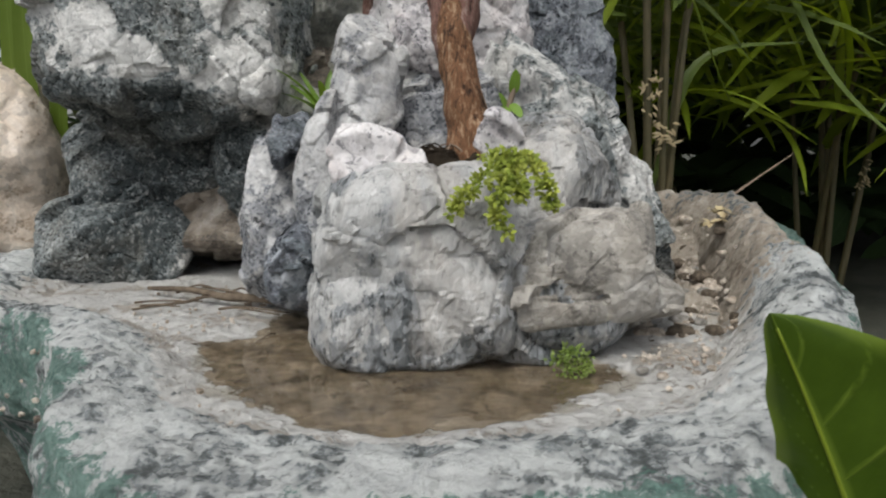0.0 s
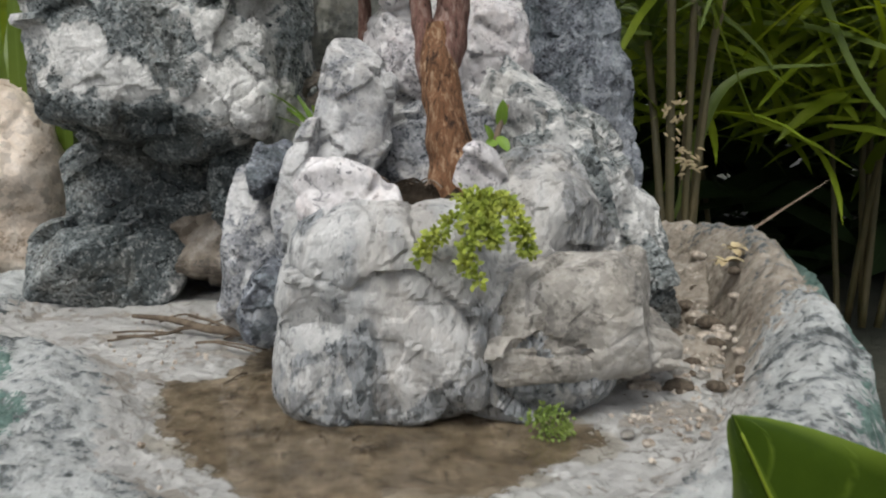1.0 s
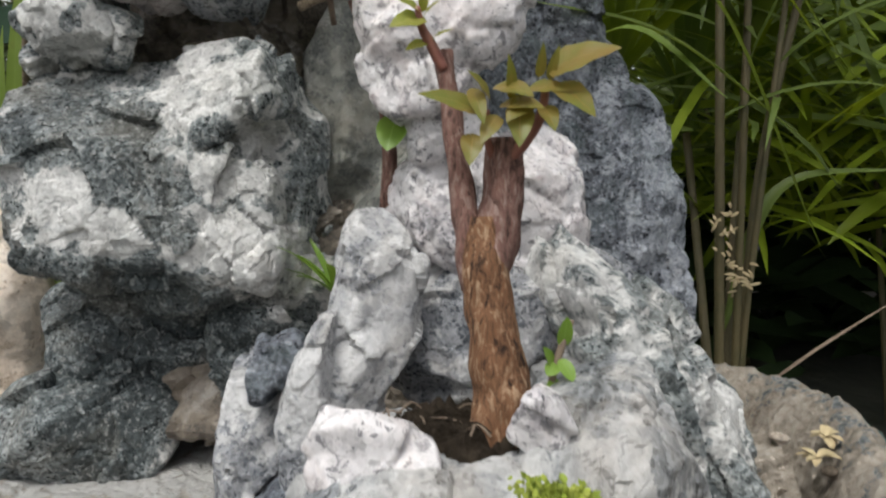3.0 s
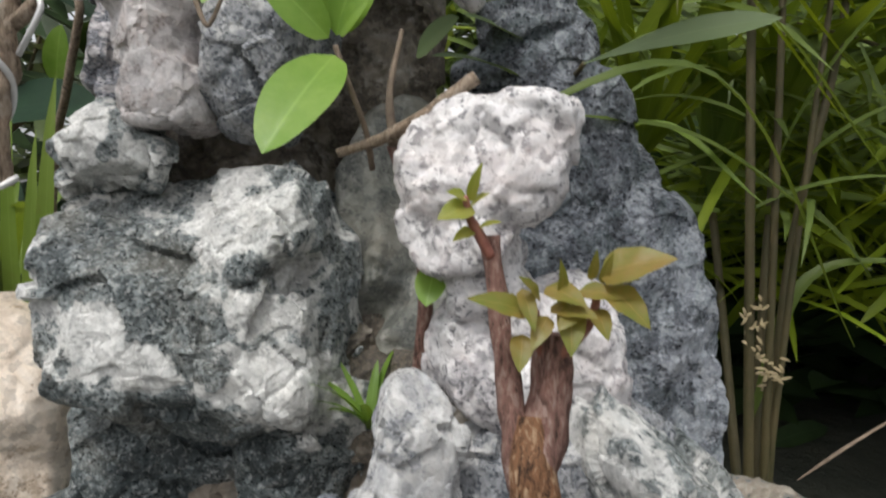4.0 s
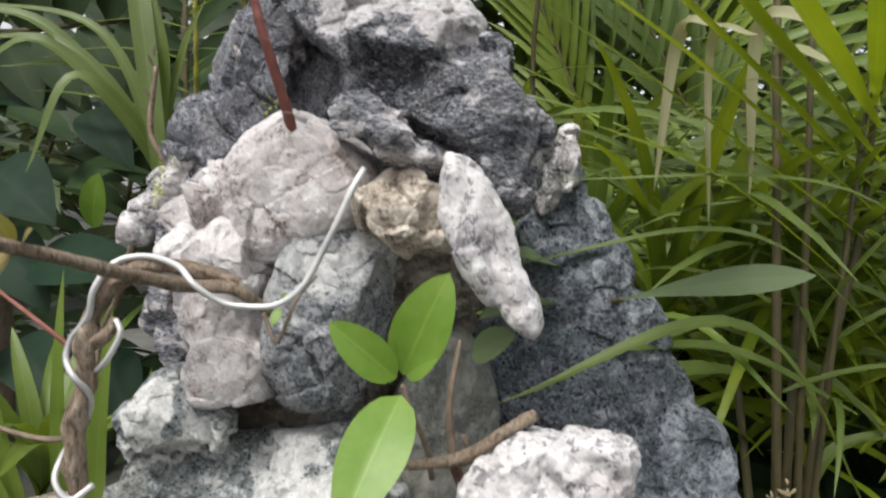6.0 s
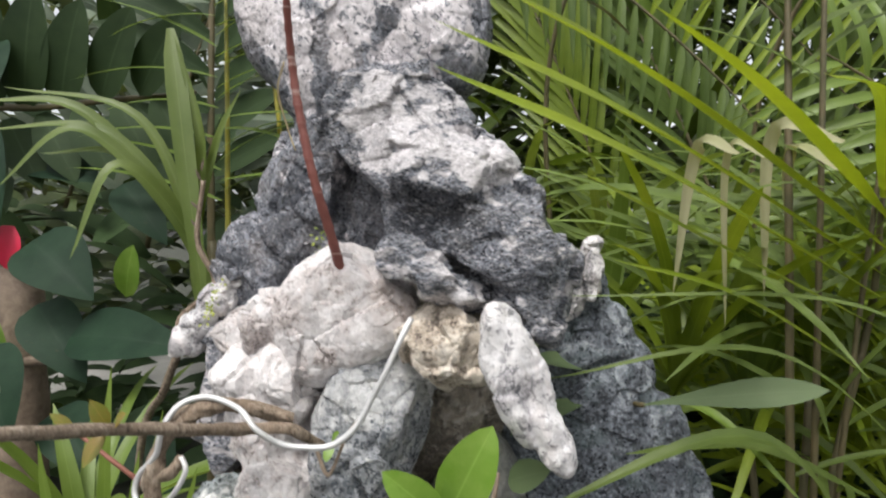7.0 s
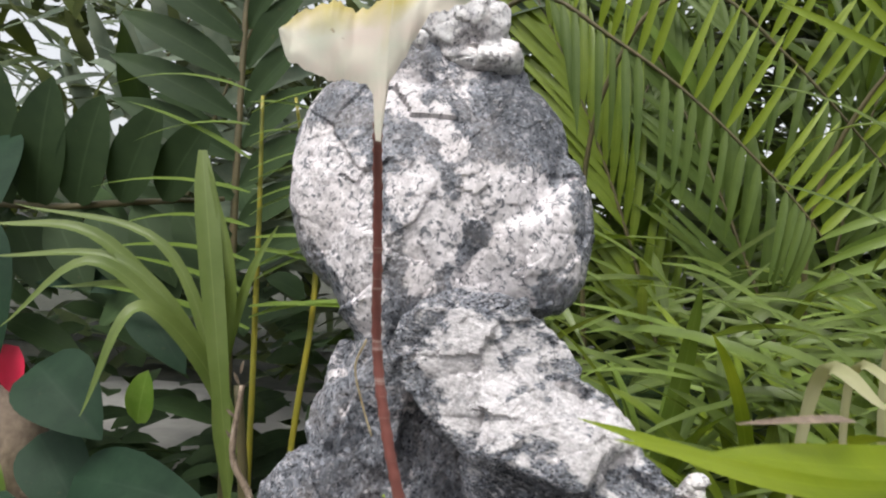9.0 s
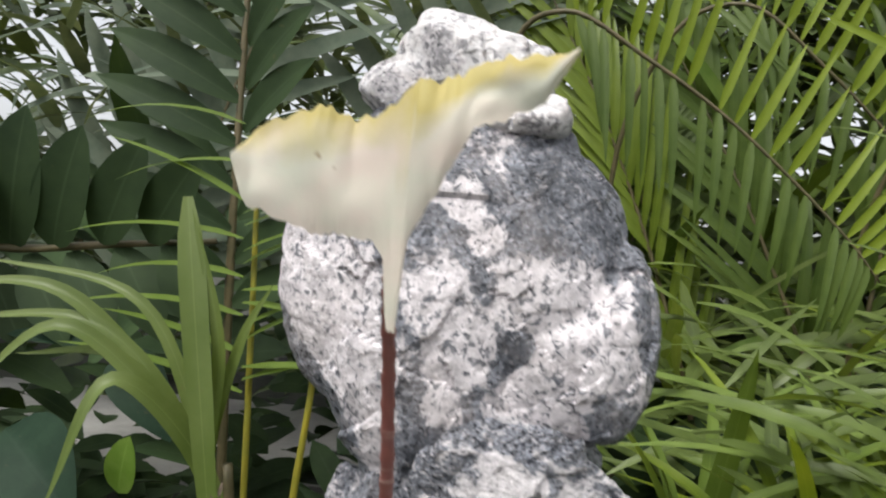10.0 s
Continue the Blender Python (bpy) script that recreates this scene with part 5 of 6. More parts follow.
stem("side_spur", vine, [(-0.266, 0.455, 0.492), (-0.255, 0.452, 0.497), (-0.248, 0.452, 0.506)], [0.0042, 0.0036, 0.0034], M_LIMB, sides=12, rough=0.4)
stem("side_shoot", vine, [(-0.269, 0.455, 0.486), (-0.285, 0.45, 0.5), (-0.31, 0.445, 0.52)], [0.0016, 0.0014, 0.001], M_RED, sides=8)
stem("side_shoot", vine, [(-0.273, 0.456, 0.44), (-0.3, 0.46, 0.438), (-0.35, 0.47, 0.445)], [0.0018, 0.0016, 0.001], M_TWIG, sides=8)
stem("rootlet", vine, [(-0.174, 0.47, 0.512), (-0.167, 0.468, 0.498), (-0.163, 0.468, 0.5), (-0.156, 0.472, 0.52), (-0.147, 0.478, 0.533)], [0.0014, 0.0012, 0.0008], M_TWIG, sides=8)
for base, tip, w in [((-0.239, 0.36, 0.548), (-0.245, 0.355, 0.561), 0.008), ((-0.237, 0.362, 0.548), (-0.229, 0.358, 0.555), 0.007), ((-0.24, 0.36, 0.546), (-0.246, 0.354, 0.531), 0.008), ((-0.31, 0.445, 0.52), (-0.322, 0.44, 0.53), 0.007)]:
    leaf_to("leaf", vine, base, tip, FACE, w, M_YOUNG, "small bronze leaf", droop=0.4, shape="lance", seg=6)
leaf_to("leaf", vine, (-0.164, 0.468, 0.517), (-0.158, 0.462, 0.524), FACE, 0.006, M_LEAF, droop=0.4, shape="oval", seg=6)
leaf_to("leaf", vine, (-0.164, 0.468, 0.515), (-0.166, 0.462, 0.506), FACE, 0.006, M_LEAF, droop=0.4, shape="oval", seg=6)
wire = thing("training_wire", (-0.16, 0.455, 0.52), "dull silver aluminium training wire looped over the branch", "wire")
stem("wire", wire, [(-0.119, 0.463, 0.592), (-0.124, 0.457, 0.58), (-0.131, 0.455, 0.562), (-0.138, 0.456, 0.548), (-0.147, 0.455, 0.53), (-0.16, 0.453, 0.519), (-0.176, 0.452, 0.517), (-0.19, 0.45, 0.519), (-0.202, 0.444, 0.528), (-0.214, 0.45, 0.537), (-0.235, 0.457, 0.541), (-0.25, 0.452, 0.537), (-0.258, 0.447, 0.523), (-0.262, 0.449, 0.508), (-0.273, 0.452, 0.495), (-0.275, 0.451, 0.484), (-0.268, 0.448, 0.475), (-0.264, 0.455, 0.465), (-0.27, 0.463, 0.45), (-0.28, 0.458, 0.43), (-0.279, 0.45, 0.418), (-0.27, 0.45, 0.409), (-0.262, 0.458, 0.415)], [0.0018, 0.0018], M_WIRE, sides=10, rough=0.03, steps=5)
stem("wire_hook", wire, [(-0.26, 0.455, 0.478), (-0.25, 0.449, 0.487), (-0.244, 0.449, 0.5), (-0.248, 0.451, 0.507)], [0.0016, 0.0016], M_WIRE, sides=10, rough=0.03)

# The tall red stem with its pale leaf.
red = thing("red_stem_plant", (-0.171, 0.482, 0.6), "tall thin red-brown ringed stem topped by cream-yellow leaves", "plant")
line = glide([(-0.168, 0.545, 0.575), (-0.171, 0.52, 0.602), (-0.175, 0.497, 0.633), (-0.183, 0.478, 0.67), (-0.191, 0.472, 0.705), (-0.196, 0.465, 0.741), (-0.195, 0.447, 0.775), (-0.194, 0.43, 0.806), (-0.192, 0.41, 0.828), (-0.19, 0.4, 0.838)], 14)
bm = bmesh.new()
rings = [0.0017 + 0.0019 * (1 - i / 126) ** 1.5 + (0.0004 if i % 4 == 0 else 0.0) for i in range(127)]
tube(bm, [p - red.location for p in line], rings, 12, 0.12)
part("stalk", bm, M_RINGED, red)
stem("petiole", red, [(-0.19, 0.4, 0.836), (-0.188, 0.396, 0.846), (-0.187, 0.39, 0.855), (-0.186, 0.384, 0.862)], [0.0019, 0.0017, 0.0014], M_YELLOW, "yellow-green leaf stalk", sides=10)


def pale_blade():
    """One broad blade folded along its midrib: a blunt half to one side, a long pointed half to the other."""
    us = [-1.0, -0.85, -0.55, -0.25, -0.1, -0.03, 0.01, 0.05, 0.09, 0.25, 0.4, 0.55, 0.75, 0.9, 1.0]
    xs = [-0.0285, -0.025, -0.012, -0.004, 0.002, 0.0045, 0.0062, 0.0082, 0.0092, 0.014, 0.018, 0.022, 0.029, 0.0365, 0.043]
    low = [0.0205, 0.012, 0.0075, 0.0075, 0.007, 0.003, -0.013, -0.013, 0.008, 0.017, 0.025, 0.033, 0.036, 0.04, 0.0515]
    top = [0.0255, 0.03, 0.0355, 0.0335, 0.0355, 0.0385, 0.04, 0.042, 0.0428, 0.0432, 0.0455, 0.048, 0.0495, 0.0505, 0.0525]
    bm = bmesh.new()
    lay, fade = across_layer(bm), bm.verts.layers.float.new("vein")
    n, k, rows = 120, 14, []
    for i in range(n + 1):
        u = 2 * i / n - 1
        x, a, b = np.interp(u, us, xs), np.interp(u, us, low), np.interp(u, us, top)
        row = []
        for j in range(k + 1):
            v = j / k
            z = a + (b - a) * v + 0.0016 * noise.noise(Vector((u * 16, v, 3.0))) * (1 - 2 * min(v, 1 - v))
            y = 0.006 * abs(u) ** 1.5 * (-1 if u < 0 else 0.6) - 0.0015 * math.sin(math.pi * v) + 0.0012 * math.sin(u * 9 + v * 4) + 0.002 * v * v + 0.0014 * noise.noise(Vector((u * 5, v * 3, 8.0)))
            vert = bm.verts.new((x, y, z))
            vert[lay] = abs(u)
            vert[fade] = max(0.0, (v - 0.35) / 0.65) * (1.0 if u > 0.1 else 0.75)
            row.append(vert)
        rows.append(row)
    for a, b in zip(rows, rows[1:]):
        for j in range(k):
            bm.faces.new((a[j], b[j], b[j + 1], a[j + 1]))
    ob = part("leaf", bm, M_CREAM, red, "cream leaf with yellow margin")
    ob.location = Vector((-0.193, 0.381, 0.834)) - red.location


pale_blade()
stem("fine_root", red, [(-0.202, 0.47, 0.74), (-0.208, 0.478, 0.725), (-0.204, 0.485, 0.705), (-0.199, 0.488, 0.69)], [0.0006, 0.0005], M_DRY, sides=6)

# ---- litter on the basin's floor ----
root = thing("dry_root", (-0.13, 0.43, 0.157), "dry brown root lying across the silted floor", "root")
stem("root", root, [(-0.2, 0.47, 0.157), (-0.165, 0.45, 0.16), (-0.137, 0.437, 0.158), (-0.105, 0.42, 0.16), (-0.072, 0.4, 0.158)], [0.0014, 0.002, 0.0026, 0.0028, 0.002], M_ROOT)
stem("rootlet", root, [(-0.15, 0.443, 0.158), (-0.16, 0.425, 0.157), (-0.185, 0.42, 0.156)], [0.0012, 0.001, 0.0007], M_ROOT, sides=6)
stem("rootlet", root, [(-0.12, 0.43, 0.159), (-0.14, 0.455, 0.158), (-0.165, 0.475, 0.157)], [0.0012, 0.001, 0.0007], M_ROOT, sides=6)

wreck = thing("sunken_litter", (-0.02, 0.28, 0.152), "dark rotten twig bits lying in the shallow puddle", "litter")
bits = random.Random(15)
for k in range(44):
    x, y, a = bits.uniform(-0.095, -0.01), bits.uniform(0.28, 0.38), bits.uniform(0, 6.3)
    if inside(x, y) < 0.004:
        continue
    p, q = Vector((x, y, 0.1512)), Vector((math.cos(a), math.sin(a), 0)) * bits.uniform(0.001, 0.006)
    stem("twig_bit", wreck, [p - q, p + Vector((0.0, 0.001, 0.0008)), p + q], [bits.uniform(0.0003, 0.0007), 0.0002], M_CLOD, sides=5, rough=0.4, steps=3)
mat_of = random.Random(5)
for k in range(16):
    x, y, a = mat_of.uniform(-0.2, -0.085), mat_of.uniform(0.41, 0.475), mat_of.uniform(-0.7, 0.7)
    p, q = Vector((x, y, 0.156)), Vector((math.cos(a), math.sin(a) * 0.5, 0))
    stem("rootlet", root, [p, p + q * 0.015 + Vector((0, 0.004, mat_of.uniform(0.0, 0.004))), p + q * mat_of.uniform(0.025, 0.05)], [0.0008, 0.0005], M_ROOT, sides=5, rough=0, steps=4)


def dry_flower(base, k):
    ob = thing("dry_flower", base, "withered yellow-brown flower head on the silt", "flower")
    r = random.Random(k)
    for _ in range(14):
        a = r.uniform(0, 6.28)
        shoot("petal", ob, Vector(base) + Vector((0, 0, 0.003)), (math.cos(a), math.sin(a), r.uniform(0.1, 1.0)), UP, r.uniform(0.008, 0.014), 0.005, M_DRY, droop=1.2, shape="oval", seg=5)


dry_flower((0.196, 0.5, 0.203), 1)
dry_flower((0.186, 0.485, 0.196), 2)
r = random.Random(11)
for k in range(46):
    x, y = r.uniform(0.1, 0.19), r.uniform(0.33, 0.52)
    if k > 34:
        x, y = r.uniform(0.085, 0.12), r.uniform(0.25, 0.33)
    heap = math.exp(-(((x - 0.2) / 0.075) ** 2 + ((y - 0.53) / 0.13) ** 2)) * 0.05
    s = r.uniform(0.002, 0.0065) if k <= 34 else r.uniform(0.001, 0.0026)
    bm = bmesh.new()
    made = bmesh.ops.create_icosphere(bm, subdivisions=2, radius=s)["verts"]
    for v in made:
        v.co = Vector((v.co.x * 1.2, v.co.y, v.co.z * 0.7)) * (1 + 0.35 * noise.noise(v.co * 250 + Vector((k, 0, 0))))
    ob = solid("pebble", bm, r.choice([M_TAN, M_GREYM, M_BOULDER, M_CLOD] if k <= 34 else [M_TAN, M_GREYM]))
    ob.location = (x, y, 0.1525 + heap + s * 0.4)
    tagged(ob, "small earthy pebble lying on the silt", "pebble", "pebbles on the silt")

for k in range(90):
    x, y = r.uniform(0.105, 0.165), r.uniform(0.34, 0.5)
    heap = math.exp(-(((x - 0.2) / 0.075) ** 2 + ((y - 0.53) / 0.13) ** 2)) * 0.05
    s = r.uniform(0.0018, 0.0065) * r.uniform(0.5, 1.0)
    bm = bmesh.new()
    for v in bmesh.ops.create_icosphere(bm, subdivisions=3, radius=s)["verts"]:
        v.co = Vector((v.co.x * 1.2, v.co.y, v.co.z * 0.75)) * (1 + 0.5 * noise.noise(v.co * 160 + Vector((k, 5, 0))) + 0.25 * noise.noise(v.co * 420 + Vector((k, 5, 0))))
    ob = solid("clod", bm, r.choice([M_CLOD, M_TAN, M_GREYM, M_CLOD]))
    ob.location = (x, y, 0.1515 + heap + s * 0.3)
    tagged(ob, "crumbly brown clod of earth beside the boulder", "clod", "clods of earth")

def crumbs():
    """Grit strewn over the silt, one mesh."""
    q = random.Random(21)
    bm = bmesh.new()
    for k in range(900):
        x, y = q.uniform(-0.2, 0.2), q.uniform(0.215, 0.5)
        if q.random() < 0.5:
            x, y = q.uniform(0.08, 0.17), q.uniform(0.3, 0.5)
        if inside(x, y) > -0.012:
            continue
        if ((x - 0.02) / 0.09) ** 2 + ((y - 0.37) / 0.07) ** 2 < 1 or ((x + 0.25) / 0.07) ** 2 + ((y - 0.54) / 0.08) ** 2 < 1:
            continue
        heap = math.exp(-(((x - 0.2) / 0.075) ** 2 + ((y - 0.53) / 0.13) ** 2)) * 0.05
        s = q.uniform(0.0005, 0.0017)
        for v in bmesh.ops.create_icosphere(bm, subdivisions=1, radius=s, matrix=Matrix.Translation((x, y, 0.1535 + heap)))["verts"]:
            v.co += Vector((q.uniform(-1, 1), q.uniform(-1, 1), q.uniform(-1, 1))) * s * 0.35
    return tagged(solid("silt_grit", bm, M_TAN, smooth=False), "fine tan grit strewn over the silted floor", "grit", kind="stuff")


crumbs()

# ---- the large leaf close by the basin ----
near = thing("near_leaf", (0.17, 0.19, 0.0), "large glossy green leaf on a short stalk beside the basin", "leaf")
stem("stalk", near, [(0.17, 0.19, 0.0), (0.155, 0.187, 0.05), (0.132, 0.182, 0.092)], [0.004, 0.0035, 0.003], M_STALK, sides=8)


def broad_blade():
    """A broad blade seen half along its face: a short half beyond the midrib, a wide half on this side, blunt tip."""
    bm = bmesh.new()
    across, ribs = across_layer(bm), bm.verts.layers.float.new("vein")
    foot, tip = Vector((0.132, 0.182, 0.092)), Vector((0.08, 0.172, 0.2105))
    wide, short = Vector((0.98, 0.06, 0.12)), Vector((-0.62, 0.55, -0.2))
    n, k, rows = 60, 16, []
    for i in range(n + 1):
        t = i / n
        c = foot.lerp(tip, t) + Vector((0.0035 * math.sin(math.pi * t), -0.004 * t * t, 0))
        fat = math.sin(math.pi * min(1.0, 0.06 + 0.94 * t) ** 0.85) ** 0.75
        row = []
        for j in range(-k, k + 1):
            u = j / k
            out = wide * 0.07 * fat * u if u > 0 else short * 0.02 * fat * -u
            p = c + out + Vector((0, -0.006 * abs(u) * (1 - abs(u)) * fat + 0.0012 * math.sin(t * 34) * u * u, 0.004 * u * u * fat))
            v = bm.verts.new(p - near.location)
            v[across] = abs(u)
            phase = (t * 7.5 - 1.5 * abs(u) ** 0.8) % 1.0
            v[ribs] = max(0.0, 1.0 - abs(phase - 0.5) * 5.0) * (1 - 0.25 * abs(u))
            row.append(v)
        rows.append(row)
    for a, b in zip(rows, rows[1:]):
        for j in range(2 * k):
            bm.faces.new((a[j], a[j + 1], b[j + 1], b[j]))
    whole = part("blade", bm, M_NEAR, near)
    bm = bmesh.new()
    tube(bm, [foot.lerp(tip, t) + Vector((0.0035 * math.sin(math.pi * t), -0.004 * t * t - 0.0004, 0)) - near.location for t in [i / 30 for i in range(30)]], [0.0012, 0.0008, 0.0003], 8)
    part("midrib", bm, M_PALMB, whole, "pale midrib")


broad_blade()

# ---- the garden behind ----
def frond(name, base, way, length, count, leaf_len, leaf_w, material, label, droop=0.5, vee=0.25, group="palm fronds", up=(0, -1, 0), spread=1.0, start=0.1, shape="strap", sag=0.4, forward=0.6, rib=(0.007, 0.004, 0.0015), sides=(-1, 1), path=None, under=None):
    """A feather leaf: an arching rib, or one along a given path, with blades on either side, rib and blades all parts;
    under colours one side as in shade.
    """
    ob = thing(name, base, label, "palm frond", group)
    way, c = Vector(way).normalized(), Vector((0, 0, 0))
    line, ways = [c.copy()], [way.copy()]
    side = way.cross(Vector(up)).normalized()
    bend = way.cross(UP).normalized()
    n = 24
    for i in range(n):
        way = (Matrix.Rotation(-droop / n, 3, bend) @ way).normalized()
        c = c + way * length / n
        line.append(c.copy())
        ways.append(way.copy())
    if path:
        line = [p - ob.location for p in glide(path, 6)]
        n = len(line) - 1
        ways = [(line[min(i + 1, n)] - line[max(i - 1, 0)]).normalized() for i in range(n + 1)]
    bm = bmesh.new()
    tube(bm, line, rib, 6)
    part("rib", bm, M_STALK, ob)
    for flip in sides:
        for i in range(count):
            t = start + (1 - start) * (i + rnd.random() * 0.35) / count
            j = min(int(t * n), n - 1)
            w = ways[j]
            s2 = w.cross(Vector(up)).normalized() if path else (side - w * side.dot(w)).normalized()
            over = s2.cross(w).normalized()
            lead = -forward if path and flip > 0 else forward + 0.5 * t
            go = (w * lead + s2 * flip * spread + over * vee * rnd.uniform(0.4, 1.0)).normalized()
            size = leaf_len * (0.5 + 0.6 * math.sin(math.pi * min(1, t * 0.85 + 0.12))) * rnd.uniform(0.85, 1.1)
            bm = bmesh.new()
            blade(bm, (0, 0, 0), go, over + UP * 0.4, size, leaf_w * rnd.uniform(0.8, 1.1), sag * rnd.uniform(0.5, 1.4), 0.35, 6, shape, 1, rnd.uniform(-0.3, 0.3))
            # One side takes the shaded green, the other the lit one.
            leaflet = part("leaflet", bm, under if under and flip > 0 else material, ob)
            leaflet.location = line[j]
    return ob


def scatter(name, count, low, high, length, width, material, label, droop=1.0, shape="strap", seed=1, rise=0.6, keep=None, clear=None):
    """A thicket of loose blades in a box of space, one mesh."""
    r = random.Random(seed)
    bm = bmesh.new()
    for _ in range(count):
        p = [r.uniform(a, b) for a, b in zip(low, high)]
        if keep and noise.noise(Vector(p) * keep) < -0.05:
            continue
        if clear and clear(*p):
            continue
        a = r.uniform(0, 2 * math.pi)
        way = Vector((math.cos(a), math.sin(a), r.uniform(-0.4, 1.6) * rise))
        up = Vector((r.uniform(-0.5, 0.5), -0.6 + r.uniform(-0.5, 0.5), 1))
        blade(bm, p, way, up, length * r.uniform(0.5, 1.2), width * r.uniform(0.6, 1.2), droop * r.uniform(0.3, 1.3), 0.25, 5, shape, 1)
    return tagged(solid(name, bm, material), label, "foliage", kind="stuff")


def garden_path():
    """A pale worn concrete path that passes behind the plants."""
    bm = bmesh.new()
    rows = []
    for i in range(41):
        x = -6 + 0.2 * i
        mid = 3.1 + 0.25 * math.sin(x * 0.5)
        ends = [(mid - 0.55 + 0.04 * noise.noise(Vector((x * 2, 0, 0))), z) for z in (-0.02, 0.045)] + [(mid + 0.55, z) for z in (0.05, -0.02)]
        rows.append([bm.verts.new((x, y, z)) for y, z in ends])
    for a, b in zip(rows, rows[1:]):
        for j in range(3):
            bm.faces.new((a[j], a[j + 1], b[j + 1], b[j]))
    return tagged(solid("path", bm, M_PATH, smooth=False), "pale worn concrete garden path behind the plants", "path", kind="structure")


garden_path()
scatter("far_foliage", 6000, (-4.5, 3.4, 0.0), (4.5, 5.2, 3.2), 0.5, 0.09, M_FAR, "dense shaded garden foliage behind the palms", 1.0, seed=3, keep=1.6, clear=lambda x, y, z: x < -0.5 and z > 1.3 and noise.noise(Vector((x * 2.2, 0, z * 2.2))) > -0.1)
scatter("sedge_thicket", 480, (0.1, 0.9, 0.36), (1.1, 1.4, 0.72), 0.28, 0.017, M_SEDGE, "tangle of narrow sedge leaves behind the rocks", 0.9, seed=4)
# The lit green makes this low zone look sunlit.
scatter("low_sedge", 460, (0.22, 0.92, 0.3), (1.0, 1.3, 0.52), 0.26, 0.017, M_PALMB, "narrow yellow-green sedge leaves low behind the rocks, sunlight in their colour", 0.8, seed=14, rise=0.9)
scatter("strap_thicket", 700, (-0.2, 1.3, 0.35), (1.7, 2.2, 0.8), 0.34, 0.024, M_STRAP, "strap leaves of palms in the middle distance", 1.0, seed=6)
# Backing leaves in shade green close the bright gaps behind the fronds.
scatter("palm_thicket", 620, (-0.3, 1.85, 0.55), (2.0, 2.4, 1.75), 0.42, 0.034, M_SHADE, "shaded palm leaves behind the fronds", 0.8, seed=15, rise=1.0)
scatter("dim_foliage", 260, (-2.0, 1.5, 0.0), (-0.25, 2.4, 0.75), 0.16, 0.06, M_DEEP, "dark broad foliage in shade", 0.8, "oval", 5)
scatter("grey_foliage", 420, (-1.7, 1.6, 0.7), (-0.2, 2.6, 1.5), 0.32, 0.035, M_GREYF, "greyish feathery leaves in the distance", 0.9, "strap", 8)

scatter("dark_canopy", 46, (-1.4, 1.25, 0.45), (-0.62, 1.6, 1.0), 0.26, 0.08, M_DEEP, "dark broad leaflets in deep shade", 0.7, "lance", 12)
# Dark leaf mass added to fill the shaded gaps between the stalks.
scatter("dark_undergrowth", 2600, (-2.2, 1.5, 0.0), (2.4, 2.3, 0.55), 0.26, 0.07, M_DEEP, "dark undergrowth added at the ground, deep shade in its green", 0.8, "oval", 9, clear=lambda x, y, z: x < -0.3 and (z > 0.22 or noise.noise(Vector((x * 4, y * 4, 0))) > 0))
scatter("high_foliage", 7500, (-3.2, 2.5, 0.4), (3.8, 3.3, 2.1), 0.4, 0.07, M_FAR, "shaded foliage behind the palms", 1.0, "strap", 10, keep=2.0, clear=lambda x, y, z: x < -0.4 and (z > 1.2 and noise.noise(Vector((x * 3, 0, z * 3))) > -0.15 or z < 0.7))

# Palm fronds, from their stems at the far side; lit and shaded greens are separate materials.
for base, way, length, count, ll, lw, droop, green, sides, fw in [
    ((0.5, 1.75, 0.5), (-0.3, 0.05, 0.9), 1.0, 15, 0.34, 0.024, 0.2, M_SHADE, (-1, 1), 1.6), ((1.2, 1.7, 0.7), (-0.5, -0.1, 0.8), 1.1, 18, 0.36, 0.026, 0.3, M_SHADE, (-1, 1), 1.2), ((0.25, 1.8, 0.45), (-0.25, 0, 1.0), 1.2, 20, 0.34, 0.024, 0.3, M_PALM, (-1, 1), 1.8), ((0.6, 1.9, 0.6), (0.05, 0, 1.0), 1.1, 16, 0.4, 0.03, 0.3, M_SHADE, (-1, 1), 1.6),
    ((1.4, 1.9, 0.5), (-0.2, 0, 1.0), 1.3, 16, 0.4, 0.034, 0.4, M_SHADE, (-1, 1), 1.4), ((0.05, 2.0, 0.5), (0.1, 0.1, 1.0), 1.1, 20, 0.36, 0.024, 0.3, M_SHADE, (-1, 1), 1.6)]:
    frond("palm_frond", base, way, length, count, ll, lw, green, "arching yellow-green palm frond with narrow leaflets, light and shade in its greens", droop, 0.5, sag=0.6, sides=sides, forward=fw, spread=0.8)
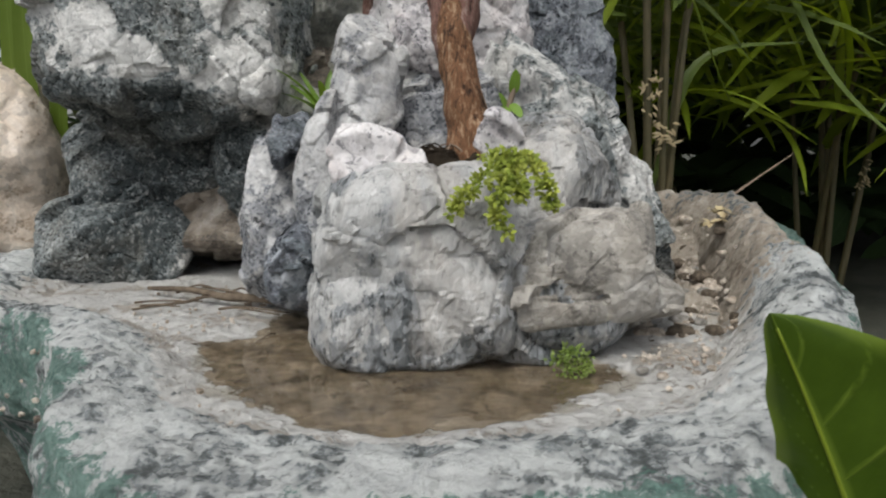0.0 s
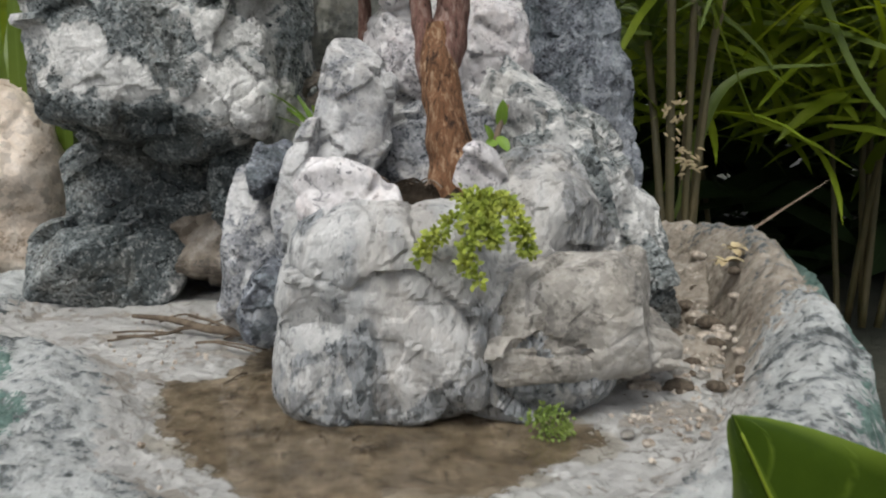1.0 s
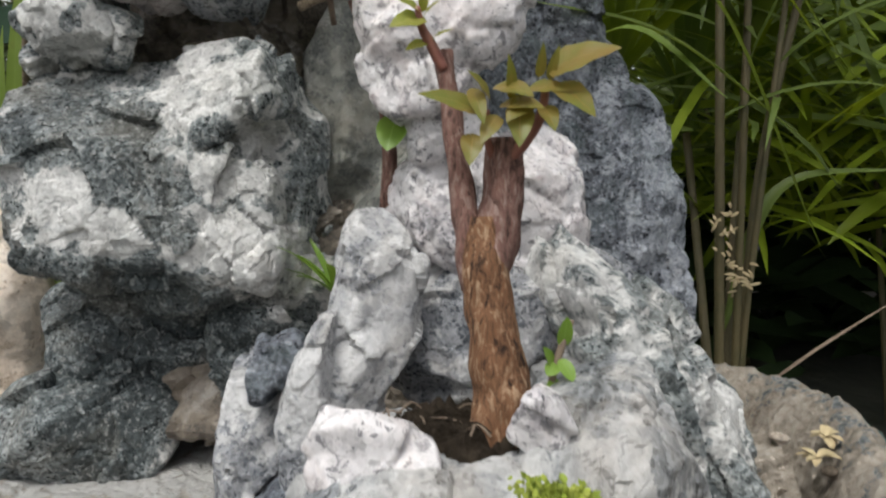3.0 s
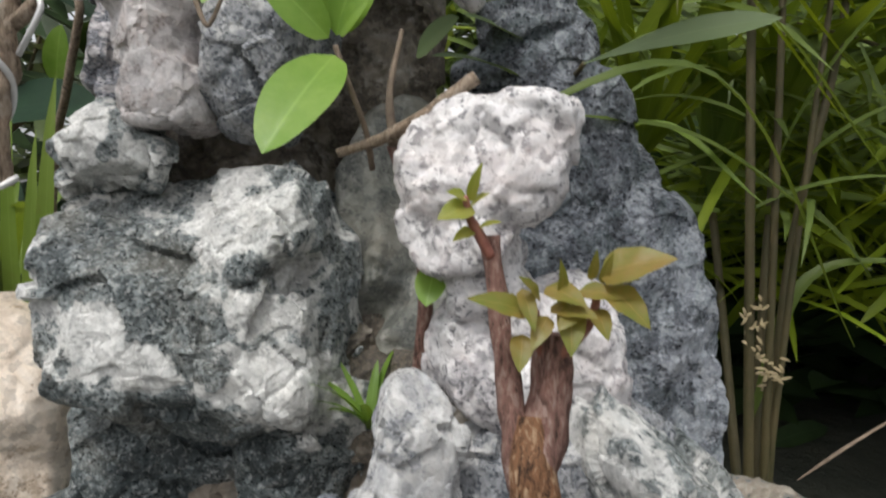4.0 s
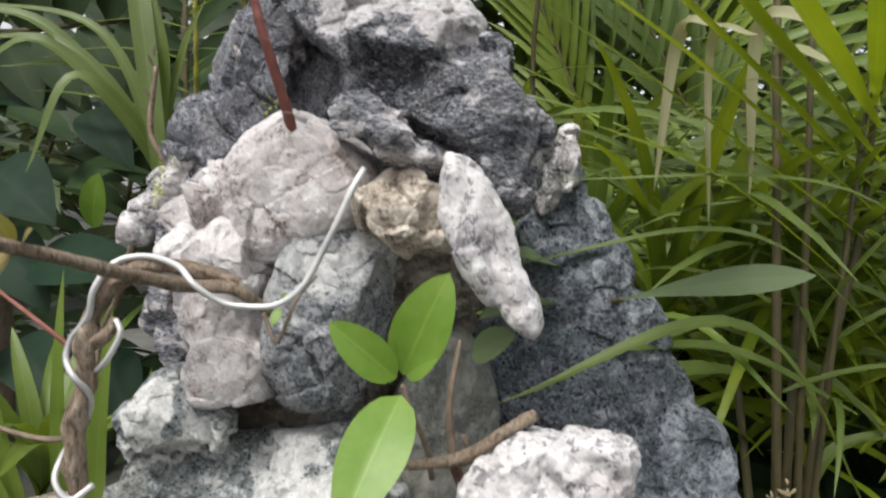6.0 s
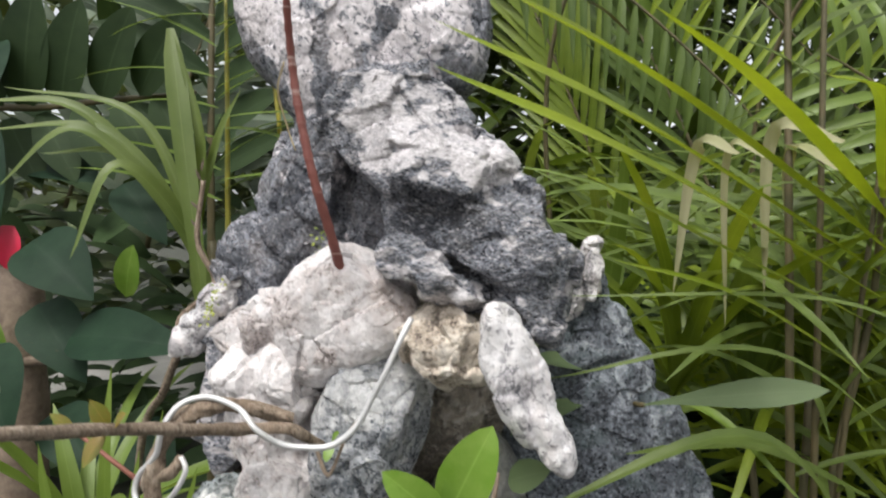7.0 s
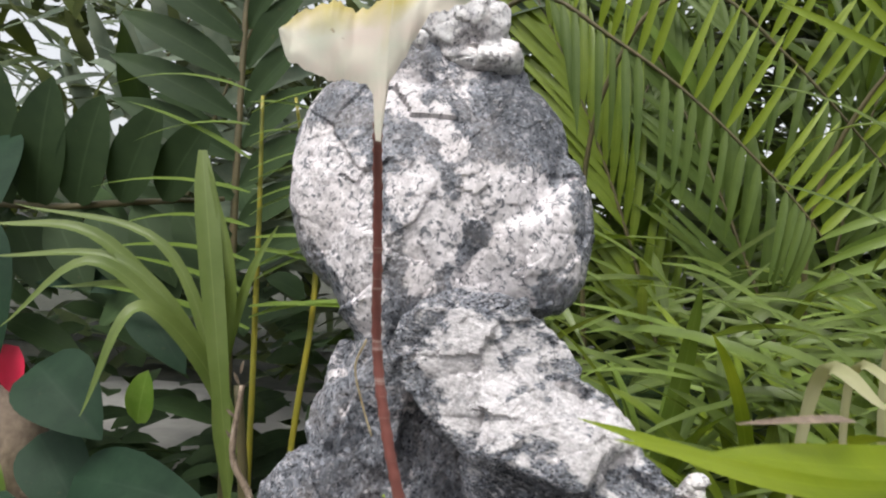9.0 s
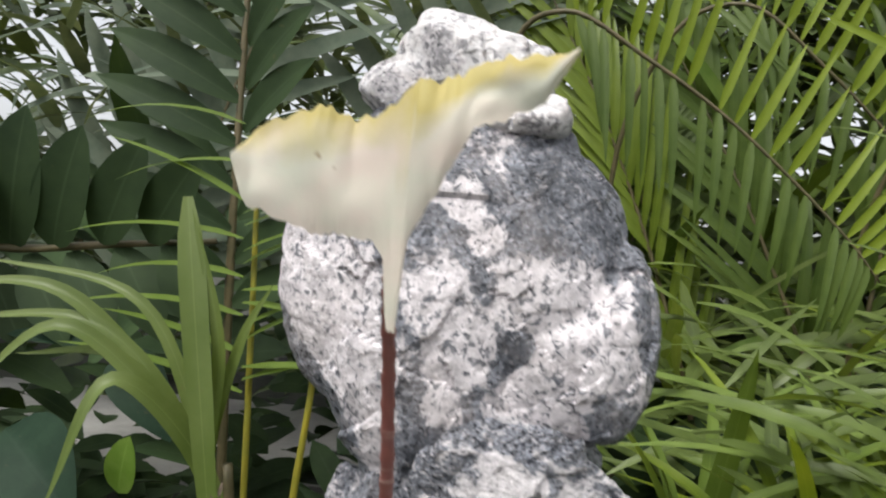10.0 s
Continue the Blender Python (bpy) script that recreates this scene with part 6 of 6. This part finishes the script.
for path, count, ll, lw in [([(-0.2, 1.55, 0.0), (-0.26, 1.45, 0.8), (-0.21, 1.35, 1.15), (-0.127, 1.3, 1.218), (-0.005, 1.3, 1.156), (0.132, 1.3, 1.063), (0.284, 1.3, 0.926), (0.35, 1.3, 0.85)], 19, 0.19, 0.014),
                            ([(0.12, 1.75, 0.0), (0.0, 1.65, 0.9), (0.06, 1.55, 1.24), (0.186, 1.5, 1.315), (0.33, 1.5, 1.21), (0.46, 1.5, 1.08), (0.62, 1.5, 0.9)], 19, 0.2, 0.015),
                            ([(0.55, 1.6, 0.0), (0.4, 1.5, 0.8), (0.45, 1.4, 1.12), (0.56, 1.35, 1.17), (0.7, 1.35, 1.05), (0.8, 1.35, 0.9)], 15, 0.2, 0.015)]:
    frond("palm_frond", path[0], (0, 0, 1), 1.0, count, ll, lw, M_PALMB, "arching yellow-green palm frond with narrow leaflets, light and shade in its greens", 0.0, 0.35, sag=0.35, start=0.46, forward=-0.7, path=path, under=M_SHADE, rib=(0.006, 0.004, 0.0015))
for base, way in [((0.62, 1.0, 0.62), (-0.35, 0, 0.55)), ((0.7, 1.05, 0.5), (-0.5, 0, 0.4))]:
    frond("pale_frond", base, way, 0.42, 11, 0.24, 0.015, M_GRASS, "pale green drooping palm frond with narrow leaflets", 0.5, 0.6, sag=1.5)

# Sedge stalks that rise from the dark ground, with dry husks low down.
def sedge(base, top, bow, thick, husks):
    ob = thing("sedge_stalk", base, "tall olive-brown sedge stalk with thin leaves and dry husks", "sedge", "sedge stalks")
    b, t = Vector(base), Vector(top)
    pts = [b, b.lerp(t, 0.35) + Vector((bow, 0, 0)), b.lerp(t, 0.7) + Vector((bow, 0, 0)), t]
    stem("stalk", ob, pts, [thick, thick * 0.8, thick * 0.6], M_STALK, sides=10, rough=0.08)
    line = glide(pts, 8)
    for k in range(9):
        c = line[rnd.randrange(10, len(line))]
        a = rnd.uniform(0, 6.28)
        shoot("sedge_leaf", ob, c, (math.cos(a), math.sin(a) * 0.6, rnd.uniform(0.2, 1.3)), (0, -0.5, 1), rnd.uniform(0.14, 0.3), rnd.uniform(0.007, 0.013), M_SEDGE, droop=rnd.uniform(0.5, 1.6), seg=8, half=1, fold=0.3)
    for h in husks:
        for k in range(22):
            shoot("husk", ob, (b.lerp(t, (h - b.z) / (t.z - b.z)) + Vector((rnd.gauss(0, 0.007), rnd.uniform(-0.012, 0.0), rnd.gauss(0, 0.012)))), (rnd.uniform(-1, 1), -0.5, rnd.uniform(-0.6, 1)), (0, -1, 0.3), rnd.uniform(0.007, 0.014), 0.003, M_DRY, droop=rnd.uniform(0.5, 2.5), shape="lance", seg=4, half=1)


sedge((0.238, 0.79, 0.0), (0.2, 0.8, 0.95), 0.0, 0.0055, [0.31])
sedge((0.25, 0.8, 0.0), (0.232, 0.79, 0.95), 0.002, 0.0045, [0.27])
sedge((0.245, 0.805, 0.0), (0.3, 0.8, 0.76), -0.004, 0.004, [])
sedge((0.66, 1.2, 0.0), (0.67, 1.2, 0.6), 0.0, 0.006, [])
sedge((0.685, 1.2, 0.0), (0.76, 1.2, 0.55), 0.0, 0.006, [0.2])
sedge((0.63, 1.22, 0.0), (0.58, 1.25, 0.6), 0.0, 0.005, [])

for base, n, ln, lean in [((0.6, 1.15, 0.5), 16, 0.6, (-0.45, -0.15, 0)), ((0.14, 0.95, 0.46), 16, 0.42, (0.15, -0.15, 0)), ((0.62, 1.15, 0.55), 14, 0.5, (-0.2, -0.1, 0)), ((0.28, 0.9, 0.5), 12, 0.34, (0.05, -0.2, 0))]:
    tuft("strap_clump", base, n, ln, 0.02, M_PALM, "arching clump of yellow-green strap leaves", "plant", lean, 0.6, 1.4, "strap clumps", stalk=(0.252, 0.83, 0.0) if base[0] < 0.35 else (0.67, 1.22, 0.0))

for base, n, ln, lean in [((0.24, 0.98, 0.42), 11, 0.36, (0.0, -0.05, 0)), ((0.64, 1.1, 0.42), 12, 0.5, (-0.15, -0.05, 0)), ((0.05, 1.05, 0.45), 9, 0.34, (0.2, 0, 0))]:
    tuft("strap_clump", base, n, ln, 0.026, M_GRASS, "upright clump of bright green strap leaves", "plant", lean, 0.32, 0.9, "strap clumps", stalk=(0.256, 0.84, 0.0) if base[0] < 0.35 else (0.65, 1.23, 0.0))

# Long blades that cross in front of and beside the slab.
def strap(name, base, mid, tip, width, material, label, up=(0, -0.6, 0.8), group="long blades"):
    ob = thing(name, base, label, "leaf", group)
    pts = [p - ob.location for p in glide([base, *(mid if isinstance(mid, list) else [mid]), tip], 8)]
    bm = bmesh.new()
    lay = across_layer(bm)
    rows = []
    up = Vector(up)
    for i, c in enumerate(pts):
        t = i / (len(pts) - 1)
        way = (pts[min(i + 1, len(pts) - 1)] - pts[max(i - 1, 0)]).normalized()
        side = way.cross(up).normalized()
        lift = side.cross(way).normalized()
        w = max(0.02, min(1, 0.3 + 3 * t) * (1 - t ** 3) ** 0.8) * width / 2
        row = []
        for s in (-1, -0.5, 0, 0.5, 1):
            v = bm.verts.new(c + side * s * w + lift * abs(s) * w * 0.3)
            v[lay] = abs(s)
            row.append(v)
        rows.append(row)
    for a, b in zip(rows, rows[1:]):
        for j in range(4):
            bm.faces.new((a[j], a[j + 1], b[j + 1], b[j]))
    part("blade", bm, material, ob)
    return ob


LONG = "long narrow green blade arching beside the rocks"
strap("long_blade", (0.3, 0.75, 0.3), (0.13, 0.6, 0.5), (-0.045, 0.56, 0.448), 0.014, M_SEDGE, LONG)
strap("long_blade", (0.32, 0.75, 0.45), (0.13, 0.6, 0.565), (-0.04, 0.575, 0.54), 0.007, M_SEDGE, LONG)
strap("long_blade", (0.4, 0.8, 0.5), (0.2, 0.62, 0.6), (-0.03, 0.6, 0.6), 0.006, M_SEDGE, LONG)
strap("long_blade", (0.3, 0.8, 0.4), (0.15, 0.7, 0.47), (0.03, 0.62, 0.478), 0.014, M_SEDGE, LONG)
strap("long_blade", (0.05, 0.9, 0.45), (0.12, 0.75, 0.49), (0.2, 0.7, 0.42), 0.012, M_GRASS, LONG)
strap("long_blade", (0.36, 0.9, 0.6), (0.46, 0.88, 0.36), (0.58, 0.85, 0.23), 0.014, M_SEDGE, LONG)
strap("long_blade", (0.25, 0.85, 0.2), (0.3, 0.85, 0.35), (0.42, 0.84, 0.375), 0.014, M_SEDGE, LONG)
strap("dead_twig", (0.28, 0.8, 0.16), (0.33, 0.8, 0.2), (0.4, 0.8, 0.25), 0.0035, M_TWIG, "thin dry straw leaning by the basin")
spoon = thing("spoon_leaf_plant", (0.03, 0.72, 0.3), "weedy plant with pale dull-green spoon-shaped leaves", "plant")
stem("stalk", spoon, [(0.03, 0.72, 0.0), (0.02, 0.71, 0.35), (0.03, 0.7, 0.49), (0.045, 0.63, 0.515)], [0.003, 0.0025, 0.002], M_STALK, sides=8)
leaf_to("leaf", spoon, (0.045, 0.63, 0.515), (0.171, 0.6, 0.539), (0, -0.85, 0.5), 0.024, M_DULL, droop=0.4, shape="spoon", seg=14, half=3)
leaf_to("leaf", spoon, (0.03, 0.7, 0.52), (-0.045, 0.62, 0.545), (0, -0.6, 0.8), 0.024, M_DULL, droop=0.5, shape="spoon", seg=12, half=3)
leaf_to("leaf", spoon, (0.02, 0.7, 0.5), (-0.06, 0.56, 0.5), (0, -0.6, 0.8), 0.02, M_DULL, droop=0.5, shape="spoon", seg=12, half=3)

# Broad blades that lean in close to the upper rocks, with dried tips.
reed = thing("reed_plant", (0.262, 0.83, 0.0), "reed with broad yellow-green blades leaning in, some withered", "reed")
stem("cane", reed, [(0.262, 0.83, 0.0), (0.275, 0.84, 0.35), (0.315, 0.845, 0.58), (0.31, 0.82, 0.7)], [0.005, 0.0045, 0.003], M_STALK)


def take(o, parent, name, label=""):
    """Makes a strap the part of a plant."""
    leaf = o.children[0]
    leaf.parent, leaf.location, leaf.name = parent, o.location - parent.location, name
    if label:
        leaf["label"] = label
    bpy.data.objects.remove(o)


for base, mid, tip, w in [((0.33, 0.84, 0.645), (0.03, 0.445, 0.713), (-0.082, 0.328, 0.738), 0.02), ((0.33, 0.85, 0.62), (0.03, 0.47, 0.695), (-0.1, 0.362, 0.731), 0.015), ((0.34, 0.85, 0.59), (0.03, 0.5, 0.682), (-0.106, 0.415, 0.725), 0.014), ((0.32, 0.83, 0.68), (0.1, 0.52, 0.728), (-0.005, 0.385, 0.746), 0.026), ((0.34, 0.86, 0.56), (0.08, 0.56, 0.64), (-0.03, 0.46, 0.68), 0.01), ((0.31, 0.82, 0.7), (0.2, 0.6, 0.75), (0.1, 0.46, 0.735), 0.018), ((0.34, 0.86, 0.5), (0.12, 0.62, 0.6), (0.0, 0.52, 0.63), 0.009)]:
    take(strap("blade", base, mid, tip, w, M_PALMB, "", (-0.2, -0.75, 0.65)), reed, "blade")
take(strap("blade", (-0.012, 0.4, 0.737), (-0.035, 0.37, 0.742), (-0.07, 0.345, 0.743), 0.004, M_TWIG, ""), reed, "dry_tip", "withered brown tip")
for base, mid, tip, w in [((0.2, 0.66, 0.73), (0.165, 0.72, 0.745), (0.17, 0.74, 0.6), 0.014), ((0.22, 0.7, 0.71), (0.21, 0.8, 0.74), (0.23, 0.83, 0.6), 0.014), ((0.1, 0.6, 0.71), (0.085, 0.66, 0.72), (0.075, 0.68, 0.6), 0.012), ((0.13, 0.62, 0.71), (0.115, 0.68, 0.72), (0.125, 0.7, 0.57), 0.008)]:
    take(strap("blade", base, mid, tip, w, M_PALE, "", (0, -1, 0.2)), reed, "dry_blade", "pale withered blade")

# Strap-leaved plants and stems on the other side.
plant = thing("strap_plant", (-0.4, 0.85, 0.0), "arching strap-leaved plant with bright green blades", "plant")
stem("stalk", plant, [(-0.37, 0.87, 0.0), (-0.385, 0.86, 0.35), (-0.395, 0.85, 0.52), (-0.41, 0.85, 0.63)], [0.007, 0.006, 0.005], M_STALK)
for pts, w in [([(-0.425, 0.84, 0.62), (-0.548, 0.82, 0.768), (-0.667, 0.8, 0.779)], 0.024), ([(-0.43, 0.84, 0.64), (-0.522, 0.82, 0.747), (-0.665, 0.8, 0.745)], 0.02), ([(-0.43, 0.84, 0.63), (-0.54, 0.8, 0.748), (-0.63, 0.78, 0.676)], 0.022), ([(-0.43, 0.84, 0.63), (-0.492, 0.79, 0.709), (-0.525, 0.76, 0.605)], 0.024), ([(-0.43, 0.85, 0.62), (-0.5, 0.84, 0.77), (-0.66, 0.83, 0.8)], 0.018), ([(-0.41, 0.85, 0.58), (-0.414, 0.82, 0.738), (-0.45, 0.82, 0.86)], 0.02), ([(-0.42, 0.85, 0.6), (-0.5, 0.82, 0.72), (-0.59, 0.8, 0.72)], 0.018), ([(-0.42, 0.85, 0.6), (-0.4, 0.83, 0.74), (-0.37, 0.82, 0.8)], 0.018)]:
    o = strap("strap_leaf", (-0.41, 0.85, 0.5), [(-0.427, 0.845, 0.62), pts[1]], pts[2], w * 0.8, M_STRAP, "", (0.0, -0.8, 0.6))
    take(o, plant, "strap_leaf")
leaf_to("strap_leaf", plant, (-0.46, 0.83, 0.87), (-0.39, 0.8, 0.53), (0.4, -1, 0.1), 0.024, M_STRAP, droop=0.3, seg=10)
cane = thing("cane", (-0.37, 0.93, 0.0), "young palm with yellow cane and narrow leaflets", "palm")
stem("cane", cane, [(-0.378, 0.93, 0.0), (-0.374, 0.93, 0.5), (-0.36, 0.93, 0.75), (-0.4, 0.93, 0.95)], [0.0045, 0.004, 0.0032, 0.002], M_YELLOW, "yellow cane")
stem("cane", cane, [(-0.42, 0.93, 0.0), (-0.418, 0.93, 0.4), (-0.43, 0.93, 0.76), (-0.44, 0.93, 0.95)], [0.0045, 0.004, 0.0032, 0.002], M_YELLOW, "yellow cane")
for k in range(22):
    z = 0.68 + 0.013 * k
    s = 1 if k % 3 else -1
    shoot("leaflet", cane, (-0.43 - 0.001 * k, 0.92, z), (s * 1.0, -0.15, rnd.uniform(0.0, 0.7)), (0, -0.4, 1), rnd.uniform(0.12, 0.2), 0.013, M_GRASS, droop=rnd.uniform(0.3, 0.9), seg=7, half=1)
brown = thing("wiry_stem", (-0.33, 0.62, 0.3), "bent brown wiry stem with dry bracts", "stem")
stem("stem", brown, [(-0.45, 0.76, 0.0), (-0.42, 0.72, 0.4), (-0.36, 0.65, 0.5), (-0.332, 0.62, 0.545), (-0.333, 0.62, 0.566), (-0.305, 0.62, 0.596), (-0.321, 0.62, 0.63), (-0.318, 0.62, 0.68)], [0.004, 0.0034, 0.0028, 0.002], M_LIMB)
for k in range(7):
    shoot("bract", brown, (-0.32, 0.62, 0.64 + 0.008 * k), (rnd.uniform(-1, 1), -0.3, 0.9), (0, -1, 0.3), 0.011, 0.0025, M_ROOT, droop=0.4, shape="lance", seg=5, half=1)

# Dark broad-leaved shrub with a cut trunk and one red petal.
shrub = thing("broad_leaf_shrub", (-0.71, 0.94, 0.0), "dark blue-green broad-leaved shrub with a sawn trunk", "shrub")
stem("sawn_trunk", shrub, [(-0.7, 0.95, 0.0), (-0.705, 0.95, 0.3), (-0.712, 0.94, 0.584)], [0.032, 0.03, 0.027], M_TWIG, "sawn brown trunk", 18, 0.2)
stem("twig", shrub, [(-0.7, 0.93, 0.46), (-0.62, 0.9, 0.475), (-0.56, 0.88, 0.5)], [0.007, 0.006, 0.004], M_TWIG)
stem("twig", shrub, [(-0.72, 0.78, 0.46), (-0.6, 0.7, 0.476), (-0.55, 0.69, 0.479)], [0.008, 0.0075, 0.007], M_TWIG)
leaf_to("petal", shrub, (-0.715, 0.915, 0.582), (-0.692, 0.9, 0.638), (-0.2, -1, 0.1), 0.056, M_FRUIT, "crimson petal", droop=0.5, shape="round", seg=10, half=4, fold=0.12)
for base, tip, w in [((-0.8, 0.9, 0.78), (-0.7, 0.88, 0.63), 0.11), ((-0.67, 0.9, 0.62), (-0.565, 0.87, 0.55), 0.09), ((-0.66, 0.9, 0.54), (-0.57, 0.87, 0.45), 0.075), ((-0.6, 0.88, 0.505), (-0.42, 0.84, 0.5), 0.075), ((-0.66, 0.82, 0.5), (-0.6, 0.78, 0.4), 0.07), ((-0.72, 0.85, 0.46), (-0.66, 0.8, 0.36), 0.08), ((-0.6, 0.86, 0.42), (-0.52, 0.82, 0.35), 0.07), ((-0.8, 0.95, 0.88), (-0.73, 0.9, 0.8), 0.09), ((-0.85, 0.95, 0.66), (-0.78, 0.9, 0.55), 0.09), ((-0.52, 0.9, 0.4), (-0.45, 0.85, 0.32), 0.07), ((-0.58, 0.95, 0.7), (-0.5, 0.92, 0.62), 0.06), ((-0.75, 1.0, 0.74), (-0.62, 0.97, 0.7), 0.08)]:
    leaf_to("leaf", shrub, base, tip, (0.1, -0.8, 0.6), w, M_TEAL, droop=0.5, shape="ovate", seg=12, half=4, fold=0.2)
for base, tip, w in [((-0.72, 0.92, 0.46), (-0.7, 0.88, 0.53), 0.05), ((-0.57, 0.95, 0.55), (-0.55, 0.93, 0.62), 0.04)]:
    leaf_to("leaf", shrub, base, tip, (0.1, -0.8, 0.6), w, M_LEAF, "bright young leaf", droop=0.3, shape="oval", seg=8, half=3)

# Dark feather-leaved plants above it.
DARKF = "upright frond with broad dark green leaflets"
dark = thing("dark_frond", (-0.57, 1.2, 0.0), DARKF, "frond", "dark fronds")
stem("rib", dark, [(-0.55, 1.22, 0.0), (-0.565, 1.21, 0.5), (-0.577, 1.2, 0.9), (-0.585, 1.2, 1.35)], [0.009, 0.0075, 0.006, 0.004], M_STALK, sides=8)
for k in range(9):
    z = 0.72 + 0.062 * k
    x = -0.573 - 0.02 * (z - 0.9)
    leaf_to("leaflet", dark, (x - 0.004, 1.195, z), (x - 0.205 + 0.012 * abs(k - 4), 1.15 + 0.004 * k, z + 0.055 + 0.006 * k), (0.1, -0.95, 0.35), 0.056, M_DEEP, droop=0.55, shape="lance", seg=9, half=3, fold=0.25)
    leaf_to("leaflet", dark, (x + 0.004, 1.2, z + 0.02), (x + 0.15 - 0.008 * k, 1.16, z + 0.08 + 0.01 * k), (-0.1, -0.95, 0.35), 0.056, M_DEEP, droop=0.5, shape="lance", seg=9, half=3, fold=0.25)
dark = thing("dark_frond", (-0.95, 1.0, 0.0), "arching frond with very broad dark oval leaflets", "frond", "dark fronds")
stem("rib", dark, [(-1.0, 1.05, 0.0), (-0.97, 1.0, 0.5), (-0.86, 0.975, 0.77), (-0.7, 0.975, 0.805), (-0.5, 0.985, 0.83)], [0.009, 0.008, 0.006, 0.005, 0.003], M_STALK, sides=8)
for k, (x, z, h, lean) in enumerate([(-0.9, 0.74, 0.2, -0.02), (-0.845, 0.775, 0.2, -0.01), (-0.79, 0.788, 0.19, 0.005), (-0.74, 0.797, 0.165, 0.03), (-0.688, 0.804, 0.14, 0.045), (-0.63, 0.815, 0.12, 0.06), (-0.575, 0.822, 0.1, 0.07)]):
    leaf_to("leaflet", dark, (x, 0.975, z), (x + lean, 0.945, z + h), (0.1, -1, 0.25), 0.085 - 0.004 * k, M_DEEP, droop=0.35, shape="oval", seg=10, half=3, fold=0.18)
    leaf_to("leaflet", dark, (x + 0.02, 0.98, z), (x + 0.09, 0.96, z - 0.1), (0.3, -0.9, 0.5), 0.055, M_DEEP, droop=0.4, shape="lance", seg=8, half=3, fold=0.18)
for base, way in [((-0.95, 1.7, 0.6), (0.15, 0, 1.0)), ((-0.5, 1.8, 0.6), (0.1, 0, 1.0)), ((-1.3, 1.9, 0.7), (0.3, 0, 1.0))]:
    frond("grey_frond", base, way, 1.0, 9, 0.34, 0.055, M_GREYF, "greyish palm frond in the distance", 0.3, 0.3, "grey fronds")
lily = thing("strap_clump", (-0.4, 0.74, 0.1), "clump of broad bright strap leaves behind the wired branch", "plant")
for base, tip, w in [((-0.4, 0.74, 0.1), (-0.33, 0.6, 0.5), 0.024), ((-0.41, 0.74, 0.1), (-0.36, 0.62, 0.46), 0.022), ((-0.42, 0.75, 0.1), (-0.45, 0.62, 0.46), 0.024), ((-0.38, 0.73, 0.1), (-0.31, 0.62, 0.45), 0.02), ((-0.43, 0.75, 0.1), (-0.41, 0.66, 0.52), 0.02), ((-0.39, 0.75, 0.1), (-0.46, 0.62, 0.4), 0.018)]:
    leaf_to("strap_leaf", lily, base, tip, (0, -1, 0.3), w, M_GRASS, droop=0.5, seg=12, half=2)
tuft("strap_clump", (-0.5, 0.76, 0.28), 14, 0.26, 0.024, M_GRASS, "low clump of bright green strap leaves by the rocks", "plant", (0.15, -0.2, 0), 0.5, 1.2, "strap clumps")
